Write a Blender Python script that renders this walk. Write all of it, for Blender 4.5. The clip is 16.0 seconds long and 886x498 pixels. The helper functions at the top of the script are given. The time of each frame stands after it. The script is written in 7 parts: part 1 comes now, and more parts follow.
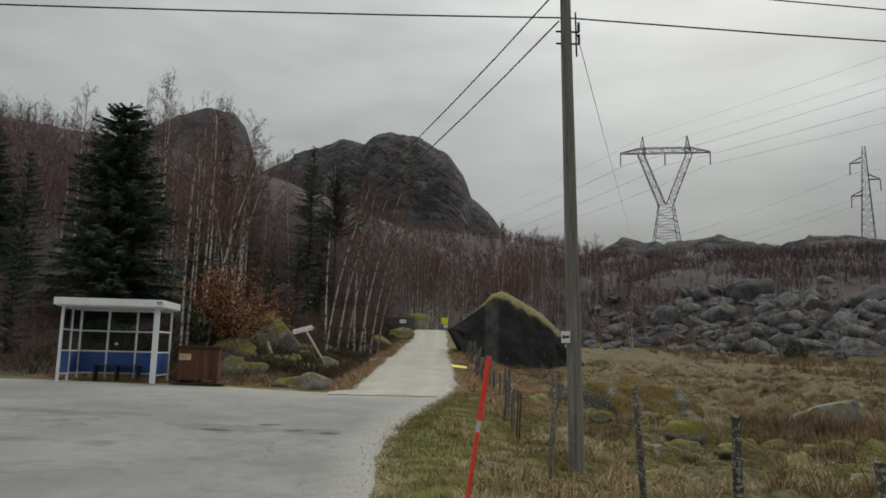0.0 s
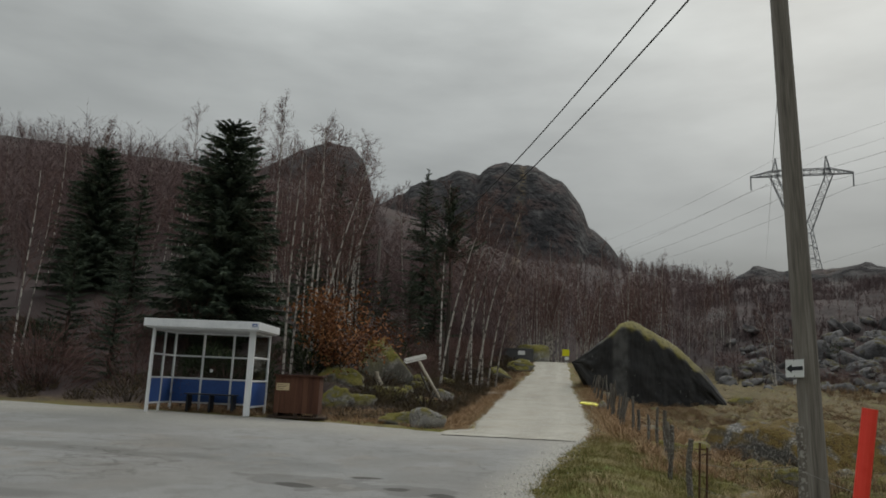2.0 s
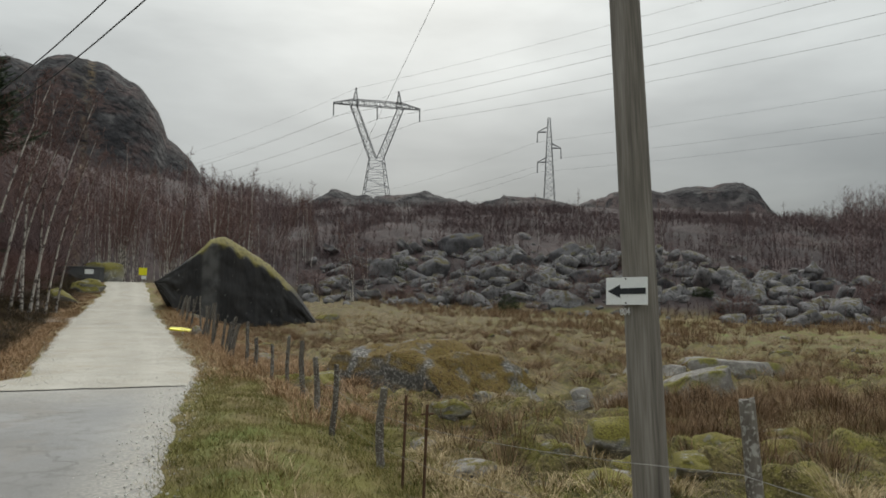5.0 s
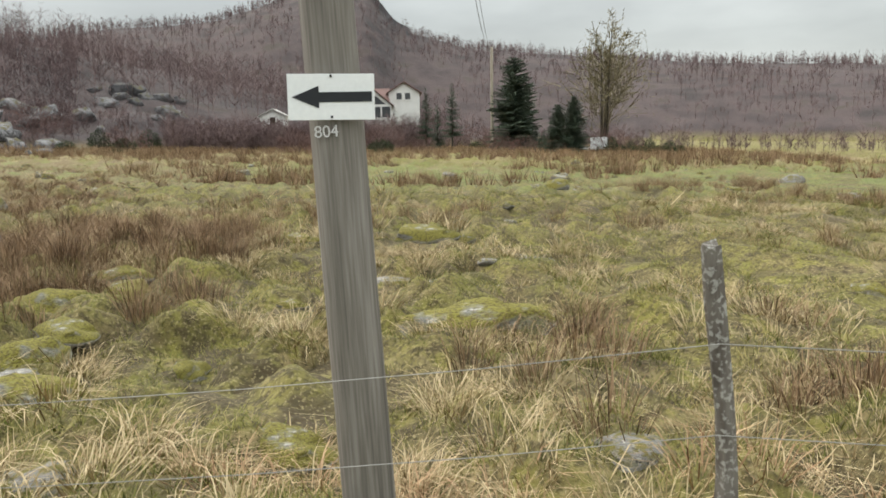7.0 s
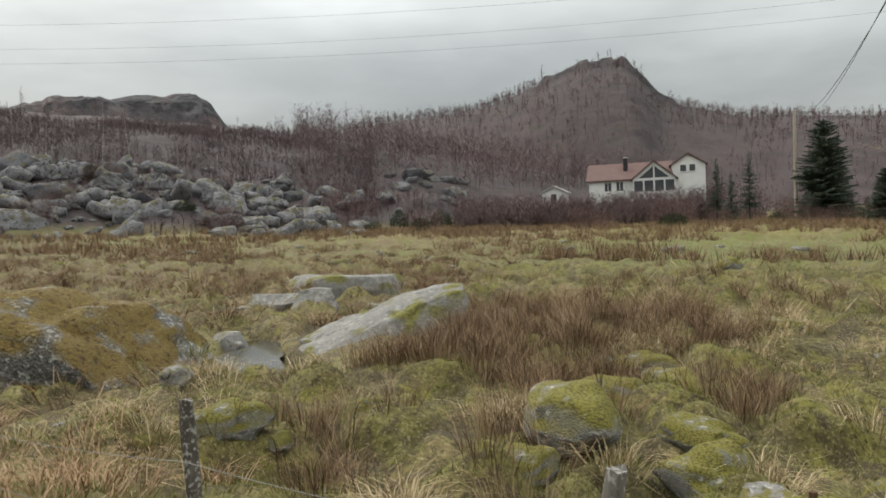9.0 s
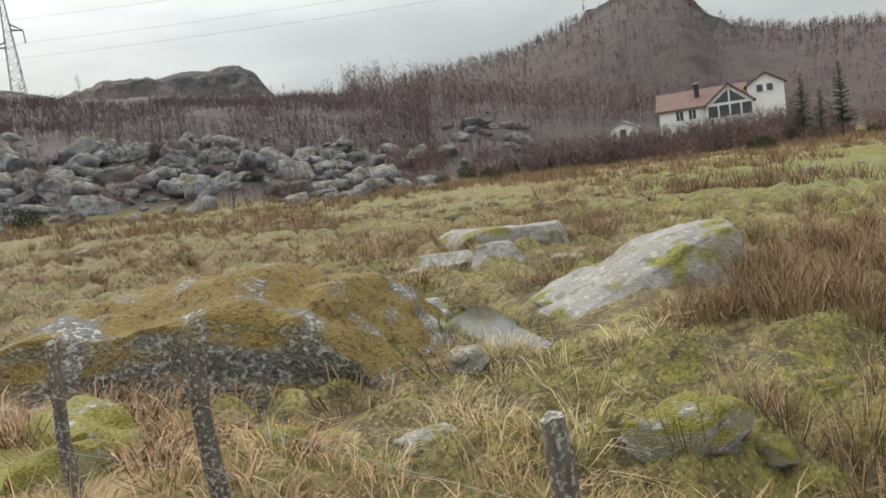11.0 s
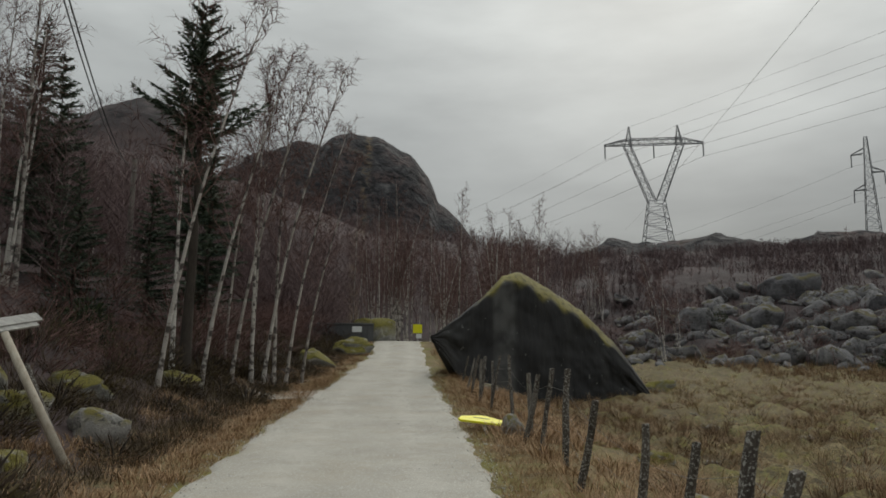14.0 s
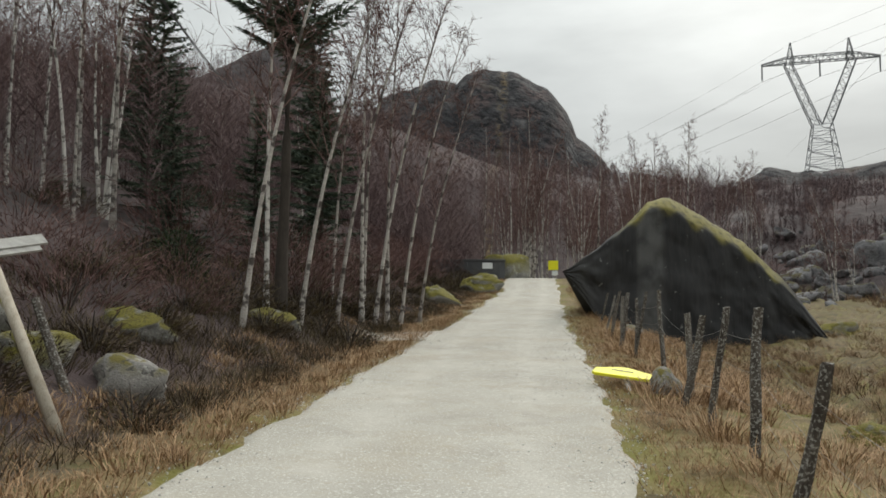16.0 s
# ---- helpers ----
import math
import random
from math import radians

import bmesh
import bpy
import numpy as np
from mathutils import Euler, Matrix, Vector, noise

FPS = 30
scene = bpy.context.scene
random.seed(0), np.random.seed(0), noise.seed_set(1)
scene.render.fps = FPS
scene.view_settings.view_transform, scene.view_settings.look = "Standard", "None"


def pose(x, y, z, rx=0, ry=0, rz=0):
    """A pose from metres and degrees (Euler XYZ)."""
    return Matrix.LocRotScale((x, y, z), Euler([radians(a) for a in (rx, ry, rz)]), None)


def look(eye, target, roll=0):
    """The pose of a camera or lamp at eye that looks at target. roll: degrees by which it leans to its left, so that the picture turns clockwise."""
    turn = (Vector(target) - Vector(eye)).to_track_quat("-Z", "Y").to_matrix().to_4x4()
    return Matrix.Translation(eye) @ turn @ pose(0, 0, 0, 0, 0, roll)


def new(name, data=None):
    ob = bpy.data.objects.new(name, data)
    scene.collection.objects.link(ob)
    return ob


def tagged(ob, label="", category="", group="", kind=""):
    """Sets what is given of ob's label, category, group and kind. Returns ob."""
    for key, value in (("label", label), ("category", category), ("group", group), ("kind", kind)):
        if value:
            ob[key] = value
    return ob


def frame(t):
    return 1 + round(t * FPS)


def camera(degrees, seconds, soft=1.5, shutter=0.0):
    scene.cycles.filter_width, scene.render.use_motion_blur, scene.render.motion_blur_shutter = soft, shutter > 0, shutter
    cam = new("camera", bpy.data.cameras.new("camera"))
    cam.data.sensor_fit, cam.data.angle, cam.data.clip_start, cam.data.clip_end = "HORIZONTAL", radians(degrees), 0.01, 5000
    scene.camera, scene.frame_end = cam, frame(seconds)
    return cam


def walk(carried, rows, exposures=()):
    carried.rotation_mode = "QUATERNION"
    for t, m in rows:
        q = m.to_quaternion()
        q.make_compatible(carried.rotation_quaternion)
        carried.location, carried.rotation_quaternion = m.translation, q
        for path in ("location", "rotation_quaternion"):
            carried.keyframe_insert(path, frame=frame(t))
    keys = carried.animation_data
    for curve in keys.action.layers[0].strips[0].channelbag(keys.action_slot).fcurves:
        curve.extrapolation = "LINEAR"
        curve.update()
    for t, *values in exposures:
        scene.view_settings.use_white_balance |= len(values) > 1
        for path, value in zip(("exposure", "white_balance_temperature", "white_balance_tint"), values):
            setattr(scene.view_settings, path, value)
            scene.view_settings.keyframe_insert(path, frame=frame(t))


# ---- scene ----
# ---------------------------------------------------------------- camera
cam = camera(61.9, 16.0, soft=1.7)
PATH = [
    (0, (1.625, -5.068, 1.458), (1.715, -3.09, 1.742), 1.4),
    (0.5, (1.519, -4.223, 1.502), (1.532, -2.264, 1.902), 0.9),
    (1, (1.448, -3.441, 1.508), (1.345, -1.501, 1.983), 2.1),
    (1.5, (1.384, -2.576, 1.478), (1.14, -0.637, 1.904), 2.7),
    (2, (1.343, -1.877, 1.47), (1.121, 0.078, 1.829), 2.5),
    (2.5, (1.275, -1.141, 1.494), (1.093, 0.829, 1.785), 2.9),
    (3, (1.256, -0.404, 1.502), (1.176, 1.593, 1.584), 2.0),
    (3.5, (1.177, 0.314, 1.525), (1.174, 2.313, 1.592), 0.2),
    (4, (1.111, 0.956, 1.551), (1.185, 2.95, 1.693), 1.2),
    (4.5, (0.99, 1.629, 1.596), (1.21, 3.606, 1.805), 2.4),
    (4.7, (0.938, 1.754, 1.615), (1.387, 3.692, 1.823), 2.1),
    (6.8, (1.171, 4.638, 1.589), (3.244, 4.757, 1.272), -1.32),
    (7, (1.173, 4.968, 1.616), (3.243, 5.091, 1.293), -1.03),
    (7.5, (1.185, 5.876, 1.627), (3.147, 6.197, 1.408), -0.8),
    (8, (1.254, 6.715, 1.698), (3.191, 7.208, 1.613), -2.2),
    (8.5, (1.257, 7.661, 1.728), (3.158, 8.283, 1.722), -2.3),
    (9, (1.24, 8.448, 1.724), (3.083, 9.221, 1.639), -2.6),
    (9.2, (1.214, 8.789, 1.764), (3.044, 9.586, 1.635), -3.0),
    (11.3, (1.914, 12.346, 1.756), (3.679, 13.268, 1.564), -8.7),
    (11.5, (1.896, 12.686, 1.753), (3.649, 13.637, 1.6), -9.7),
    (11.9, (1.74, 13.328, 1.889), (3.237, 14.653, 1.922), -8.4),
    (12, (1.718, 13.499, 1.887), (3.092, 14.95, 1.977), -7.4),
    (12.1, (1.719, 13.703, 1.854), (2.958, 15.267, 1.996), -6.2),
    (12.5, (1.776, 14.554, 1.835), (2.607, 16.362, 2.035), -4.1),
    (13, (1.879, 15.312, 1.84), (2.505, 17.201, 2.039), -3.4),
    (13.5, (2.032, 16.101, 1.831), (2.423, 18.04, 2.131), -1.4),
    (14, (2.16, 16.836, 1.809), (2.346, 18.8, 2.138), 0.2),
    (14.5, (2.276, 17.647, 1.787), (2.316, 19.63, 2.049), 0.3),
    (15, (2.401, 18.49, 1.763), (2.386, 20.482, 1.945), -0.2),
    (15.5, (2.523, 19.297, 1.805), (2.424, 21.289, 1.952), 0.1),
    (16, (2.657, 20.048, 1.814), (2.47, 22.033, 1.979), 0.5),
]

EXPOSURES = [(t, stops, 6770, 11) for t, stops in (
    (0, -0.25), (1.0, -0.64), (2.0, -0.46), (2.5, -0.42), (3.0, -0.05), (3.5, 0.3), (4.2, 0.2), (4.7, 0.0), (6.8, 1.15), (7.5, 1.15), (8.5, 0.8), (9.0, 0.7), (11.7, 1.08),
    (12.0, 0.76), (12.4, -0.1), (13.0, -0.4), (14.0, -0.38), (14.5, -0.27), (15.0, -0.02), (16.0, 0.3))]
walk(cam, [(t, look(e, g, r)) for t, e, g, r in PATH], EXPOSURES)

# ---------------------------------------------------------------- sky and sun
SUN_AZ, SUN_EL = radians(24), radians(34)        # bearing from +y towards +x
world = bpy.data.worlds.new("overcast_sky")
scene.world = world
world.use_nodes = True
wn, wl = world.node_tree.nodes, world.node_tree.links
wn.clear()


def wnode(kind, **values):
    n = wn.new(kind)
    for k, v in values.items():
        n.inputs[k].default_value = v
    return n


w_out = wn.new("ShaderNodeOutputWorld")
w_bg = wn.new("ShaderNodeBackground")
w_bg.inputs["Strength"].default_value = 1.0
w_sky = wn.new("ShaderNodeTexSky")
w_sky.sky_type = "NISHITA"
w_sky.sun_disc = False
w_sky.sun_elevation, w_sky.sun_rotation = SUN_EL, SUN_AZ
w_tc = wn.new("ShaderNodeTexCoord")
w_sep = wn.new("ShaderNodeSeparateXYZ")
wl.new(w_tc.outputs["Generated"], w_sep.inputs[0])
# clouds thin out towards the zenith and round the veiled sun
w_zen = wn.new("ShaderNodeMapRange")
w_zen.inputs["From Min"].default_value, w_zen.inputs["From Max"].default_value = 0.12, 0.9
w_zen.inputs["To Min"].default_value, w_zen.inputs["To Max"].default_value = 0.17, 1.5
wl.new(w_sep.outputs["Z"], w_zen.inputs["Value"])
w_dot = wn.new("ShaderNodeVectorMath")
w_dot.operation = "DOT_PRODUCT"
w_dot.inputs[1].default_value = (math.sin(SUN_AZ) * math.cos(SUN_EL), math.cos(SUN_AZ) * math.cos(SUN_EL), math.sin(SUN_EL))
wl.new(w_tc.outputs["Generated"], w_dot.inputs[0])
w_glow = wn.new("ShaderNodeMapRange")
w_glow.interpolation_type = "SMOOTHSTEP"
w_glow.inputs["From Min"].default_value, w_glow.inputs["From Max"].default_value = 0.55, 1.0
w_glow.inputs["To Min"].default_value, w_glow.inputs["To Max"].default_value = 0.0, 0.15
wl.new(w_dot.outputs["Value"], w_glow.inputs["Value"])
w_map = wn.new("ShaderNodeMapping")
w_map.inputs["Scale"].default_value = (1.6, 1.6, 5.5)
wl.new(w_tc.outputs["Generated"], w_map.inputs["Vector"])
w_noise = wnode("ShaderNodeTexNoise", Scale=1.6, Detail=6.0, Roughness=0.5)
wl.new(w_map.outputs[0], w_noise.inputs["Vector"])
w_nr = wn.new("ShaderNodeMapRange")
w_nr.inputs["From Min"].default_value, w_nr.inputs["From Max"].default_value = 0.3, 0.7
w_nr.inputs["To Min"].default_value, w_nr.inputs["To Max"].default_value = 0.76, 1.2
wl.new(w_noise.outputs["Fac"], w_nr.inputs["Value"])
w_add = wn.new("ShaderNodeMath")
w_add.operation = "ADD"
w_disc = wn.new("ShaderNodeMapRange")
w_disc.interpolation_type = "SMOOTHSTEP"
w_disc.inputs["From Min"].default_value, w_disc.inputs["From Max"].default_value = 0.99, 1.0
w_disc.inputs["To Min"].default_value, w_disc.inputs["To Max"].default_value = 0.0, 0.5
wl.new(w_dot.outputs["Value"], w_disc.inputs["Value"])
w_veil = wn.new("ShaderNodeMath")
w_veil.operation = "ADD"
wl.new(w_glow.outputs[0], w_veil.inputs[0]); wl.new(w_disc.outputs[0], w_veil.inputs[1])
w_edot = wn.new("ShaderNodeVectorMath")
w_edot.operation = "DOT_PRODUCT"
w_edot.inputs[1].default_value = (math.sin(radians(108)), math.cos(radians(108)), 0.1)
wl.new(w_tc.outputs["Generated"], w_edot.inputs[0])
w_east = wn.new("ShaderNodeMapRange")
w_east.interpolation_type = "SMOOTHSTEP"
w_east.inputs["From Min"].default_value, w_east.inputs["From Max"].default_value = 0.82, 1.0
w_east.inputs["To Min"].default_value, w_east.inputs["To Max"].default_value = 0.0, 0.13
wl.new(w_edot.outputs["Value"], w_east.inputs["Value"])
w_thin = wn.new("ShaderNodeMath")
w_thin.operation = "ADD"
wl.new(w_zen.outputs[0], w_thin.inputs[0]); wl.new(w_east.outputs[0], w_thin.inputs[1])
wl.new(w_thin.outputs[0], w_add.inputs[0]); wl.new(w_veil.outputs[0], w_add.inputs[1])
w_mul = wn.new("ShaderNodeMath")
w_mul.operation = "MULTIPLY"
wl.new(w_add.outputs[0], w_mul.inputs[0]); wl.new(w_nr.outputs[0], w_mul.inputs[1])
w_cloud = wn.new("ShaderNodeMix")
w_cloud.data_type, w_cloud.blend_type = "RGBA", "MULTIPLY"
w_cloud.inputs["Factor"].default_value = 1.0
w_cloud.inputs["A"].default_value = (0.93, 1.0, 0.995, 1)
wl.new(w_mul.outputs[0], w_cloud.inputs["B"])
w_dim = wn.new("ShaderNodeMix")
w_dim.data_type, w_dim.blend_type = "RGBA", "MULTIPLY"
w_dim.inputs["Factor"].default_value = 1.0
w_dim.inputs["B"].default_value = (0.12, 0.12, 0.12, 1)
wl.new(w_sky.outputs[0], w_dim.inputs["A"])
w_mix = wn.new("ShaderNodeMix")
w_mix.data_type = "RGBA"
w_mix.inputs["Factor"].default_value = 0.92
wl.new(w_dim.outputs["Result"], w_mix.inputs["A"]); wl.new(w_cloud.outputs["Result"], w_mix.inputs["B"])
wl.new(w_mix.outputs["Result"], w_bg.inputs["Color"])
wl.new(w_bg.outputs[0], w_out.inputs[0])

sun = new("sun", bpy.data.lights.new("sun", "SUN"))
sun.data.energy, sun.data.angle, sun.data.color = 1.15, radians(20), (1.0, 0.96, 0.9)
sun.matrix_world = look((0, 0, 0), (-math.sin(SUN_AZ) * math.cos(SUN_EL), -math.cos(SUN_AZ) * math.cos(SUN_EL), -math.sin(SUN_EL)))

# ---------------------------------------------------------------- materials
def surf(name, cols, scale=4.0, fine=40.0, rough=0.9, bump=0.25, metal=0.0, stretch=(1, 1, 1), vary=0.0, island=False, dist=0.02, spec=0.3):
    """A surface with two scales of colour variation, relief and, where asked, a change from object to object or blade to blade."""
    m = bpy.data.materials.new(name)
    m.use_nodes = True
    n, l = m.node_tree.nodes, m.node_tree.links
    b = n["Principled BSDF"]
    b.inputs["Metallic"].default_value = metal
    b.inputs["Specular IOR Level"].default_value = spec
    tc = n.new("ShaderNodeTexCoord")
    mp = n.new("ShaderNodeMapping")
    mp.inputs["Scale"].default_value = stretch
    l.new(tc.outputs["Object"], mp.inputs["Vector"])
    big = n.new("ShaderNodeTexNoise")
    big.inputs["Scale"].default_value, big.inputs["Detail"].default_value = scale, 4.0
    small = n.new("ShaderNodeTexNoise")
    small.inputs["Scale"].default_value, small.inputs["Detail"].default_value = fine, 3.0
    for t in (big, small):
        l.new(mp.outputs[0], t.inputs["Vector"])
    mix = n.new("ShaderNodeMath")
    mix.operation = "MULTIPLY_ADD"
    mix.inputs[1].default_value = 0.45
    l.new(small.outputs["Fac"], mix.inputs[0])
    half = n.new("ShaderNodeMath")
    half.operation = "MULTIPLY"
    half.inputs[1].default_value = 0.55
    l.new(big.outputs["Fac"], half.inputs[0])
    l.new(half.outputs[0], mix.inputs[2])
    fac = mix.outputs[0]
    if vary or island:
        rnd = n.new("ShaderNodeNewGeometry").outputs["Random Per Island"] if island else n.new("ShaderNodeObjectInfo").outputs["Random"]
        add = n.new("ShaderNodeMath")
        add.operation = "MULTIPLY_ADD"
        add.inputs[1].default_value = vary
        l.new(rnd, add.inputs[0])
        sub = n.new("ShaderNodeMath")
        sub.operation = "SUBTRACT"
        sub.inputs[1].default_value = vary / 2
        l.new(fac, sub.inputs[0])
        l.new(sub.outputs[0], add.inputs[2])
        fac = add.outputs[0]
    ramp = n.new("ShaderNodeValToRGB")
    r = ramp.color_ramp
    while len(r.elements) < len(cols):
        r.elements.new(0.5)
    for i, c in enumerate(cols):
        r.elements[i].position = 0.3 + 0.4 * i / max(1, len(cols) - 1)
        r.elements[i].color = (*c, 1)
    l.new(fac, ramp.inputs[0])
    l.new(ramp.outputs[0], b.inputs["Base Color"])
    rr = n.new("ShaderNodeMapRange")
    rr.inputs["To Min"].default_value, rr.inputs["To Max"].default_value = max(0.02, rough - 0.1), min(1, rough + 0.1)
    l.new(small.outputs["Fac"], rr.inputs["Value"])
    l.new(rr.outputs[0], b.inputs["Roughness"])
    if bump:
        bp = n.new("ShaderNodeBump")
        bp.inputs["Strength"].default_value, bp.inputs["Distance"].default_value = bump, dist
        l.new(mix.outputs[0], bp.inputs["Height"])
        l.new(bp.outputs[0], b.inputs["Normal"])
    return m


def tree_of(m):
    return m.node_tree.nodes, m.node_tree.links, m.node_tree.nodes["Principled BSDF"]


def noise_fac(m, scale, lo, hi, detail=4.0, vec=None, kind="ShaderNodeTexNoise"):
    """A noise mask from 0 to 1 in object space."""
    n, l, _ = tree_of(m)
    t = n.new(kind)
    t.inputs["Scale"].default_value = scale
    if kind == "ShaderNodeTexNoise":
        t.inputs["Detail"].default_value = detail
    if vec is None:
        vec = n.new("ShaderNodeTexCoord").outputs["Object"]
    l.new(vec, t.inputs["Vector"])
    r = n.new("ShaderNodeMapRange")
    r.inputs["From Min"].default_value, r.inputs["From Max"].default_value = lo, hi
    l.new(t.outputs["Fac"] if kind == "ShaderNodeTexNoise" else t.outputs["Distance"], r.inputs["Value"])
    return r.outputs[0]


def mathop(m, op, a, b):
    n, l, _ = tree_of(m)
    x = n.new("ShaderNodeMath")
    x.operation, x.use_clamp = op, True
    for i, v in enumerate((a, b)):
        if isinstance(v, (int, float)):
            x.inputs[i].default_value = v
        else:
            l.new(v, x.inputs[i])
    return x.outputs[0]


def layer(m, colour, fac):
    """Lays a colour (or a colour socket) over a material's base colour by a mask."""
    n, l, b = tree_of(m)
    mx = n.new("ShaderNodeMix")
    mx.data_type = "RGBA"
    l.new(b.inputs["Base Color"].links[0].from_socket, mx.inputs["A"])
    if isinstance(colour, tuple):
        mx.inputs["B"].default_value = (*colour, 1)
    else:
        l.new(colour, mx.inputs["B"])
    if isinstance(fac, (int, float)):
        mx.inputs["Factor"].default_value = fac
    else:
        l.new(fac, mx.inputs["Factor"])
    l.new(mx.outputs["Result"], b.inputs["Base Color"])


def ramp_of(m, fac, cols):
    n, l, _ = tree_of(m)
    r = n.new("ShaderNodeValToRGB")
    while len(r.color_ramp.elements) < len(cols):
        r.color_ramp.elements.new(0.5)
    for i, c in enumerate(cols):
        r.color_ramp.elements[i].position = i / (len(cols) - 1)
        r.color_ramp.elements[i].color = (*c, 1)
    l.new(fac, r.inputs[0])
    return r.outputs[0]


def up_mask(m, lo, hi):
    """1 where a face looks up."""
    n, l, _ = tree_of(m)
    s = n.new("ShaderNodeSeparateXYZ")
    l.new(n.new("ShaderNodeNewGeometry").outputs["Normal"], s.inputs[0])
    r = n.new("ShaderNodeMapRange")
    r.inputs["From Min"].default_value, r.inputs["From Max"].default_value = lo, hi
    l.new(s.outputs["Z"], r.inputs["Value"])
    return r.outputs[0]


def attr(m, name):
    n, l, _ = tree_of(m)
    a = n.new("ShaderNodeAttribute")
    a.attribute_name = name
    return a.outputs["Fac"]


M = {}
# ground: straw, moss and turf in the field; litter in the woods; bare gneiss on steep slopes
g = M["ground"] = surf("ground", [(0.06, 0.045, 0.02), (0.155, 0.12, 0.05), (0.27, 0.21, 0.11)], 0.9, 14, 0.95, 0.9, dist=0.08)
layer(g, (0.14, 0.125, 0.03), noise_fac(g, 0.55, 0.46, 0.6))
layer(g, (0.125, 0.122, 0.022), mathop(g, "MULTIPLY", noise_fac(g, 1.7, 0.48, 0.58, 6), 0.8))
layer(g, (0.27, 0.21, 0.12), mathop(g, "MULTIPLY", noise_fac(g, 0.33, 0.52, 0.66), 0.75))
layer(g, (0.05, 0.035, 0.02), mathop(g, "MULTIPLY", noise_fac(g, 3.1, 0.6, 0.7), 0.7))
# hollows between tussocks coloured darker: the shade between hummocks is painted in
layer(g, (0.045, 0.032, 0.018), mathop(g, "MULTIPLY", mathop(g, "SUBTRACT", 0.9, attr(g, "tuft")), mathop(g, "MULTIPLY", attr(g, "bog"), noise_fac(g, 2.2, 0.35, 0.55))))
tuft_col = ramp_of(g, noise_fac(g, 4.5, 0.3, 0.7, 6), [(0.045, 0.034, 0.012), (0.09, 0.076, 0.02), (0.125, 0.115, 0.026), (0.22, 0.175, 0.08)])
layer(g, tuft_col, mathop(g, "MULTIPLY", mathop(g, "MULTIPLY", attr(g, "tuft"), 0.9), noise_fac(g, 0.8, 0.38, 0.52)))
layer(g, (0.12, 0.15, 0.035), mathop(g, "MULTIPLY", attr(g, "lawn"), noise_fac(g, 1.2, 0.42, 0.62, 7)))
wood_col = ramp_of(g, noise_fac(g, 0.12, 0.3, 0.7, 6), [(0.032, 0.025, 0.024), (0.054, 0.039, 0.039), (0.074, 0.053, 0.052), (0.05, 0.04, 0.031)])
layer(g, wood_col, attr(g, "wood"))
rock_col = ramp_of(g, noise_fac(g, 0.22, 0.3, 0.7, 8), [(0.011, 0.011, 0.013), (0.022, 0.022, 0.025), (0.04, 0.039, 0.042), (0.095, 0.092, 0.092)])
layer(g, rock_col, mathop(g, "MULTIPLY", attr(g, "rock"), noise_fac(g, 0.09, 0.38, 0.5, 6)))

brown = ramp_of(g, noise_fac(g, 5.5, 0.3, 0.7, 6), [(0.04, 0.026, 0.014), (0.105, 0.07, 0.033), (0.155, 0.11, 0.055), (0.225, 0.165, 0.095)])
layer(g, brown, mathop(g, "MULTIPLY", attr(g, "brown"), noise_fac(g, 0.7, 0.42, 0.55, 6)))
layer(g, (0.016, 0.015, 0.017), mathop(g, "MULTIPLY", attr(g, "rock"), noise_fac(g, 0.45, 0.53, 0.58, 9)))
layer(g, (0.045, 0.032, 0.014), mathop(g, "MULTIPLY", mathop(g, "MULTIPLY", attr(g, "bog"), noise_fac(g, 6.5, 0.52, 0.62, 6)), 0.85))
layer(g, (0.15, 0.135, 0.03), mathop(g, "MULTIPLY", mathop(g, "MULTIPLY", attr(g, "bog"), noise_fac(g, 2.6, 0.55, 0.63, 6)), 0.8))
layer(g, (0.04, 0.032, 0.012), mathop(g, "MULTIPLY", mathop(g, "MULTIPLY", attr(g, "bog"), noise_fac(g, 20, 0.5, 0.62, 5)), 0.75))
layer(g, (0.27, 0.225, 0.115), mathop(g, "MULTIPLY", mathop(g, "MULTIPLY", attr(g, "bog"), noise_fac(g, 32, 0.56, 0.66, 4)), 0.55))
# crags on bare rock
gn, gl_, gb = tree_of(g)
crag = gn.new("ShaderNodeBump")
crag.inputs["Distance"].default_value = 2.5
gl_.new(noise_fac(g, 0.16, 0.2, 0.8, 10), crag.inputs["Height"])
gl_.new(attr(g, "rock"), crag.inputs["Strength"])
gl_.new(gb.inputs["Normal"].links[0].from_socket, crag.inputs["Normal"])
gl_.new(crag.outputs[0], gb.inputs["Normal"])

a = M["asphalt"] = surf("asphalt", [(0.14, 0.141, 0.141), (0.23, 0.231, 0.23), (0.315, 0.314, 0.309)], 0.5, 120, 0.85, 0.5, dist=0.012)
layer(a, (0.17, 0.158, 0.145), mathop(a, "MULTIPLY", noise_fac(a, 0.35, 0.5, 0.66), 0.65))
layer(a, (0.22, 0.2, 0.18), mathop(a, "MULTIPLY", noise_fac(a, 1.3, 0.56, 0.62, 6), 0.5))
layer(a, (0.11, 0.107, 0.102), mathop(a, "MULTIPLY", noise_fac(a, 75, 0.55, 0.66, 3), 0.55))
layer(a, (0.165, 0.158, 0.15), mathop(a, "MULTIPLY", noise_fac(a, 3.6, 0.5, 0.66, 7), 0.5))
layer(a, (0.5, 0.49, 0.46), mathop(a, "MULTIPLY", noise_fac(a, 130, 0.62, 0.7, 2), 0.5))
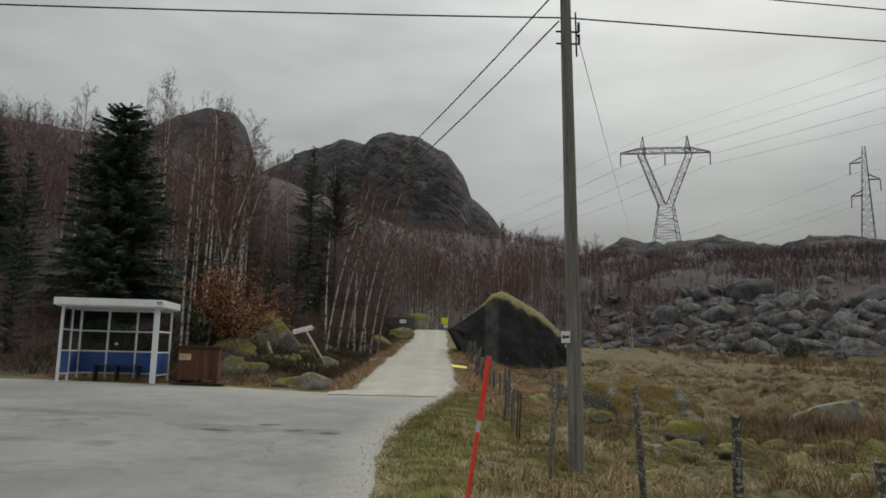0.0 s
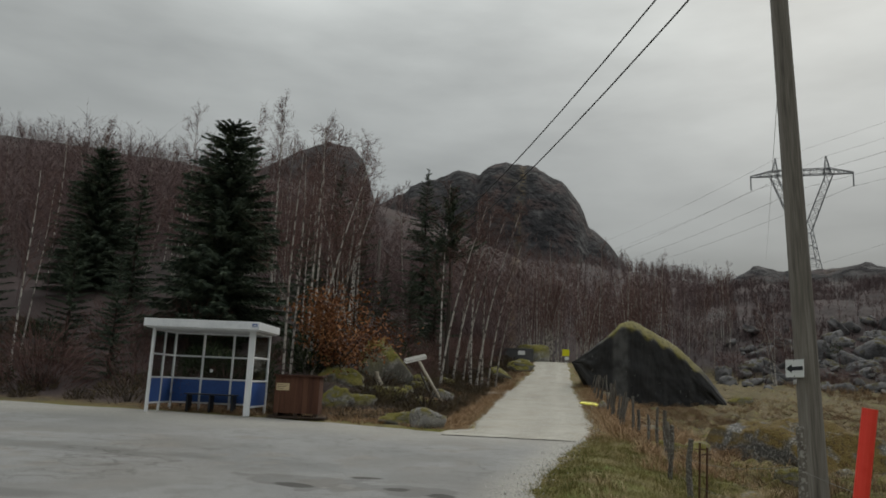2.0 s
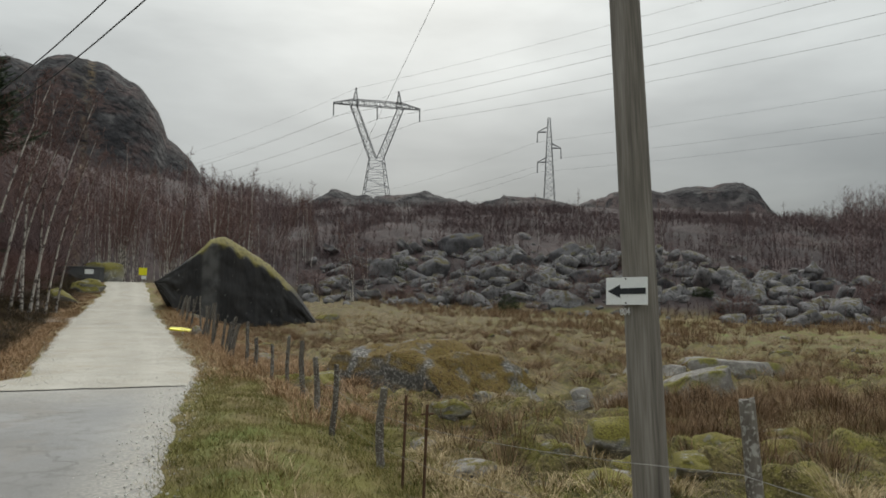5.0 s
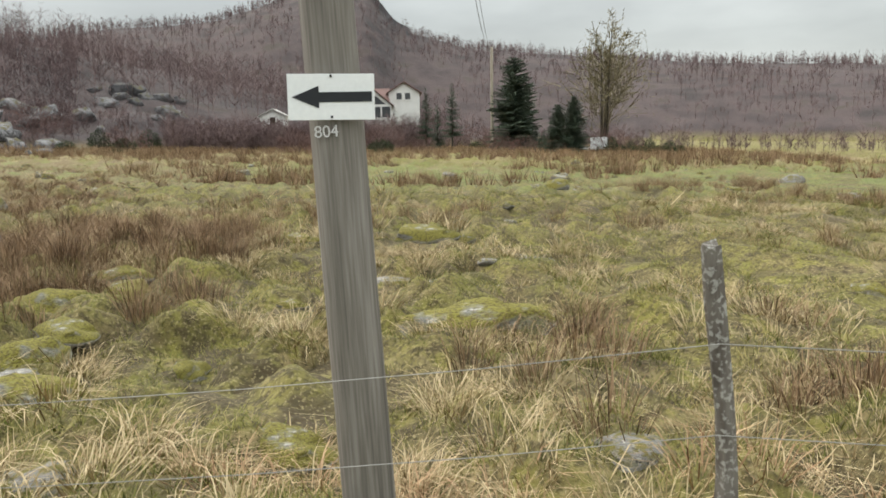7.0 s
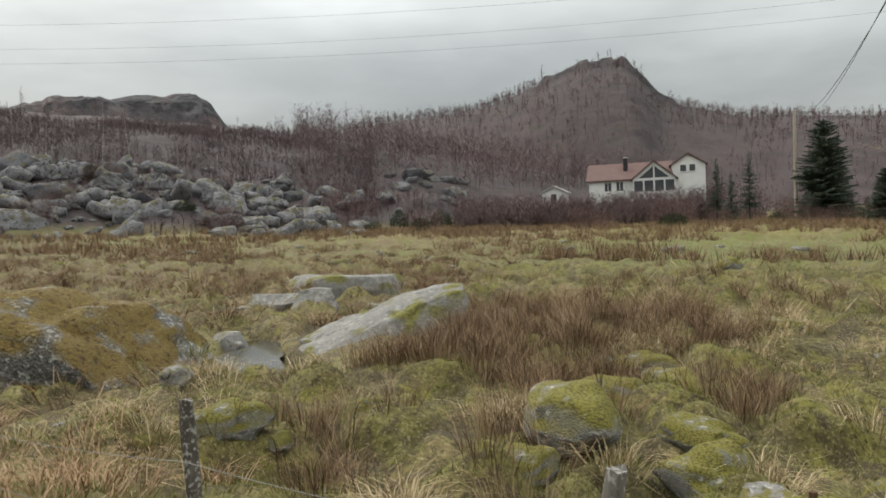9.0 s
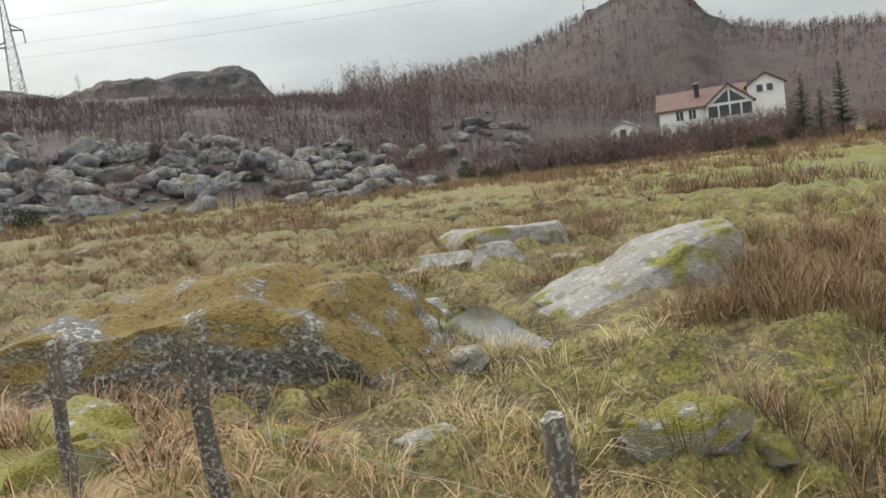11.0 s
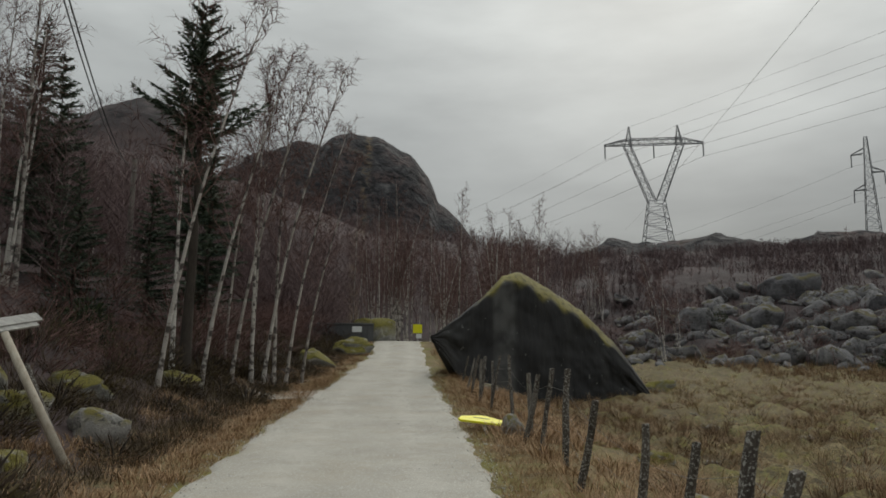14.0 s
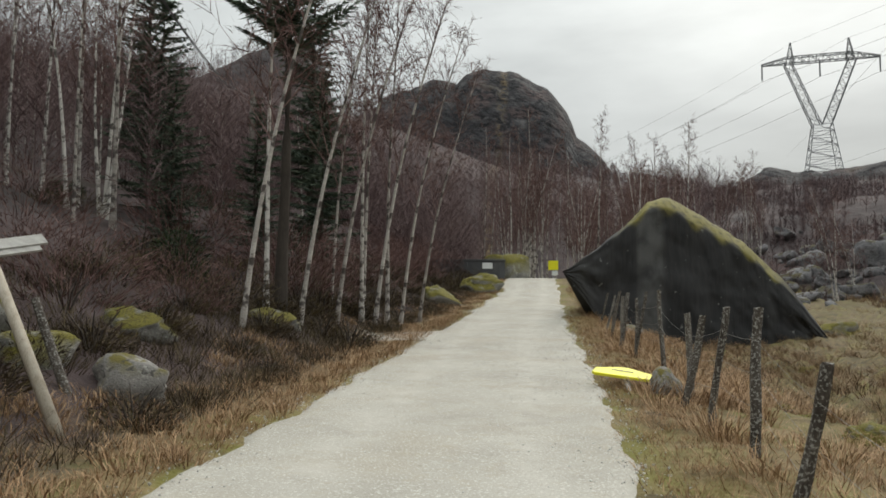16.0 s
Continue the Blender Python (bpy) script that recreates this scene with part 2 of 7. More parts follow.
for sc_, col_, amt_ in ((0.55, (0.07, 0.066, 0.06), 0.6), (1.4, (0.1, 0.095, 0.088), 0.45)):
    band = mathop(a, "MULTIPLY", noise_fac(a, sc_, 0.488, 0.497, 7), mathop(a, "SUBTRACT", 1.0, noise_fac(a, sc_, 0.499, 0.508, 7)))
    layer(a, col_, mathop(a, "MULTIPLY", mathop(a, "MULTIPLY", band, noise_fac(a, 0.3, 0.45, 0.6)), amt_))
layer(a, (0.19, 0.186, 0.18), mathop(a, "MULTIPLY", noise_fac(a, 0.18, 0.53, 0.545, 3), 0.45))
layer(a, (0.40, 0.38, 0.335), mathop(a, "MULTIPLY", attr(a, "loose"), noise_fac(a, 26, 0.3, 0.7)))
layer(a, (0.05, 0.047, 0.043), mathop(a, "MULTIPLY", attr(a, "damp"), 0.9))
v = M["gravel"] = surf("gravel", [(0.26, 0.243, 0.208), (0.35, 0.333, 0.293), (0.43, 0.413, 0.37)], 0.8, 55, 0.95, 0.7, dist=0.015)
layer(v, (0.31, 0.27, 0.205), mathop(v, "MULTIPLY", noise_fac(v, 0.7, 0.5, 0.7), 0.5))
layer(v, (0.33, 0.30, 0.24), mathop(v, "MULTIPLY", noise_fac(v, 5, 0.55, 0.68, 5), 0.55))
layer(v, (0.68, 0.67, 0.63), mathop(v, "MULTIPLY", noise_fac(v, 45, 0.58, 0.66, 3), 0.6))
layer(v, (0.20, 0.18, 0.14), mathop(v, "MULTIPLY", noise_fac(v, 28, 0.62, 0.7, 3), 0.45))
layer(v, (0.47, 0.45, 0.405), mathop(v, "MULTIPLY", attr(v, "track"), noise_fac(v, 2.2, 0.35, 0.65, 5)))
M["stone"] = surf("loose_stone", [(0.34, 0.33, 0.31), (0.46, 0.45, 0.42), (0.6, 0.59, 0.56)], 3, 60, 0.9, 0.3, vary=0.5, island=True)

k = M["rock"] = surf("lichen_rock", [(0.10, 0.095, 0.088), (0.19, 0.18, 0.168), (0.29, 0.275, 0.255)], 1.6, 22, 0.92, 0.7, dist=0.04)
layer(k, (0.38, 0.37, 0.335), mathop(k, "MULTIPLY", noise_fac(k, 7, 0.58, 0.66, 3), 0.7))
layer(k, (0.13, 0.11, 0.03), mathop(k, "MULTIPLY", up_mask(k, 0.2, 0.7), noise_fac(k, 2.3, 0.47, 0.56, 6)))
layer(k, (0.05, 0.048, 0.045), mathop(k, "MULTIPLY", noise_fac(k, 5.3, 0.6, 0.66, 3), 0.8))
km = M["mossy_rock"] = surf("mossy_rock", [(0.10, 0.098, 0.09), (0.19, 0.185, 0.17), (0.32, 0.31, 0.29)], 1.8, 22, 0.95, 0.8, dist=0.05)
layer(km, (0.42, 0.41, 0.38), mathop(km, "MULTIPLY", noise_fac(km, 6, 0.56, 0.63, 3), 0.7))
moss = ramp_of(km, noise_fac(km, 17, 0.28, 0.72, 8), [(0.04, 0.032, 0.01), (0.1, 0.085, 0.02), (0.165, 0.145, 0.03), (0.13, 0.135, 0.025)])
layer(km, moss, mathop(km, "MULTIPLY", up_mask(km, -0.05, 0.45), noise_fac(km, 1.7, 0.3, 0.42)))
pr = M["pale_rock"] = surf("pale_gneiss", [(0.1, 0.094, 0.086), (0.18, 0.17, 0.156), (0.26, 0.248, 0.228)], 1.6, 20, 0.92, 0.9, stretch=(1, 1, 2.2), dist=0.05)
layer(pr, (0.34, 0.33, 0.3), mathop(pr, "MULTIPLY", noise_fac(pr, 9, 0.54, 0.66, 7), 0.55))
layer(pr, (0.085, 0.08, 0.072), mathop(pr, "MULTIPLY", noise_fac(pr, 2.6, 0.56, 0.62, 7), 0.7))
layer(pr, ramp_of(pr, noise_fac(pr, 14, 0.3, 0.7, 6), [(0.06, 0.05, 0.018), (0.13, 0.12, 0.03), (0.17, 0.165, 0.04)]), mathop(pr, "MULTIPLY", up_mask(pr, 0.0, 0.5), noise_fac(pr, 1.5, 0.53, 0.6, 8)))
ls = M["lichen_slab"] = surf("lichen_gneiss", [(0.05, 0.047, 0.046), (0.1, 0.094, 0.09), (0.17, 0.16, 0.15)], 2.0, 22, 0.92, 0.7, dist=0.03)
layer(ls, (0.4, 0.4, 0.385), mathop(ls, "MULTIPLY", noise_fac(ls, 20, 0.5, 0.6, 6), 0.55))
layer(ls, (0.1, 0.078, 0.024), mathop(ls, "MULTIPLY", up_mask(ls, 0.3, 0.8), noise_fac(ls, 1.6, 0.5, 0.58, 6)))
md = M["mound"] = surf("mossy_mound", [(0.05, 0.047, 0.044), (0.12, 0.115, 0.108), (0.2, 0.19, 0.18)], 3.5, 28, 0.95, 1.0, dist=0.12)
layer(md, (0.42, 0.41, 0.385), mathop(md, "MULTIPLY", noise_fac(md, 15, 0.54, 0.61, 6), 0.7))
md_moss = ramp_of(md, noise_fac(md, 13, 0.28, 0.72, 9), [(0.035, 0.022, 0.01), (0.105, 0.068, 0.023), (0.165, 0.112, 0.035), (0.12, 0.09, 0.025), (0.24, 0.175, 0.075)])
layer(md, md_moss, mathop(md, "MULTIPLY", up_mask(md, 0.05, 0.5), noise_fac(md, 1.6, 0.36, 0.46, 9)))
kb = M["boulder"] = surf("dark_gneiss", [(0.011, 0.011, 0.012), (0.02, 0.02, 0.021), (0.036, 0.035, 0.035)], 0.5, 9, 0.8, 0.5, stretch=(1, 1, 0.16), dist=0.05)
layer(kb, (0.1, 0.1, 0.098), mathop(kb, "MULTIPLY", attr(kb, "streak"), noise_fac(kb, 1.1, 0.3, 0.6)))
layer(kb, (0.3, 0.3, 0.29), mathop(kb, "MULTIPLY", noise_fac(kb, 5, 0.7, 0.74, 2), 0.4))
bm_moss = ramp_of(kb, noise_fac(kb, 4, 0.3, 0.7), [(0.06, 0.05, 0.02), (0.16, 0.14, 0.035), (0.2, 0.17, 0.06)])
layer(kb, bm_moss, mathop(kb, "MULTIPLY", attr(kb, "crest"), noise_fac(kb, 0.9, 0.2, 0.36)))

M["pole_wood"] = surf("weathered_pole_wood", [(0.07, 0.063, 0.055), (0.16, 0.146, 0.129), (0.26, 0.244, 0.222)], 6, 30, 0.9, 0.5, stretch=(3, 3, 0.12), dist=0.008)
fp = M["post_wood"] = surf("lichen_post_wood", [(0.035, 0.028, 0.023), (0.075, 0.063, 0.053), (0.15, 0.135, 0.118)], 7, 40, 0.95, 0.7, stretch=(1, 1, 0.3), vary=0.25, dist=0.012)
layer(fp, (0.42, 0.42, 0.39), mathop(fp, "MULTIPLY", noise_fac(fp, 48, 0.52, 0.62, 6), 0.55))
M["grey_plank"] = surf("grey_plank", [(0.25, 0.24, 0.22), (0.38, 0.37, 0.35), (0.5, 0.49, 0.46)], 4, 50, 0.9, 0.4, stretch=(0.4, 4, 4))
M["pine_pole"] = surf("peeled_pole", [(0.22, 0.18, 0.13), (0.36, 0.32, 0.26), (0.45, 0.41, 0.34)], 5, 40, 0.85, 0.3, stretch=(3, 3, 0.3))
M["bin_wood"] = surf("red_brown_boards", [(0.045, 0.018, 0.012), (0.085, 0.034, 0.02), (0.12, 0.055, 0.033)], 3, 40, 0.75, 0.4, stretch=(5, 5, 0.4), vary=0.3)
M["dark_wood"] = surf("dark_wood", [(0.03, 0.02, 0.015), (0.06, 0.04, 0.028)], 4, 30, 0.85, 0.3)
M["white"] = surf("white_painted_metal", [(0.55, 0.57, 0.6), (0.7, 0.72, 0.74), (0.76, 0.78, 0.8)], 2, 30, 0.45, 0.08, spec=0.5)
M["blue"] = surf("blue_panel", [(0.012, 0.05, 0.19), (0.02, 0.075, 0.27), (0.03, 0.095, 0.31)], 2, 25, 0.5, 0.05, spec=0.5)
M["black"] = surf("black_paint", [(0.012, 0.014, 0.017), (0.022, 0.025, 0.03)], 3, 40, 0.6, 0.1)
M["bench"] = surf("dark_bench", [(0.015, 0.017, 0.022), (0.03, 0.034, 0.042)], 3, 40, 0.5, 0.1)
M["sign_white"] = surf("white_sign_plate", [(0.66, 0.68, 0.69), (0.76, 0.78, 0.78)], 3, 60, 0.4, 0.03, spec=0.5)
M["tan_notice"] = surf("tan_notice", [(0.5, 0.38, 0.22), (0.6, 0.48, 0.3)], 3, 60, 0.7, 0.05)
M["yellow"] = surf("yellow_sign", [(0.72, 0.68, 0.012), (0.82, 0.78, 0.02)], 3, 40, 0.5, 0.05, spec=0.4)
M["red"] = surf("red_snow_stake", [(0.75, 0.045, 0.03), (0.85, 0.075, 0.05)], 4, 40, 0.5, 0.08)
M["reflector"] = surf("grey_reflector", [(0.45, 0.45, 0.45), (0.6, 0.6, 0.6)], 4, 40, 0.35, 0.05)
M["steel"] = surf("galvanised_steel", [(0.28, 0.29, 0.3), (0.42, 0.43, 0.44)], 2, 30, 0.5, 0.1, metal=0.6)
M["lattice"] = surf("lattice_steel", [(0.12, 0.125, 0.13), (0.19, 0.2, 0.21)], 0.5, 6, 0.6, 0.0, metal=0.3)
M["rust"] = surf("rusty_iron", [(0.05, 0.025, 0.015), (0.11, 0.06, 0.035)], 6, 50, 0.85, 0.4)
kf = M["far_rock"] = surf("far_gneiss", [(0.04, 0.039, 0.043), (0.095, 0.093, 0.099), (0.2, 0.194, 0.197)], 1.2, 9, 0.95, 0.8, vary=0.3, dist=0.08)
layer(kf, (0.03, 0.028, 0.027), mathop(kf, "MULTIPLY", noise_fac(kf, 2.3, 0.55, 0.63, 4), 0.8))
layer(kf, (0.075, 0.065, 0.03), mathop(kf, "MULTIPLY", up_mask(kf, 0.4, 0.8), noise_fac(kf, 1.3, 0.5, 0.58)))
M["high_wire"] = surf("high_cable", [(0.1, 0.1, 0.105), (0.14, 0.14, 0.145)], 1, 10, 0.6, 0.0)
M["wire"] = surf("cable", [(0.03, 0.03, 0.032), (0.05, 0.05, 0.052)], 1, 10, 0.6, 0.0)
M["fence_wire"] = surf("fence_wire", [(0.16, 0.155, 0.145), (0.26, 0.255, 0.24)], 1, 10, 0.5, 0.0, metal=0.5)
M["container"] = surf("grey_blue_container", [(0.06, 0.063, 0.068), (0.088, 0.09, 0.095), (0.11, 0.112, 0.115)], 1.5, 20, 0.6, 0.1)
M["wall_white"] = surf("white_cladding", [(0.6, 0.6, 0.58), (0.75, 0.75, 0.73)], 1, 12, 0.7, 0.1)
M["roof_red"] = surf("red_roof_tiles", [(0.115, 0.065, 0.058), (0.17, 0.105, 0.095)], 1, 10, 0.8, 0.3)
M["brick_dark"] = surf("dark_chimney", [(0.02, 0.02, 0.022), (0.04, 0.04, 0.042)], 2, 20, 0.8, 0.2)
M["straw"] = surf("straw_blades", [(0.17, 0.12, 0.055), (0.32, 0.24, 0.13), (0.45, 0.36, 0.22)], 0.7, 8, 0.9, 0.0, vary=0.55, island=True)
M["tawny"] = surf("tawny_blades", [(0.18, 0.105, 0.055), (0.31, 0.195, 0.11), (0.43, 0.295, 0.175)], 0.7, 8, 0.9, 0.0, vary=0.55, island=True)
M["rush"] = surf("rush_blades", [(0.08, 0.05, 0.027), (0.185, 0.117, 0.066), (0.3, 0.2, 0.12)], 0.7, 8, 0.9, 0.0, vary=0.55, island=True)
M["turf"] = surf("turf_blades", [(0.085, 0.085, 0.02), (0.18, 0.162, 0.048), (0.34, 0.275, 0.14)], 0.8, 6, 0.9, 0.0, vary=0.5, island=True)
M["moss_turf"] = surf("moss_turf_blades", [(0.06, 0.07, 0.014), (0.14, 0.145, 0.03), (0.3, 0.25, 0.1)], 0.8, 6, 0.9, 0.0, vary=0.5, island=True)
M["heather"] = surf("heather_twigs", [(0.035, 0.026, 0.018), (0.082, 0.057, 0.04), (0.12, 0.095, 0.045)], 0.8, 6, 0.95, 0.0, vary=0.5, island=True)
M["juniper"] = surf("juniper_sprays", [(0.012, 0.02, 0.01), (0.028, 0.042, 0.018), (0.05, 0.065, 0.025)], 0.8, 6, 0.9, 0.0, vary=0.5, island=True)
M["needles"] = surf("spruce_needles", [(0.03, 0.046, 0.034), (0.062, 0.086, 0.06), (0.1, 0.125, 0.083)], 0.6, 5, 0.85, 0.0, vary=0.5, island=True)
M["oak_leaf"] = surf("withered_leaves", [(0.11, 0.04, 0.017), (0.21, 0.085, 0.035), (0.30, 0.14, 0.06)], 1, 6, 0.85, 0.0, vary=0.6, island=True)
M["twig"] = surf("birch_twigs", [(0.075, 0.038, 0.034), (0.135, 0.076, 0.068), (0.19, 0.12, 0.105)], 0.6, 6, 0.9, 0.0, vary=0.4, island=True)
M["far_twig"] = surf("wood_twigs", [(0.08, 0.052, 0.053), (0.14, 0.096, 0.096), (0.205, 0.15, 0.146)], 0.05, 0.6, 0.95, 0.0, vary=0.4, island=True)
M["brush_twig"] = surf("dark_brush_twigs", [(0.062, 0.043, 0.046), (0.112, 0.078, 0.08), (0.165, 0.122, 0.12)], 0.05, 0.6, 0.95, 0.0, vary=0.4, island=True)
M["olive_twig"] = surf("olive_twigs", [(0.10, 0.085, 0.05), (0.17, 0.145, 0.085), (0.24, 0.21, 0.13)], 0.6, 6, 0.9, 0.0, vary=0.4, island=True)
M["far_pale"] = surf("pale_stems", [(0.2, 0.18, 0.165), (0.34, 0.32, 0.29)], 0.4, 3, 0.95, 0.0, vary=0.5, island=True)
M["dark_bark"] = surf("dark_bark", [(0.03, 0.024, 0.02), (0.07, 0.058, 0.048)], 4, 26, 0.95, 0.6, stretch=(1, 1, 0.3))
bk = M["bark"] = surf("birch_bark", [(0.2, 0.175, 0.155), (0.40, 0.37, 0.34), (0.56, 0.535, 0.5)], 2.5, 18, 0.85, 0.3, stretch=(1, 1, 2.2), vary=0.3)
layer(bk, (0.045, 0.036, 0.032), mathop(bk, "MULTIPLY", noise_fac(bk, 4.2, 0.51, 0.58, 4), 0.88))
wt = M["water"] = surf("stream_water", [(0.03, 0.032, 0.03), (0.06, 0.06, 0.055)], 2, 14, 0.1, 0.25, dist=0.02, spec=1.0)
gl = M["glass"] = bpy.data.materials.new("shelter_glass")
gl.use_nodes = True
_b = gl.node_tree.nodes["Principled BSDF"]
_b.inputs["Base Color"].default_value = (0.55, 0.58, 0.58, 1)
_b.inputs["Transmission Weight"].default_value, _b.inputs["Roughness"].default_value, _b.inputs["IOR"].default_value = 1.0, 0.06, 1.1
hw = M["house_glass"] = surf("window_glass", [(0.05, 0.055, 0.06), (0.08, 0.085, 0.09)], 1, 8, 0.1, 0.0, spec=0.6)

# ---------------------------------------------------------------- mesh helpers
rng = np.random.default_rng(7)


def mesh_from(name, verts, faces, mats=(), idx=None, smooth=False):
    """A mesh from arrays: faces all triangles or all quads."""
    verts, faces = np.asarray(verts, np.float32), np.asarray(faces, np.int32)
    me = bpy.data.meshes.new(name)
    k = faces.shape[1]
    me.vertices.add(len(verts)); me.loops.add(faces.size); me.polygons.add(len(faces))
    me.vertices.foreach_set("co", verts.ravel())
    me.loops.foreach_set("vertex_index", faces.ravel())
    me.polygons.foreach_set("loop_start", np.arange(0, faces.size, k, dtype=np.int32))
    if smooth:
        me.polygons.foreach_set("use_smooth", np.ones(len(faces), bool))
    for m in mats:
        me.materials.append(m)
    if idx is not None:
        me.polygons.foreach_set("material_index", np.asarray(idx, np.int32))
    me.update(calc_edges=True)
    return me


def put_attr(me, name, values):
    me.attributes.new(name, "FLOAT", "POINT").data.foreach_set("value", np.asarray(values, np.float32))


def part(name, bm, material, parent=None, label="", smooth=False):
    """Links a bmesh as one mesh object under a thing or a part."""
    me = bpy.data.meshes.new(name)
    bm.to_mesh(me)
    bm.free()
    me.materials.append(material)
    if smooth:
        for p in me.polygons:
            p.use_smooth = True
    ob = new(name, me)
    ob.parent = parent
    return tagged(ob, label) if label else ob


def box(bm, x0, x1, y0, y1, z0, z1, bevel=0.0):
    made = bmesh.ops.create_cube(bm, size=1, matrix=Matrix.Translation(((x0 + x1) / 2, (y0 + y1) / 2, (z0 + z1) / 2)) @ Matrix.Diagonal((x1 - x0, y1 - y0, z1 - z0, 1)))
    if bevel:
        bmesh.ops.bevel(bm, geom=list({e for v in made["verts"] for e in v.link_edges}), offset=bevel, segments=2, affect="EDGES", profile=0.7)
    return made["verts"]


def boxed(x0, x1, y0, y1, z0, z1, bevel=0.0):
    bm = bmesh.new()
    box(bm, x0, x1, y0, y1, z0, z1, bevel)
    return bm


def rod(bm, p, q, r0, r1=None, sides=8):
    """A tapered rod from p to q."""
    p, q = Vector(p), Vector(q)
    d = q - p
    m = Matrix.Translation((p + q) / 2) @ d.to_track_quat("Z", "Y").to_matrix().to_4x4()
    return bmesh.ops.create_cone(bm, cap_ends=True, segments=sides, radius1=r0, radius2=r0 if r1 is None else r1, depth=d.length, matrix=m)["verts"]


def empty(name, m, label, category, group=""):
    ob = new(name)
    ob.matrix_world = m
    return tagged(ob, label, category, group)


def smoothstep(a, b, x):
    t = np.clip((x - a) / (b - a), 0, 1)
    return t * t * (3 - 2 * t)


def vnoise(x, y, seed=0):
    """Smooth value noise from 0 to 1 on a unit lattice."""
    xi, yi = np.floor(x).astype(np.int64), np.floor(y).astype(np.int64)
    fx, fy = x - xi, y - yi
    fx, fy = fx * fx * (3 - 2 * fx), fy * fy * (3 - 2 * fy)

    def h(i, j):
        n = (i * 374761393 + j * 668265263 + seed * 974634777) & 0x7FFFFFFF
        n = ((n ^ (n >> 13)) * 1274126177) & 0x7FFFFFFF
        return ((n ^ (n >> 16)) & 0xFFFF) / 65535.0
    return (h(xi, yi) * (1 - fx) + h(xi + 1, yi) * fx) * (1 - fy) + (h(xi, yi + 1) * (1 - fx) + h(xi + 1, yi + 1) * fx) * fy


def fbm(x, y, seed=0, octaves=4):
    s, a = 0, 0.5
    for i in range(octaves):
        s = s + a * vnoise(x * 2 ** i, y * 2 ** i, seed + i)
        a *= 0.5
    return s / (1 - 0.5 ** octaves)


# ---------------------------------------------------------------- the lie of the land
def road_z(y):
    yy = np.minimum(y, 64)
    return 0.02 * yy + 0.0016 * np.maximum(yy - 25, 0) ** 2


def edge_right(y):
    return np.interp(y, [-20, 5, 6.5, 8.5, 12.4, 16.7, 19.3, 25, 32, 37, 48, 58, 64, 75], [1.6, 1.36, 1.34, 1.48, 2.1, 3.0, 3.26, 3.65, 4.0, 4.2, 4.55, 5.0, 5.3, 4.0])


def edge_left(y):
    return np.interp(y, [16, 25, 30, 36, 40, 50, 57, 64, 75], [-0.05, 0.0, 0.1, 0.3, 0.45, 1.4, 2.1, 2.3, 0.0])


# hills: bearing, distance, half width, half depth, crest angle, angle at the flanks, roundness, bare rock
HILLS = [
    (-4, 280, 130, 160, 9.6, 5.0, 2.0, 0.1), (-32, 195, 60, 110, 14.9, 14.0, 3.0, 0), (-58, 190, 70, 110, 15.3, 13, 3.0, 0),
    (5, 250, 40, 110, 8.6, 7.0, 2.0, 0.1), (13, 240, 40, 110, 7.6, 6.8, 2.0, 0), (28, 205, 100, 130, 7.7, 6.4, 3.0, 0.25),
]
# long crests: distance, half depth, bare rock, how far down it is bare, the stretch of bearings that is barest, and the crest's angle by bearing
RIDGES = [
    (300, 75, 1.0, 0.8, (-9, 7), ((-14, 12.5), (-10.6, 14.4), (-7.2, 15.6), (-5.4, 16.3), (-4.0, 15.8), (-3.3, 16.6), (-1.8, 16.95), (0.4, 16.6), (2.8, 15.5), (4.2, 13.8), (4.8, 12.2), (6.4, 11.0), (7.4, 9.6), (10, 7.0))),
    (205, 65, 0.35, 0.4, (-20, -12), ((-27, 13.8), (-21.5, 15.7), (-19.2, 17.2), (-16.5, 18.2), (-14.5, 18.0), (-13.6, 17.0), (-13.0, 15.4), (-12.0, 12.5), (-8, 7.5))),
    (195, 50, 0.85, 0.5, (15, 37), ((9, 6.8), (13.5, 7.7), (15.5, 8.3), (17.2, 9.25), (19.3, 8.6), (24, 9.05), (28.7, 8.2), (31.5, 8.7), (35.5, 8.3), (39, 7.4))),
    (222, 55, 0.9, 0.45, (35, 52), ((33, 7.3), (36.3, 8.2), (39, 8.9), (41.5, 9.3), (43, 9.1), (48.2, 9.4), (48.9, 9.0), (49.8, 8.1), (50.4, 7.2), (52, 5.8))),
    (330, 130, 0.95, 0.24, (75.0, 83.5), ((48, 6.0), (52.5, 6.5), (54.1, 6.3), (54.8, 6.7), (58.7, 6.5), (63.5, 7.4), (70, 8.0), (73.5, 9.2), (77.8, 10.5), (80.7, 10.55), (82.2, 9.0), (83.2, 7.7), (88.5, 6.2), (105.8, 4.6), (135, 3.0))),
]
HUB = (1.5, 4.0)


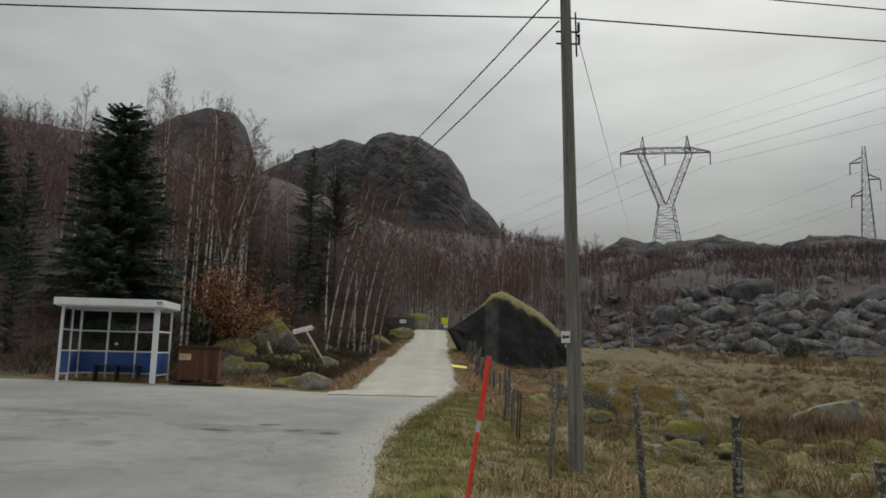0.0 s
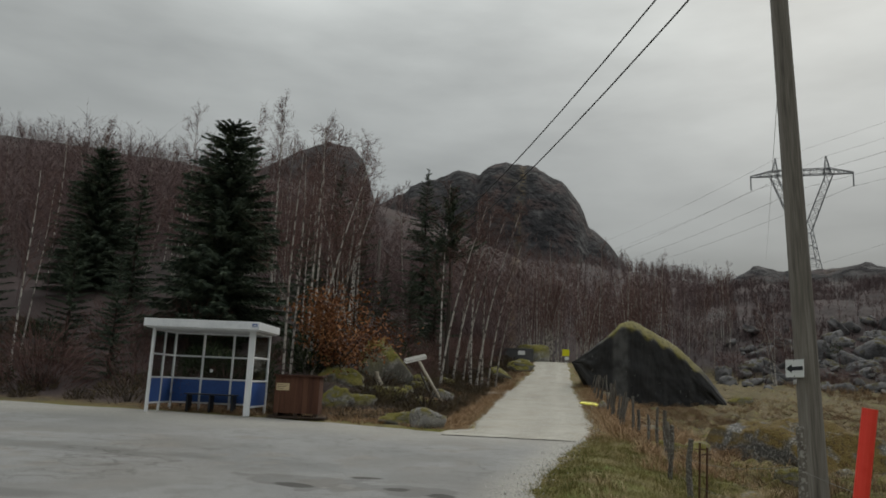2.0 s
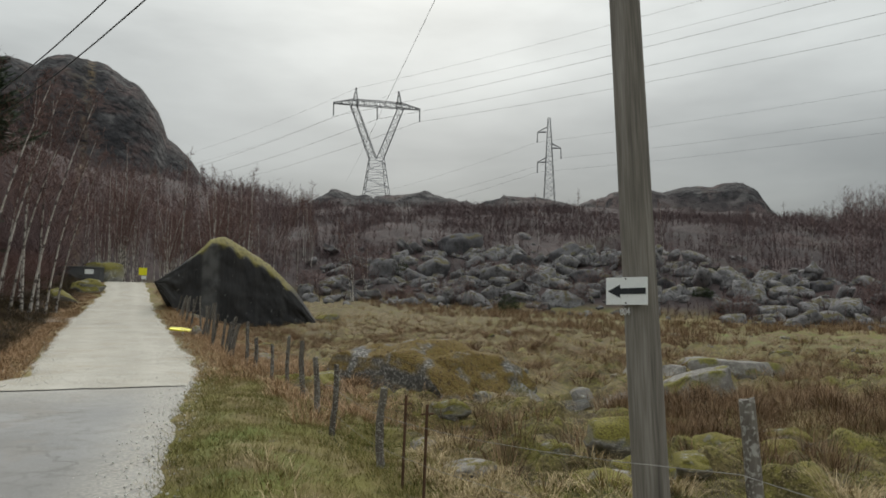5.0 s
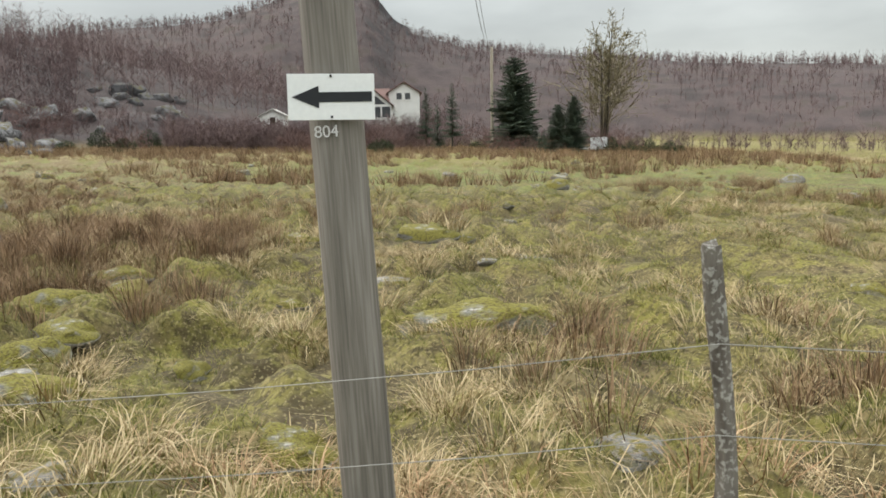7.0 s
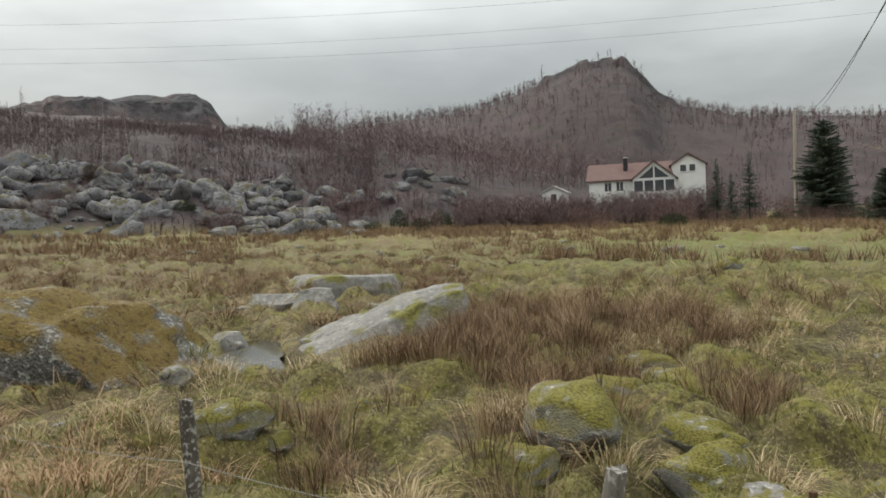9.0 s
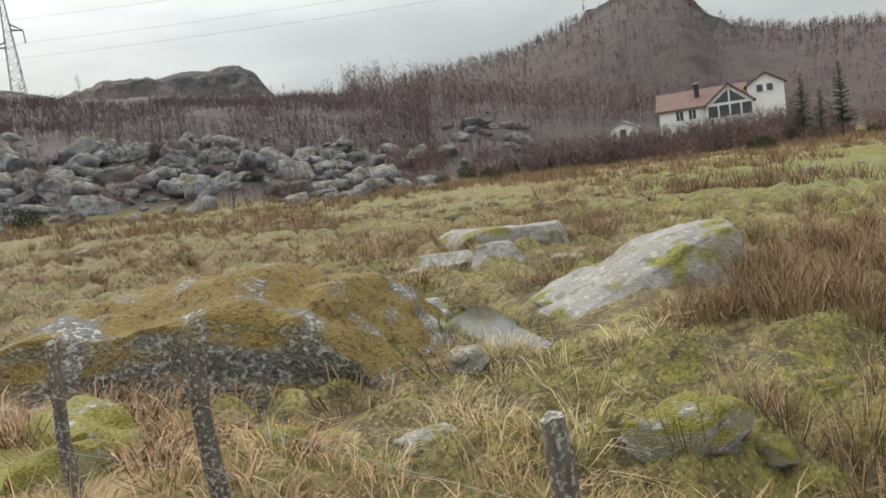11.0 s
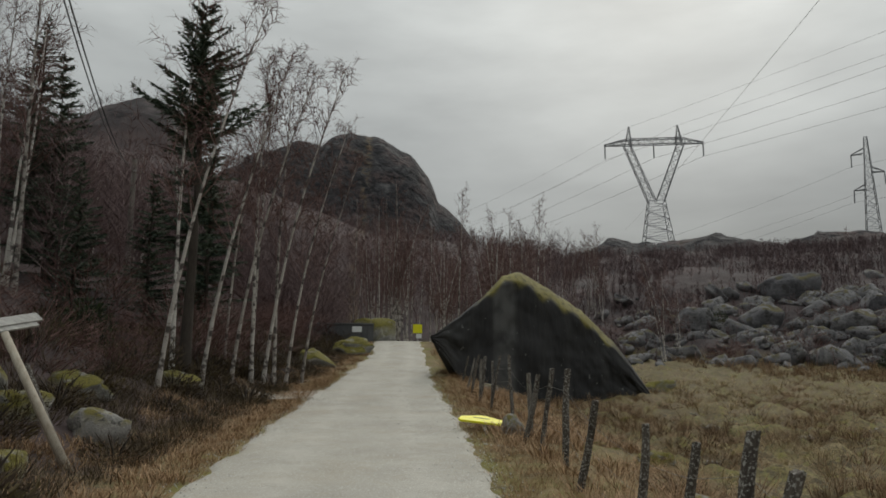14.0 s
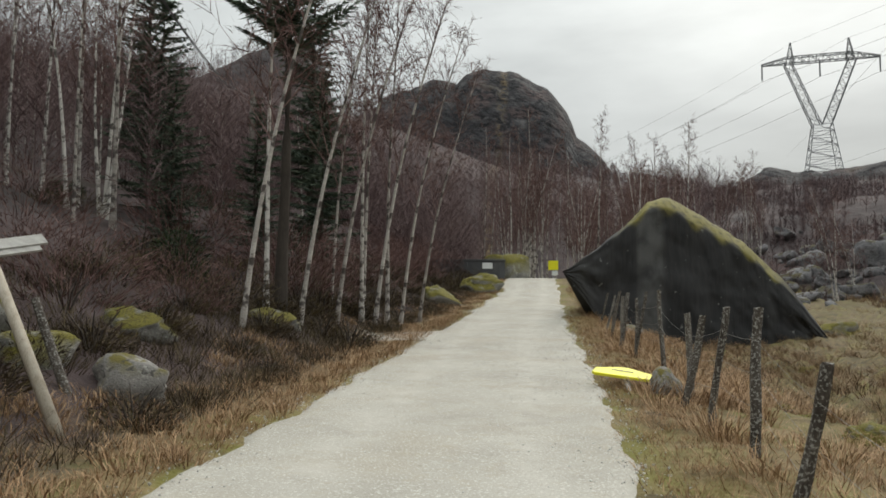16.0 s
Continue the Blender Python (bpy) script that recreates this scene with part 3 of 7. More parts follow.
def hills_z(x, y):
    z, bare = np.full(np.shape(x), -50.0), np.zeros(np.shape(x))
    n1, n2 = fbm(x / 16, y / 16, 40, 5) - 0.5, fbm(x / 5, y / 5, 50, 4) - 0.5
    for az, d, w, dep, el, foot, k, rock in HILLS:
        a = radians(az)
        dx, dy = x - HUB[0], y - HUB[1]
        v, u = dx * math.sin(a) + dy * math.cos(a) - d, dx * math.cos(a) - dy * math.sin(a)
        h, hb = math.tan(radians(el)) * d + 1.5, math.tan(radians(foot)) * d + 1.5
        q = np.abs(u + n1 * 5) / w
        zz = h - (h - hb) * np.minimum(q, 6) ** k
        prof = 1 - np.minimum(np.abs(v) / dep, 3) ** (2.6 if rock > 0.6 else 1.7)
        zz = np.where((zz > 0) & (prof > 0), zz * prof, -20) + n1 * (2 + 4 * rock) * np.clip(np.abs(v) / dep + 0.25, 0, 1) + n2 * (0.9 + 2.2 * rock) + (np.abs(fbm(x / 11, y / 11, 47, 5) - 0.5) - 0.12) * -6 * rock
        bare = np.where(zz > z, rock, bare)
        z = np.maximum(z, zz)
    dx, dy = x - HUB[0], y - HUB[1]
    r, az = np.hypot(dx, dy), np.degrees(np.arctan2(dx, dy))
    lumps = np.abs(fbm(x / 11, y / 11, 47, 5) - 0.5) - 0.12
    ledges = vnoise(x / 7 + n1 * 4, y / 7, 57)
    for d, dep, rock, reach, (a0, a1), knots in RIDGES:
        el = np.interp(az + n1 * 0.5, [k[0] for k in knots], [k[1] for k in knots], left=-6, right=-6)
        v = r - d
        naked = rock * (0.3 + 0.7 * smoothstep(a0 - 1.5, a0 + 0.5, az) * smoothstep(a1 + 1.5, a1 - 0.5, az)) * (0.15 + 0.85 * smoothstep(reach * 1.2, reach * 0.8, np.abs(v) / dep + n1 * 0.25))
        prof = 1 - np.minimum(np.abs(v) / dep, 3) ** np.where(naked > 0.5, 2.6, 1.7)
        zz = (np.tan(np.radians(el)) * d + 1.5) * prof
        zz = np.where((el > 0) & (prof > 0), zz, -20) + n1 * (1 + 4 * naked) * np.clip(np.abs(v) / dep + 0.1, 0, 1) + n2 * (0.7 + 1.6 * naked) - lumps * 6 * naked + (np.floor(ledges * 4) / 4 - ledges) * 3.2 * naked
        bare = np.where(zz > z, naked, bare)
        z = np.maximum(z, zz)
    return z, bare


def flat_z(x, y):
    """Road, banks, field and the foot of the wood, with no small bumps."""
    rz = road_z(y)
    field = -0.35 + 0.012 * (y - 7) + 0.0007 * np.maximum(y - 25, 0) ** 2
    field = np.minimum(field, 3.2 + 0.01 * y) + 0.004 * np.maximum(20 - y, 0) * smoothstep(20, 90, x) * -1.0
    d = x - edge_right(y)
    z = rz + (field - rz) * smoothstep(0.5, 4.4, d)
    left = np.where(y < 16.9, -1.0, np.minimum(edge_left(y) - x, (y - 16.9) * 0.9))
    z = z + 0.025 * np.maximum(-1 - x, 0) * smoothstep(-30, 0, x) * (d < 0)
    rise = (0.36 * np.maximum(left - 1.6, 0) - 0.06 * np.maximum(left - 9, 0)) * smoothstep(17, 34, y + 0.35 * np.maximum(left - 3, 0)) * (1 - 0.9 * smoothstep(54, 60, y) * smoothstep(9, 6, left))
    z = z + np.where(d < 0, np.minimum(rise, 30), 0)
    return z, d, left


def stream(x, y):
    """How far from the brook's middle line, along its open stretch."""
    return np.abs((x - 10.7) * -0.62 + (y - 15.75) * 0.78) - 0.45 - 0.12 * np.sin(x * 2) + 3 * np.maximum(x - 12.6, 0) + 3 * np.maximum(9.2 - x, 0)


def tussocks(x, y, cell, seed):
    """Separate rounded hummocks, one in most cells of a jittered lattice."""
    out = np.zeros(np.shape(x))
    x, y = x + (vnoise(x / 0.45, y / 0.45, seed + 7) - 0.5) * 0.5 * cell, y + (vnoise(x / 0.45, y / 0.45, seed + 9) - 0.5) * 0.5 * cell
    cx, cy = np.floor(x / cell), np.floor(y / cell)
    for i in (-1, 0, 1):
        for j in (-1, 0, 1):
            a, b = cx + i, cy + j
            px, py = (a + vnoise(a * 1.0, b * 1.0, seed)) * cell, (b + vnoise(a * 1.0, b * 1.0, seed + 1)) * cell
            s = 0.25 + 0.75 * vnoise(a * 1.0, b * 1.0, seed + 2)
            q = ((x - px) ** 2 + (y - py) ** 2) / (cell * 0.62 * s) ** 2
            out = np.maximum(out, s * np.clip(1 - q, 0, 1) ** 0.8)
    return out


def land(x, y, bumps=True):
    x, y = np.asarray(x, float), np.asarray(y, float)
    z, d, left = flat_z(x, y)
    infield = smoothstep(1.2, 4.0, d)
    verge = smoothstep(0.1, 0.6, d) * (1 - infield)
    inwood = smoothstep(0.6, 5.5, left)
    if bumps:
        r = np.hypot(x - 2, y - 10)
        near = smoothstep(140, 60, r)
        hum = tussocks(x, y, 0.9, 3) * 0.29 + tussocks(x + 31, y + 17, 0.5, 23) * 0.13 + vnoise(x / 0.85, y / 0.85, 3) * 0.1 + vnoise(x / 0.33, y / 0.33, 5) * 0.11 + vnoise(x / 0.15, y / 0.15, 6) * 0.05 + fbm(x / 3.6, y / 3.6, 9, 2) * 0.34
        lawn = smoothstep(22, 30, x - 0.15 * y) * smoothstep(48, 38, x - 0.15 * y)
        z = z + infield * near * (hum - 0.3) * (1 - 0.6 * lawn)
        z = z + verge * (vnoise(x / 0.4, y / 0.4, 11) * 0.08 + fbm(x / 1.6, y / 1.6, 13, 2) * 0.12 - 0.07)
        z = z + inwood * near * (fbm(x / 2.4, y / 2.4, 17, 3) * 0.9 - 0.25 + vnoise(x / 0.6, y / 0.6, 19) * 0.14)
        s = stream(x, y)
        bed = smoothstep(0.5, -0.1, s) * smoothstep(8.7, 9.4, x) * smoothstep(13.2, 12.2, x)
        z = z * (1 - bed) - 0.78 * bed
        z = np.where((s < 2.2) & (x > 7.6) & (x < 13.5), np.minimum(z, -0.4 + 0.24 * np.maximum(s, 0)), z)
    hz, bare = hills_z(x, y)
    away = smoothstep(38, 75, np.hypot(x - 2, y - 10))
    hz = hz - 40 * (1 - away)
    up = np.maximum(z, hz)
    return up


def zones(x, y):
    z, d, left = flat_z(x, y)
    hz, bare = hills_z(x, y)
    r = np.hypot(x - 2, y - 10)
    hill = smoothstep(-0.3, 1.2, hz - z - 40 * (1 - smoothstep(38, 75, r)))
    wood = np.maximum(smoothstep(0.3, 1.6, left), hill)
    return d, left, hill, wood, bare * hill


def ground_at(x, y):
    return float(land(np.array([x]), np.array([y]))[0])


# one sheet to the horizon, finest where the way leads
ang = np.radians(np.concatenate([np.arange(-48, 122, 0.36), np.arange(122, 312, 3.0)]))
rad = np.concatenate([[0.05], np.concatenate([np.geomspace(0.4, 4, 40), np.geomspace(4, 36, 150)[1:], np.geomspace(36, 640, 150)[1:]]), [900, 1500, 2600]])
R, A = np.meshgrid(rad, ang, indexing="ij")
gx, gy = 2 + R * np.sin(A), 10 + R * np.cos(A)
gz = land(gx, gy)
gz = np.where(R > 640, np.minimum(gz, 5) - 10, gz)
d_, left_, hill_, wood_, bare_ = zones(gx, gy)
onroad = ((d_ < 0) & (left_ < 0)) & (R < 100)
gz = gz - 0.05 * smoothstep(0.0, 0.25, -np.maximum(d_, left_)) * onroad
nr, na = R.shape
i, j = np.meshgrid(np.arange(nr - 1), np.arange(na), indexing="ij")
jn = (j + 1) % na
quads = np.stack([i * na + j, (i + 1) * na + j, (i + 1) * na + jn, i * na + jn], -1).reshape(-1, 4)[:, ::-1]
me = mesh_from("ground", np.stack([gx, gy, gz], -1).reshape(-1, 3), quads, [M["ground"]], smooth=True)
put_attr(me, "wood", wood_.ravel())
gzx = np.abs(np.gradient(gz, axis=1)) / np.maximum(0.01, R * 0.0063) + np.abs(np.gradient(gz, axis=0)) / np.maximum(0.01, np.gradient(R, axis=0))
put_attr(me, "rock", np.clip(bare_ * 1.3 + hill_ * smoothstep(1.0, 2.0, gzx) * 0.5, 0, 1).ravel())
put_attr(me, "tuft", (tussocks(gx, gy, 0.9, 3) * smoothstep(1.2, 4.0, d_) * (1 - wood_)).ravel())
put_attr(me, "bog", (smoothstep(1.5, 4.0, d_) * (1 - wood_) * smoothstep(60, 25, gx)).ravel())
put_attr(me, "brown", np.maximum(smoothstep(0.0, 0.25, left_) * smoothstep(2.2, 1.0, left_) * smoothstep(16.8, 18, gy), smoothstep(13.5, 19, gy - 0.12 * np.maximum(gx - 8, 0)) * smoothstep(0.1, 0.4, d_) * (1 - wood_) * (0.6 + 0.4 * smoothstep(0.62, 0.45, fbm(gx / 5, gy / 5, 79, 3)))).ravel())
put_attr(me, "lawn", (np.clip(smoothstep(20, 30, gx - 0.15 * gy) * smoothstep(50, 40, gx - 0.15 * gy) + smoothstep(0.15, 0.5, d_) * smoothstep(1.8, 0.9, d_) * smoothstep(17, 10, gy), 0, 1)).ravel())
tagged(new("ground", me), "boggy field with straw, moss and turf rising to wooded rocky hills", "ground", kind="structure")


def strip(name, X, Y, zoff, mat, label, attrs):
    """A thin road sheet on a grid that follows its ragged edges."""
    Z = flat_z(X, Y)[0] + zoff + (fbm(X / 1.7, Y / 1.7, 23, 3) - 0.5) * 0.03 + (fbm(X * 5, Y * 5, 29, 2) - 0.5) * 0.012
    Z[0], Z[-1] = Z[0] - 0.05, Z[-1] - 0.05
    Z[:, -1] = Z[:, -1] - 0.05
    n0, n1 = X.shape
    i, j = np.meshgrid(np.arange(n0 - 1), np.arange(n1 - 1), indexing="ij")
    q = np.stack([i * n1 + j, (i + 1) * n1 + j, (i + 1) * n1 + j + 1, i * n1 + j + 1], -1).reshape(-1, 4)
    m = mesh_from(name, np.stack([X, Y, Z], -1).reshape(-1, 3), q, [mat], smooth=True)
    for n, f in attrs.items():
        put_attr(m, n, f(X, Y).ravel())
    return tagged(new(name, m), label, "road", kind="structure")


def dips(X, Y):
    s = np.zeros(X.shape)
    for x, y, a, b in ((0.43, 7.2, 0.17, 0.15), (-0.16, 7.48, 0.16, 0.13), (-1.4, 7.32, 0.24, 0.15), (-0.7, 8.27, 0.2, 0.1), (0.25, 15.85, 1.1, 0.16), (-0.7, 7.6, 1.25, 0.45), (-6, 9, 2.5, 0.35), (-4.5, 5.5, 1.8, 0.3)):
        q = ((X - x) / a) ** 2 + ((Y - y) / b) ** 2 + (fbm(X * 2.4, Y * 2.4, 31, 3) - 0.5) * (1.0 if a < 0.32 else 4.5)
        s = np.maximum(s, smoothstep(1.08, 0.94, q) * (1.0 if a < 0.32 else 0.34))
    return s


def rag(p, seed):
    return (fbm(p * 0.9, p * 0 + seed, seed, 5) - 0.5) * 0.5


u = np.interp(np.linspace(0, 1, 140), [0, 0.33, 0.96, 1], [0, 0.82, 0.985, 1])[:, None]
v = np.interp(np.linspace(0, 1, 270), [0, 0.16, 0.36, 0.82, 1], [0, 0.45, 0.675, 0.75, 1])[None, :]
PY = -14 + v * (30.75 + 0 * u)
PX = -24 + u * (edge_right(PY) + rag(PY, 3) + 24)
PY = -14 + v * (30.75 + rag(PX, 5) * 0.8 - 0.3 * smoothstep(-1.6, -0.8, PX) + 0.05 * np.maximum(-6 - PX, 0))
strip("pavement", PX, PY, 0.012, M["asphalt"], "worn pale grey asphalt with damp patches and potholes",
      {"damp": dips, "loose": lambda X, Y: np.clip(smoothstep(0.9, 0.1, edge_right(Y) - X) + smoothstep(12.5, 15.5, Y) * 0.8, 0, 1)})
u = np.linspace(0, 1, 36)[:, None]
RY = 15.4 + np.linspace(0, 1, 560)[None, :] * 58 + 0 * u
lo, hi = edge_left(RY) + rag(RY, 7) - 0.5 * smoothstep(18, 16, RY), edge_right(RY) + rag(RY, 3)
strip("road", lo + u * (hi - lo), RY, 0.03, M["gravel"], "pale crushed gravel road climbing to the wood",
      {"track": lambda X, Y: sum(np.exp(-((X - edge_left(Y)) / (edge_right(Y) - edge_left(Y)) - c + 0.03 * np.sin(Y / 5)) ** 2 / 0.006) for c in (0.27, 0.72)) * 0.55})
u = np.linspace(0, 1, 20)[:, None]
v = np.linspace(0, 1, 24)[None, :]
TX = -1.6 + 2.4 * u + 0 * v
strip("pavement", TX, 38.2 + 0.25 * TX + v * 2.2 + rag(TX, 9), 0.036, M["gravel"], "pale gravel turning place beside the road", {})

# ---------------------------------------------------------------- the great boulder
def great_boulder():
    """A split block: one sheer dark face with an undercut toe, and a mossy roof that falls away behind."""
    L, Rr = np.array([4.6, 45.2]), np.array([14.93, 50.66])
    along = (Rr - L) / np.linalg.norm(Rr - L)
    back = np.array([0.24, 0.97])
    u = np.linspace(-0.3, 11.85, 120)
    v = np.linspace(0, 1, 90)
    U, V = np.meshgrid(u, v, indexing="ij")
    top = np.interp(U, [-0.3, 0.6, 2.3, 3.1, 4.2, 5.7, 7.7, 9.5, 10.7, 11.85], [3.18, 3.8, 5.05, 5.82, 6.02, 5.4, 4.5, 3.3, 2.25, 1.0]) + (fbm(U * 1.3, U * 0 + 3, 61, 3) - 0.5) * 0.16
    toe = np.minimum(np.interp(U, [-0.3, 0.45, 1.2, 3.5, 11.85], [3.1, 2.35, 1.3, 0.7, 0.2]), top - 0.05)
    roof = np.interp(U, [-0.3, 2.2, 3.4, 5, 9, 11.85], [0.08, 0.35, 0.5, 0.62, 0.5, 0.2])
    top = top + roof * 0.22
    under, face = np.clip(V / 0.12, 0, 1), np.clip((V - 0.12) / 0.5, 0, 1)
    lip, over = np.clip((V - 0.62) / 0.12, 0, 1), np.clip((V - 0.74) / 0.26, 0, 1)
    Z = 0.6 + (toe - 0.6) * under + (top - roof - toe) * face + roof * np.sin(lip * 1.57) - over ** 1.4 * (top + 0.4) * 0.95
    depth = 1.2 * (1 - under) + face * 0.35 * np.sin(U * 0.28) + 1.3 * lip + 7.0 * over
    depth = depth + (fbm(U * 0.8, V * 6, 63, 4) - 0.5) * 0.5 * (face > 0) + (fbm(U * 3.1, V * 14, 65, 3) - 0.5) * 0.14 + np.abs(fbm(U * 0.55 + 9, V * 1.2, 67, 3) - 0.5) * 0.5
    slide = U + 1.4 * (1 - under) * (U < 3)
    X, Y = L[0] + along[0] * slide + back[0] * depth, L[1] + along[1] * slide + back[1] * depth
    n0, n1 = U.shape
    i, j = np.meshgrid(np.arange(n0 - 1), np.arange(n1 - 1), indexing="ij")
    q = np.stack([i * n1 + j, (i + 1) * n1 + j, (i + 1) * n1 + j + 1, i * n1 + j + 1], -1).reshape(-1, 4)
    m = mesh_from("boulder", np.stack([X, Y, Z], -1).reshape(-1, 3), q, [M["boulder"]], smooth=True)
    put_attr(m, "crest", (smoothstep(0.6, 0.64, V + 0.02 * np.sin(U * 5)) * smoothstep(1.6, 2.6, U) * smoothstep(10.5, 8.8, U)).ravel())
    put_attr(m, "streak", (smoothstep(2.6, 2.85, U) * smoothstep(4.0, 3.7, U) * (V < 0.62) * 0.75 + 0.2 * smoothstep(2.6, 0.6, U) + 0.12 * smoothstep(0.55, 0.7, fbm(U * 2.2, V * 0 + 1, 69, 2))).ravel())
    tagged(new("boulder", m), "huge dark split boulder with mossy crest beside the gravel road", "boulder")


great_boulder()


# ---------------------------------------------------------------- pole with arrow sign
def text_mesh(words, size, depth=0.002):
    c = bpy.data.curves.new("words", "FONT")
    c.body, c.size, c.extrude, c.align_x, c.align_y = words, size, depth, "CENTER", "CENTER"
    ob = bpy.data.objects.new("words", c)
    scene.collection.objects.link(ob)
    me = bpy.data.meshes.new_from_object(ob.evaluated_get(bpy.context.evaluated_depsgraph_get()))
    bpy.data.objects.remove(ob)
    return me


def utility_pole():
    p = empty("utility_pole", pose(4.05, 5.45, -0.25, -2.6, -0.8, 0), "weathered grey timber utility pole with cables at its top", "pole")
    bm = bmesh.new()
    n, h = 20, 8.6
    rings = []
    for k in range(15):
        z = h * k / 14
        r = 0.112 - 0.0042 * z
        rings.append([bm.verts.new(((r + 0.004 * noise.noise((a * 1.3, z * 0.7, 0))) * math.cos(a), (r + 0.004 * noise.noise((a * 1.3, z * 0.7, 5))) * math.sin(a), z)) for a in (2 * math.pi * s / n for s in range(n))])
    for a, b in zip(rings, rings[1:]):
        for s in range(n):
            bm.faces.new((a[s], a[(s + 1) % n], b[(s + 1) % n], b[s]))
    bm.faces.new(rings[-1])
    part("shaft", bm, M["pole_wood"], p, smooth=True)
    for z in (6.55, 6.75):
        bm = bmesh.new()
        rod(bm, (-0.16, 0, z), (0.2, 0, z), 0.016)
        rod(bm, (0.2, 0, z), (0.2, 0, z + 0.16), 0.02)
        part("bracket", bm, M["black"], p)
    bm = bmesh.new()
    rod(bm, (0.16, 0.02, 6.35), (0.16, 0.02, 7.1), 0.014)
    part("cable_riser", bm, M["wire"], p)
    num = new("number", text_mesh("804", 0.062))
    num.data.materials.append(M["reflector"])
    num.parent = p
    num.matrix_local = pose(-0.1105, 0.02, 1.885, 90, 0, -91)
    tagged(num, "pale nailed number on the pole")
    s = empty("arrow_sign", pose(3.905, 5.53, 1.757, 0, 0.3, -80), "white plate with a black arrow screwed to the pole", "sign")
    part("plate", boxed(-0.158, 0.158, -0.004, 0.004, -0.083, 0.083, 0.002), M["sign_white"], s)
    bm = bmesh.new()
    pts = [(-0.142, 0.0), (-0.045, 0.04), (-0.045, 0.017), (0.148, 0.019), (0.148, -0.017), (-0.045, -0.019), (-0.045, -0.041)]
    f = bm.faces.new([bm.verts.new((x, -0.0065, z)) for x, z in pts])
    ext = bmesh.ops.extrude_face_region(bm, geom=[f])
    bmesh.ops.translate(bm, verts=[v for v in ext["geom"] if isinstance(v, bmesh.types.BMVert)], vec=(0, 0.003, 0))
    bmesh.ops.recalc_face_normals(bm, faces=bm.faces)
    part("arrow", bm, M["black"], s, "black arrow")
    for z in (-0.072, 0.075):
        bm = bmesh.new()
        rod(bm, (0, -0.009, z), (0, 0.03, z), 0.005)
        part("screw", bm, M["black"], s)


utility_pole()


def street_lamp():
    """A cobra-head lamp on a short bent arm, strapped to the pole."""
    l = empty("street_lamp", pose(3.95, 5.72, 7.16), "dark street lamp head on a bent arm clamped to the pole", "lamp")
    bm = bmesh.new()
    box(bm, -0.28, -0.06, -0.06, 0.06, -0.09, 0.05, 0.02)
    part("clamp", bm, M["black"], l)
    bm = bmesh.new()
    bend = [Vector((-0.24, 0, -0.01)), Vector((-0.36, 0, 0.04)), Vector((-0.5, 0, 0.1)), Vector((-0.68, 0, 0.12))]
    for p, q in zip(bend, bend[1:]):
        rod(bm, p, q, 0.026, sides=10)
    part("arm", bm, M["black"], l, smooth=True)
    bm = bmesh.new()
    bmesh.ops.create_uvsphere(bm, u_segments=20, v_segments=12, radius=1)
    for v in bm.verts:
        v.co = Vector((-0.94 + 0.31 * v.co.x, 0.13 * v.co.y, 0.1 + (0.1 if v.co.z > 0 else 0.05) * v.co.z))
    part("head", bm, M["black"], l, smooth=True)
    bm = bmesh.new()
    bmesh.ops.create_uvsphere(bm, u_segments=16, v_segments=8, radius=1)
    for v in bm.verts:
        v.co = Vector((-0.98 + 0.2 * v.co.x, 0.1 * v.co.y, 0.06 + 0.035 * v.co.z))
    part("lens", bm, M["reflector"], l, "pale unlit lens", smooth=True)


street_lamp()


def snow_stake():
    s = empty("snow_stake", pose(2.0, 0.17, -0.05, 3, 7.5, 0), "red plastic snow stake with a grey reflector band", "stake")
    top = 1.5
    for name, z0, z1, m in (("shaft", 0, top - 0.5, "red"), ("reflector_band", top - 0.5, top - 0.42, "reflector"), ("tip", top - 0.42, top + 0.02, "red")):
        bm = bmesh.new()
        rod(bm, (0, 0, z0), (0, 0, z1), 0.015 if name != "tip" else 0.018, sides=12)
        part(name, bm, M[m], s, smooth=False)


snow_stake()


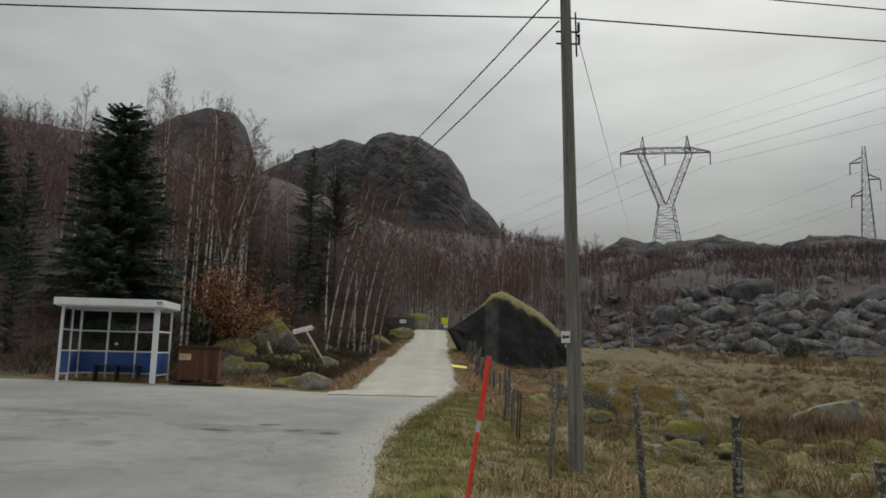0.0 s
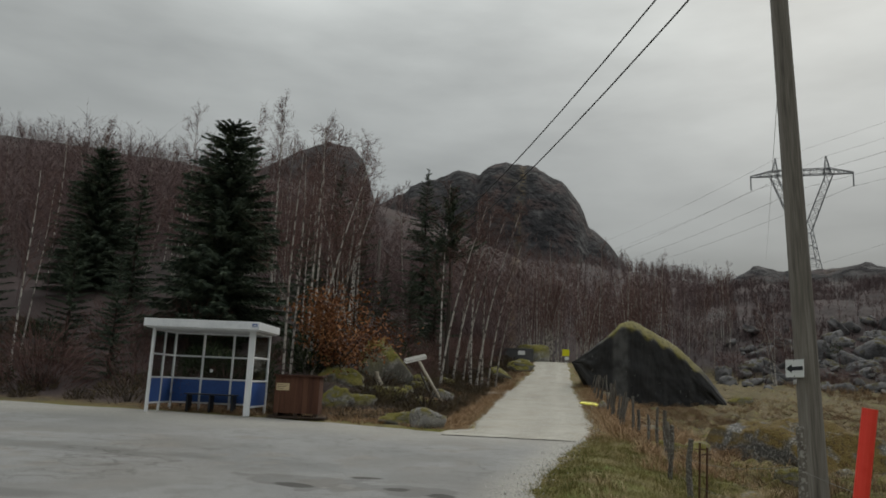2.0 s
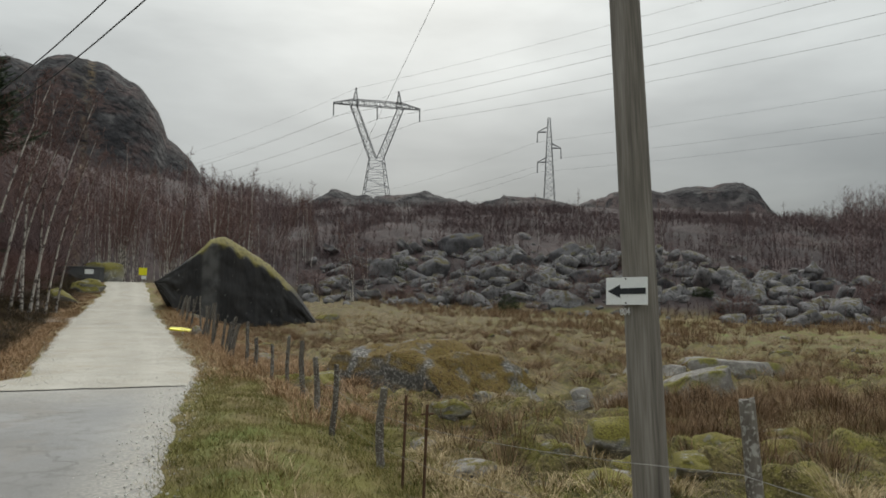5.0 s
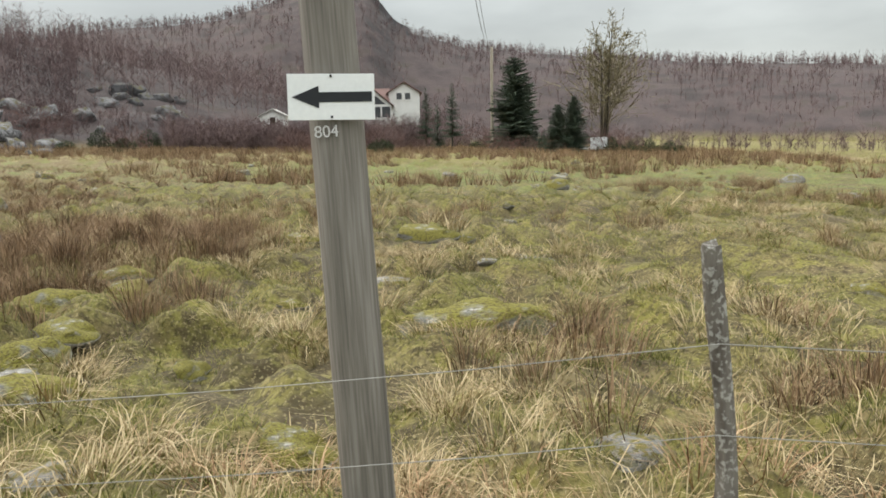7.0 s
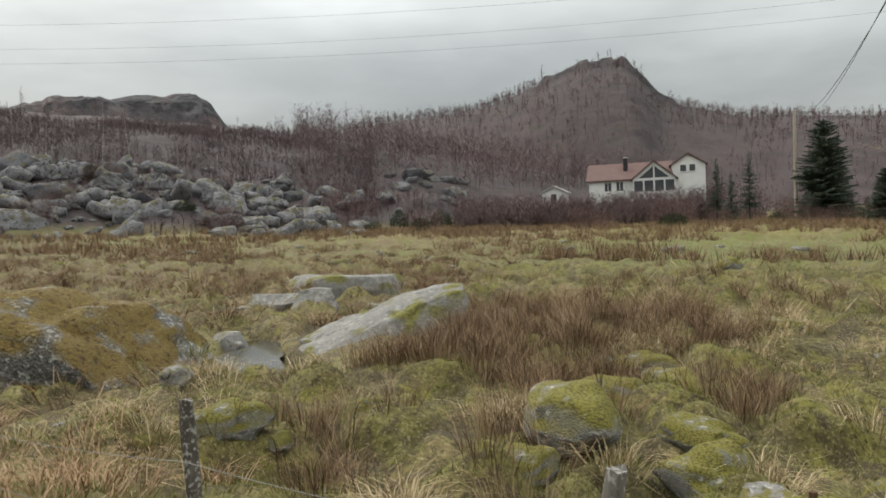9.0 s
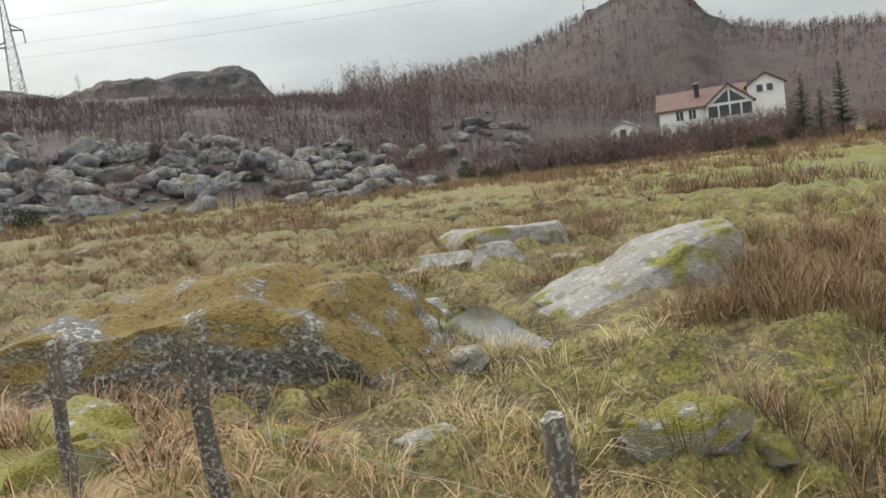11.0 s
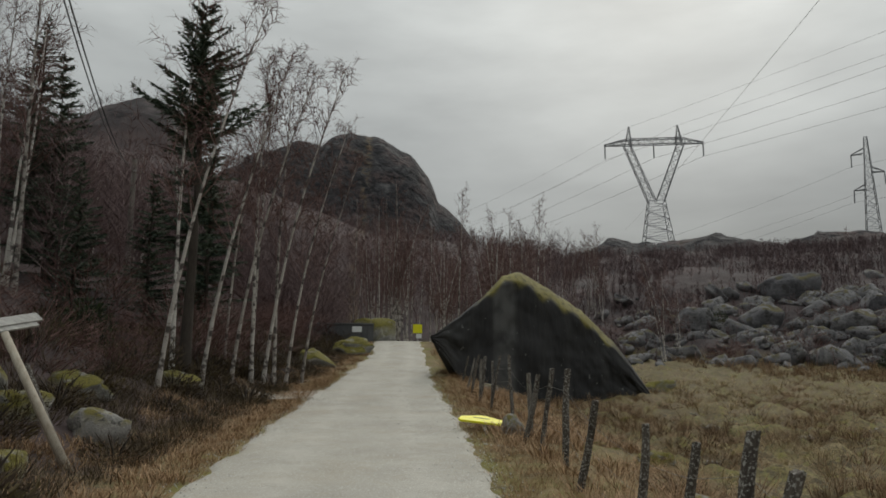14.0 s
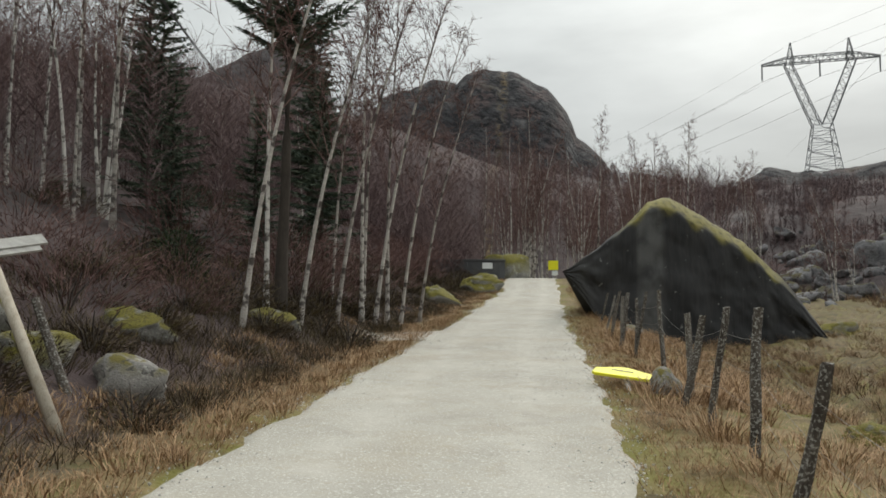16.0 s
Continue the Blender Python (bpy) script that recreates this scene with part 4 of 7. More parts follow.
# ---------------------------------------------------------------- bus shelter
def bus_shelter():
    fr, fl = Vector((-5.42, 16.30)), Vector((-8.0, 16.14))
    w, dep, h = (fr - fl).length, 1.42, 2.12
    yaw = math.degrees(math.atan2(fr.y - fl.y, fr.x - fl.x))
    s = empty("bus_shelter", pose(fl.x, fl.y, 0.47, 0, 0, yaw), "white framed bus shelter with blue lower panels and glass", "bus shelter")
    part("roof", boxed(-0.16, w + 0.2, -0.32, dep + 0.22, h, h + 0.2, 0.012), M["white"], s, "white metal roof with deep fascia")
    part("roof_lining", boxed(-0.1, w + 0.14, -0.26, dep + 0.16, h - 0.03, h - 0.004), M["white"], s)
    plate = part("stop_symbol", boxed(w + 0.02, w + 0.15, -0.328, -0.322, h + 0.07, h + 0.15), M["blue"], s, "small blue symbol plate")
    part("symbol_mark", boxed(w + 0.045, w + 0.125, -0.332, -0.329, h + 0.09, h + 0.115), M["sign_white"], plate)
    for x, y, wide in ((0, 0, 0.07), (w, 0, 0.15), (0.0, dep, 0.06), (w, dep, 0.06)):
        x0 = x - wide / 2 if x < 1 else x - wide + 0.035
        part("post", boxed(x0, x0 + wide, y - 0.035, y + 0.035, 0, h, 0.005), M["white"], s)
    rails = (0.22, 0.86, 1.45, h - 0.06)
    cols = [0.0, 0.8, 1.62, w]

    def wall(axis, at, marks, skip=()):
        for k, (p, q) in enumerate(zip(marks, marks[1:])):
            for z in rails:
                part("rail", boxed(p, q, at - 0.02, at + 0.02, z - 0.022, z + 0.022) if axis == "x" else boxed(at - 0.02, at + 0.02, p, q, z - 0.022, z + 0.022), M["white"], s)
            a, b = p + 0.02, q - 0.02
            for name, z0, z1, m in (("lower_panel", rails[0], rails[1], "blue"), ("pane", rails[1], rails[2], "glass"), ("pane", rails[2], rails[3], "glass")):
                if (k, z0) in skip:
                    continue
                ob = part(name, boxed(a, b, at - 0.005, at + 0.005, z0 + 0.022, z1 - 0.022) if axis == "x" else boxed(at - 0.005, at + 0.005, a, b, z0 + 0.022, z1 - 0.022), M[m], s)
                if m == "glass":
                    ob.visible_shadow = False
        for p in marks[1:-1]:
            part("mullion", boxed(p - 0.025, p + 0.025, at - 0.026, at + 0.026, 0, h - 0.03) if axis == "x" else boxed(at - 0.026, at + 0.026, p - 0.025, p + 0.025, 0, h - 0.03), M["white"], s)
    wall("x", dep, cols, skip={(1, rails[2])})
    wall("y", w, [0.08, dep - 0.03])
    wall("y", 0.0, [0.08, dep * 0.5, dep - 0.03])
    bm = bmesh.new()
    rod(bm, (1.06, dep - 0.012, 1.08), (1.06, dep - 0.006, 1.08), 0.045, sides=16)
    part("sticker", bm, M["sign_white"], s, "round white sticker on the glass")
    b = empty("bench", s.matrix_world @ pose(0.55, dep - 0.48, 0), "dark slatted bench inside the bus shelter", "bench")
    for k in range(3):
        part("seat_slat", boxed(0, 1.35, 0.13 * k, 0.13 * k + 0.11, 0.44, 0.475, 0.006), M["bench"], b)
    for x in (0.06, 0.66, 1.26):
        part("leg", boxed(x, x + 0.05, 0.04, 0.34, 0, 0.44, 0.006), M["bench"], b)


bus_shelter()


def sand_bin():
    gz0 = flat_z(np.array([-4.4]), np.array([17.2]))[0][0] + 0.02
    s = empty("storage_bin", pose(-5.0, 16.95, gz0, 0, 0, 9), "reddish brown boarded bin on low pallets beside the shelter", "bin")
    w, d, h = 1.14, 0.95, 1.05
    for k in range(8):
        part("board", boxed(k * w / 8 + 0.003, (k + 1) * w / 8 - 0.003, 0, 0.024, 0.12, h), M["bin_wood"], s)
        part("board", boxed(k * w / 8 + 0.003, (k + 1) * w / 8 - 0.003, d - 0.024, d, 0.12, h), M["bin_wood"], s)
    for k in range(7):
        for x in (0, w - 0.024):
            part("board", boxed(x, x + 0.024, 0.026 + k * (d - 0.052) / 7 + 0.003, 0.026 + (k + 1) * (d - 0.052) / 7 - 0.003, 0.12, h), M["bin_wood"], s)
    part("lid", boxed(-0.05, w + 0.07, -0.06, d + 0.05, h, h + 0.045, 0.008), M["bin_wood"], s, "dark boarded lid")
    n = part("notice", boxed(0.04, 0.37, -0.012, -0.004, h - 0.36, h - 0.18, 0.002), M["tan_notice"], s, "tan notice with faded writing")
    for k in range(3):
        part("writing_bar", boxed(0.07, 0.33 - 0.05 * k, -0.014, -0.0125, h - 0.23 - 0.045 * k, h - 0.218 - 0.045 * k), M["dark_wood"], n)
    part("pallet", boxed(-0.12, w + 0.2, -0.2, d, 0, 0.04, 0.006), M["dark_wood"], s)
    for x in (0.02, w / 2 - 0.05, w - 0.12):
        part("bearer", boxed(x, x + 0.1, 0.0, d, 0.042, 0.118, 0.006), M["dark_wood"], s)


sand_bin()


# ---------------------------------------------------------------- pylons and lines
def lattice(bm, a, b, wa, wb, n, r=0.09, brace=0.06):
    """A four-legged lattice leg from a to b that tapers from width wa to wb."""
    a, b = Vector(a), Vector(b)
    d = (b - a).normalized()
    ux = Vector((1, 0, 0)) if abs(d.x) < 0.8 else Vector((0, 0, 1))
    uy = d.cross(ux).normalized()
    ux = uy.cross(d).normalized()
    ring = []
    for k in range(n + 1):
        f = k / n
        c, w = a.lerp(b, f), (wa + (wb - wa) * f) / 2
        ring.append([c + ux * sx * w + uy * sy * w for sx, sy in ((1, 1), (-1, 1), (-1, -1), (1, -1))])
    for s in range(4):
        rod(bm, ring[0][s], ring[-1][s], r, sides=4)
    for k in range(n):
        for s in range(4):
            t = (s + 1) % 4
            p, q = (s, t) if (k + s) % 2 else (t, s)
            rod(bm, ring[k][p], ring[k + 1][q], brace, sides=3)
            rod(bm, ring[k + 1][s], ring[k + 1][t], brace, sides=3)


def portal_pylon():
    foot = ground_at(67.4, 179.4) - 1
    top = 59.6
    p = empty("pylon", pose(67.4, 179.4, 0, 0, 0, -12), "steel lattice transmission pylon with a Y-shaped head", "pylon")
    waist, bar = top - 18.5, top - 4.6
    bm = bmesh.new()
    lattice(bm, (0, 0, foot), (0, 0, waist), 6.6, 3.6, 7)
    part("body", bm, M["lattice"], p)
    for s in (-1, 1):
        bm = bmesh.new()
        lattice(bm, (s * 0.9, 0, waist), (s * 6.2, 0, bar), 1.7, 1.5, 8)
        part("arm", bm, M["lattice"], p)
        bm = bmesh.new()
        lattice(bm, (s * 5.8, 0, bar), (s * 5.6, 0, top), 1.5, 0.15, 4)
        part("peak", bm, M["lattice"], p)
        bm = bmesh.new()
        lattice(bm, (s * 6.2, 0, bar + 0.7), (s * 11.4, 0, bar + 0.1), 1.4, 0.3, 5)
        part("bar_end", bm, M["lattice"], p)
    bm = bmesh.new()
    lattice(bm, (-6.2, 0, bar + 0.7), (6.2, 0, bar + 0.7), 1.4, 1.4, 9)
    part("cross_bar", bm, M["lattice"], p)
    for x in (-11.3, 0, 11.3):
        bm = bmesh.new()
        rod(bm, (x, 0, bar), (x, 0, bar - 3.2), 0.16, sides=6)
        part("insulator", bm, M["lattice"], p)


def single_pylon():
    foot, top = ground_at(122.3, 181.5) - 1, 59.4
    p = empty("pylon", pose(122.3, 181.5, 0, 0, 0, -28), "slim steel lattice pylon with three short arms", "pylon")
    bm = bmesh.new()
    lattice(bm, (0, 0, foot), (0, 0, top), 3.7, 0.7, 16)
    part("body", bm, M["lattice"], p)
    for s, z in ((-1, top - 4.2), (1, top - 9.0), (-1, top - 13.2)):
        bm = bmesh.new()
        for y in (-0.6, 0.6):
            rod(bm, (s * 0.9, y, z), (s * 3.4, 0, z - 0.1), 0.12, sides=4)
            rod(bm, (s * 0.7, y, z + 1.4), (s * 3.4, 0, z), 0.1, sides=4)
        part("arm", bm, M["lattice"], p)
        bm = bmesh.new()
        rod(bm, (s * 3.4, 0, z), (s * 3.5, 0, z - 3.2), 0.14, sides=6)
        part("insulator", bm, M["lattice"], p)


portal_pylon()
single_pylon()


def cable(name, p, q, sag, r, label, mat="wire", n=24, group=""):
    """A hanging cable as a thin tube."""
    c = bpy.data.curves.new(name, "CURVE")
    c.dimensions, c.bevel_depth, c.bevel_resolution = "3D", r, 1
    s = c.splines.new("POLY")
    s.points.add(n)
    for k in range(n + 1):
        f = k / n
        v = Vector(p).lerp(Vector(q), f)
        s.points[k].co = (v.x, v.y, v.z - 4 * sag * f * (1 - f), 1)
    c.materials.append(M[mat])
    return tagged(new(name, c), label, "cable", group)


pole_top = Vector((3.96, 5.75, 6.72))
cable("power_cable", pole_top, (-60, 4, 8.6), 1.2, 0.012, "black overhead cable from the timber pole", group="pole cables")
cable("power_cable", pole_top, (85.1, 4.2, 11.0), 2.0, 0.012, "overhead cable to the pole beside the spruce", group="pole cables")
cable("power_cable", pole_top + Vector((0.1, -0.05, 0.6)), (85.1, 3.9, 10.6), 2.2, 0.01, "thin overhead cable to the far pole", group="pole cables")
cable("power_cable", pole_top + Vector((-0.2, -0.02, 0.38)), (-10.4, 55.0, 12.4), 2.2, 0.013, "overhead cable running to the pole in the wood", group="pole cables")
cable("power_cable", pole_top + Vector((-0.12, 0, -0.06)), (-10.0, 55.0, 12.0), 2.2, 0.013, "overhead cable running to the pole in the wood", group="pole cables")
cable("power_cable", pole_top + Vector((0.15, 0, -0.2)), (50, 152.6, 28.7), 0.3, 0.006, "thin overhead cable sagging into the valley", group="pole cables")
for x, z, r in ((-11.3, 51.7, 0.028), (0, 51.7, 0.028), (11.3, 51.7, 0.028), (-5.6, 59.5, 0.02), (5.6, 59.5, 0.02)):
    e = (67.4 + x * 0.94, 179.4 + x * -0.2, z)
    cable("transmission_line", e, (173 + x * 0.94, -101 + x * 0.34, z + 2), 5, r, "high transmission line hung from the pylon", "high_wire", group="pylon lines")
    cable("transmission_line", e, (-20 + x * 0.94, 412 + x * 0.34, z + 5), 7, r, "high transmission line hung from the pylon", "high_wire", group="pylon lines")
for s, z in ((-3.5, 51.4), (3.5, 46.6), (-3.5, 42.4)):
    e = (122.3 + s * 0.88, 181.5 - s * 0.47, z + 0.8)
    cable("transmission_line", e, (217, -101 + s, z + 6), 6, 0.022, "high transmission line hung from the slim pylon", "high_wire", group="pylon lines")
    cable("transmission_line", e, (40, 420 + s, z + 2), 9, 0.022, "high transmission line hung from the slim pylon", "high_wire", group="pylon lines")


# ---------------------------------------------------------------- rocks
def rock_mesh(name, seed, mat, rough=0.35, flat=0.0, subdiv=3):
    bm = bmesh.new()
    bmesh.ops.create_icosphere(bm, subdivisions=subdiv, radius=1)
    o = Vector((seed * 3.7, seed * 1.3, seed * 7.1))
    rr = random.Random(seed)
    cuts = [(Vector((rr.gauss(0, 1), rr.gauss(0, 1), rr.gauss(0.2, 0.8))).normalized(), rr.uniform(0.62, 0.9)) for _ in range(5 if rough < 0.44 else 9)]
    for v in bm.verts:
        p = v.co.copy()
        k = 1 + rough * noise.noise(p * 0.9 + o) + rough * 0.5 * noise.noise(p * 2.1 + o) + rough * 0.22 * noise.noise(p * 5 + o) + rough * 0.1 * noise.noise(p * 11 + o)
        c = noise.cell(p * 1.4 + o) * 0.06 * (rough > 0.3)
        v.co = p * (k + c)
        for nrm, off in cuts:
            over = v.co.dot(nrm) - off
            if over > 0:
                v.co -= nrm * over * 0.85
        if flat:
            v.co.z = min(v.co.z, flat + 0.12 * noise.noise(p * 1.7 + o) + 0.2 * v.co.x)
    me = bpy.data.meshes.new(name)
    bm.to_mesh(me)
    bm.free()
    for p in me.polygons:
        p.use_smooth = rough < 0.55
    me.materials.append(mat)
    return me


def block_rock(size, seed, mat, round_=0.35, wedge=0.0, rough=0.07, n=22):
    """An angular rock of true size: a softened block with cut corners, grain and, where asked, a top that falls to one end."""
    bm = bmesh.new()
    bmesh.ops.create_cube(bm, size=2)
    bmesh.ops.subdivide_edges(bm, edges=bm.edges[:], cuts=n, use_grid_fill=True)
    rr = random.Random(seed)
    cuts = [(Vector((rr.gauss(0, 1), rr.gauss(0, 1), rr.gauss(0.3, 0.6))).normalized(), rr.uniform(0.86, 1.12)) for _ in range(7)]
    o = Vector((seed * 2.7, seed * 5.1, seed * 1.9))
    sx, sy, sz = size
    for v in bm.verts:
        p = v.co.copy()
        p = p.lerp(p.normalized() * 1.15, round_)
        for nrm, off in cuts:
            over = p.dot(nrm) - off
            if over > 0:
                p -= nrm * over
        if p.z > -0.2:
            p.z = -0.2 + (p.z + 0.2) * (1 - wedge * (1 - p.x) / 2)
        q = Vector((p.x * sx, p.y * sy, p.z * sz))
        k = noise.noise(q * 0.8 + o) * 2.2 + noise.noise(q * 2.0 + o) + noise.noise(q * 5.0 + o) * 0.45 + noise.noise(q * 12 + o) * 0.18
        crack = max(0, 0.12 - abs(noise.noise(Vector((q.x * 0.7, q.y * 0.7, q.z * 2.2)) + o * 2))) * 1.6
        v.co = q + p.normalized() * (k - crack * 3) * rough * min(size) * 1.2
    me = bpy.data.meshes.new("rock")
    bm.to_mesh(me)
    bm.free()
    for p in me.polygons:
        p.use_smooth = True
    me.materials.append(mat)
    return me


def block(x, y, z, size, rz, tilt, seed, mat, label, round_=0.35, wedge=0.0, rough=0.07, roll=0):
    ob = new("rock", block_rock(size, seed, M[mat], round_, wedge, rough))
    ob.matrix_world = pose(x, y, z, roll, tilt, rz)
    return tagged(ob, label, "rock")


ROCKS = {"moss": [rock_mesh("rock", s, M["mossy_rock"], 0.52, subdiv=4) for s in (1, 2, 3)], "bare": [rock_mesh("rock", s, M["rock"], 0.4) for s in (4, 5, 6)],
         "slab": [rock_mesh("rock", s, M["rock"], 0.36, 0.45) for s in (7, 8)], "mid": [rock_mesh("rock", s, M["mossy_rock"], 0.52, subdiv=4) for s in (15, 16, 17)], "low": [block_rock((1, 1, 1), s, M["far_rock"], 0.45, 0.2, 0.1, 4) for s in (12, 13, 14)], "far": [block_rock((1, 1, 1), s, M["far_rock"], 0.4, 0.3, 0.09, 9) for s in (19, 20, 21)]}
LABELS = {"mid": "mossy rock on the bank", "low": "pale bare boulder on the far rocky slope", "moss": "moss-covered stone sunk in the boggy field", "bare": "grey lichen-spotted stone in the grass", "slab": "flat grey rock slab lying in the field", "far": "pale bare boulder on the far rocky slope"}


def rock(kind, x, y, sx, sy, sz, rz=0, sink=0.35, z=None, label="", group="", name="rock"):
    ob = new(name, ROCKS[kind][int(abs(x * 7 + y * 3)) % len(ROCKS[kind])])
    g0 = ground_at(x, y) if z is None else z
    ob.matrix_world = pose(x, y, g0 + sz * (1 - 2 * sink) * 0.5, 0, 0, rz) @ Matrix.Diagonal((sx, sy, sz, 1))
    return tagged(ob, label or LABELS[kind], "rock", group)


# the stones round the brook
block(12.25, 14.25, -0.32, (1.38, 1.25, 0.84), -47, -6, 3, "pale_rock", "large pale slanting rock beside the brook with moss on its flank", 0.45, 0.62, 0.07)
block(18.6, 18.9, -0.2, (1.8, 1.2, 0.55), 110, 3, 5, "pale_rock", "broad flat-topped grey rock behind the brook", 0.3, 0.1, 0.07)
block(15.6, 18.9, -0.3, (0.6, 0.7, 0.5), 40, -8, 8, "pale_rock", "pale split stone at the head of the brook", 0.3, 0.3, 0.09)
block(15.4, 17.5, -0.25, (0.45, 0.55, 0.6), 15, 6, 9, "pale_rock", "pale upright stone at the head of the brook", 0.3, 0.1, 0.09)
block(13.3, 16.9, -0.5, (0.5, 0.34, 0.22), 20, 0, 10, "rock", "grey wet stone lying in the brook", 0.6, 0.1, 0.1)
block(12.4, 17.6, -0.5, (0.4, 0.3, 0.24), 70, 0, 11, "rock", "grey wet stone lying in the brook", 0.6, 0.1, 0.1)
block(9.45, 16.8, -0.3, (1.5, 0.8, 0.85), 98, -12, 12, "lichen_slab", "dark slanting rock mottled with pale lichen by the brook", 0.25, 0.55, 0.06)
block(8.2, 18.1, -0.32, (2.6, 1.5, 1.25), 106, 2, 13, "mound", "great rock mound covered in brown and yellow moss", 0.42, 0.15, 0.085)
block(6.35, 18.6, -0.4, (0.55, 0.42, 0.5), 70, 10, 14, "pale_rock", "pointed grey stone below the mossy mound", 0.3, 0.3, 0.09)
for row in (("moss", 5.55, 17.0, 0.75, 0.55, 0.5), ("moss", 6.4, 10.1, 0.36, 0.34, 0.26), ("moss", 7.4, 9.95, 0.72, 0.6, 0.48), ("moss", 7.7, 8.9, 0.42, 0.34, 0.26), ("moss", 6.75, 8.75, 0.5, 0.42, 0.4),
            ("moss", 9.75, 9.35, 0.62, 0.5, 0.36), ("moss", 8.2, 5.1, 0.78, 0.55, 0.44), ("slab", 10.8, 6.0, 0.8, 0.45, 0.24), ("bare", 5.45, 4.1, 0.34, 0.3, 0.2), ("moss", 5.4, 6.2, 0.36, 0.3, 0.22),
            ("moss", 10.4, 9.8, 0.5, 0.42, 0.3), ("slab", 12.2, 4.4, 0.8, 0.45, 0.2), ("bare", 5.1, 11.0, 0.36, 0.26, 0.22), ("slab", 4.85, 9.6, 0.62, 0.34, 0.2), ("bare", 4.5, 7.3, 0.5, 0.3, 0.18),
            ("bare", 6.3, 14.4, 0.34, 0.24, 0.18), ("moss", 7.2, 7.6, 0.3, 0.26, 0.22), ("bare", 11.6, 6.9, 0.36, 0.28, 0.18), ("bare", 9.0, 6.6, 0.6, 0.3, 0.16), ("moss", 4.75, 16.2, 0.4, 0.32, 0.36), ("bare", 5.3, 22.2, 0.7, 0.5, 0.4), ("bare", 5.6, 20.7, 0.45, 0.4, 0.3),
            ("bare", 4.75, 30.6, 0.3, 0.3, 0.5), ("moss", 6.2, 12.6, 0.4, 0.35, 0.3), ("slab", 3.0, 6.0, 0.3, 0.2, 0.08), ("bare", 2.75, 4.4, 0.22, 0.2, 0.1)):
    rock(row[0], row[1], row[2], row[3] * 0.85, row[4] * 0.85, row[5] * 0.62, rz=(row[1] * 77) % 180, sink=0.43)
for k in range(150):
    x = 5.6 + 40 * rng.random() ** 1.4
    y = -8 + 52 * rng.random()
    s = 0.12 + 0.34 * rng.random() ** 2.2
    if stream(np.array([x]), np.array([y]))[0] > 0.6:
        rock(("moss", "moss", "bare", "slab")[k % 4], x, y, s * 1.3, s, s * 0.62, rng.random() * 180, group="field stones")
# stones on the wooded side
rock("bare", -1.05, 17.5, 0.55, 0.42, 0.42, 10, 0.3, label="pale pointed stone where the gravel road begins")
rock("moss", -1.75, 18.0, 0.6, 0.4, 0.3, 30)
rock("bare", -1.85, 28.55, 0.52, 0.4, 0.42, 10, 0.3, label="round grey stone among dry heather by the road")
rock("mid", -4.1, 27.6, 1.05, 0.9, 1.15, 20, 0.3, label="tall mossy rock behind the leaning board")
for x, y, s, h in ((-4.9, 23.4, 0.95, 0.6), (-3.3, 23.2, 0.85, 0.55), (-4.3, 20.3, 0.62, 0.6), (-3.6, 20.9, 0.5, 0.35), (-6.2, 25.5, 1.1, 0.7), (-2.3, 24.4, 0.45, 0.3), (-3.1, 31.0, 0.6, 0.4), (-2.6, 36.0, 0.7, 0.4), (-0.4, 50.0, 0.9, 0.7), (0.9, 56.8, 1.3, 0.9), (-2.0, 26.0, 0.4, 0.25), (-2.9, 28.2, 0.5, 0.4), (-3.2, 26.5, 0.5, 0.35)):
    rock("mid", x, y, s * 1.0, s * 0.75, h * 0.85, x * 40, 0.38, label="mossy rock on the bank below the birches")
rock("mid", 2.3, 66.2, 1.6, 1.2, 1.5, 0, 0.3, label="mossy outcrop above the container")
rock("moss", 17.2, 54.6, 0.9, 0.6, 0.5, 0, label="pale mossy rock against the great boulder")
# the far boulder slope
BIG = ((48, 84, 4.2), (53, 81, 3.6), (58, 77.5, 4.4), (64, 71, 2.4), (69.5, 64.5, 3.0), (60.5, 75, 2.6), (61, 86, 5), (70, 80, 4), (42, 90, 4.5), (36, 92, 4), (50, 98, 6), (45, 80, 2.4), (55, 88, 3.6), (66, 77, 3.2), (76, 70, 3.4), (39, 84, 2.2), (80, 62, 2.6))


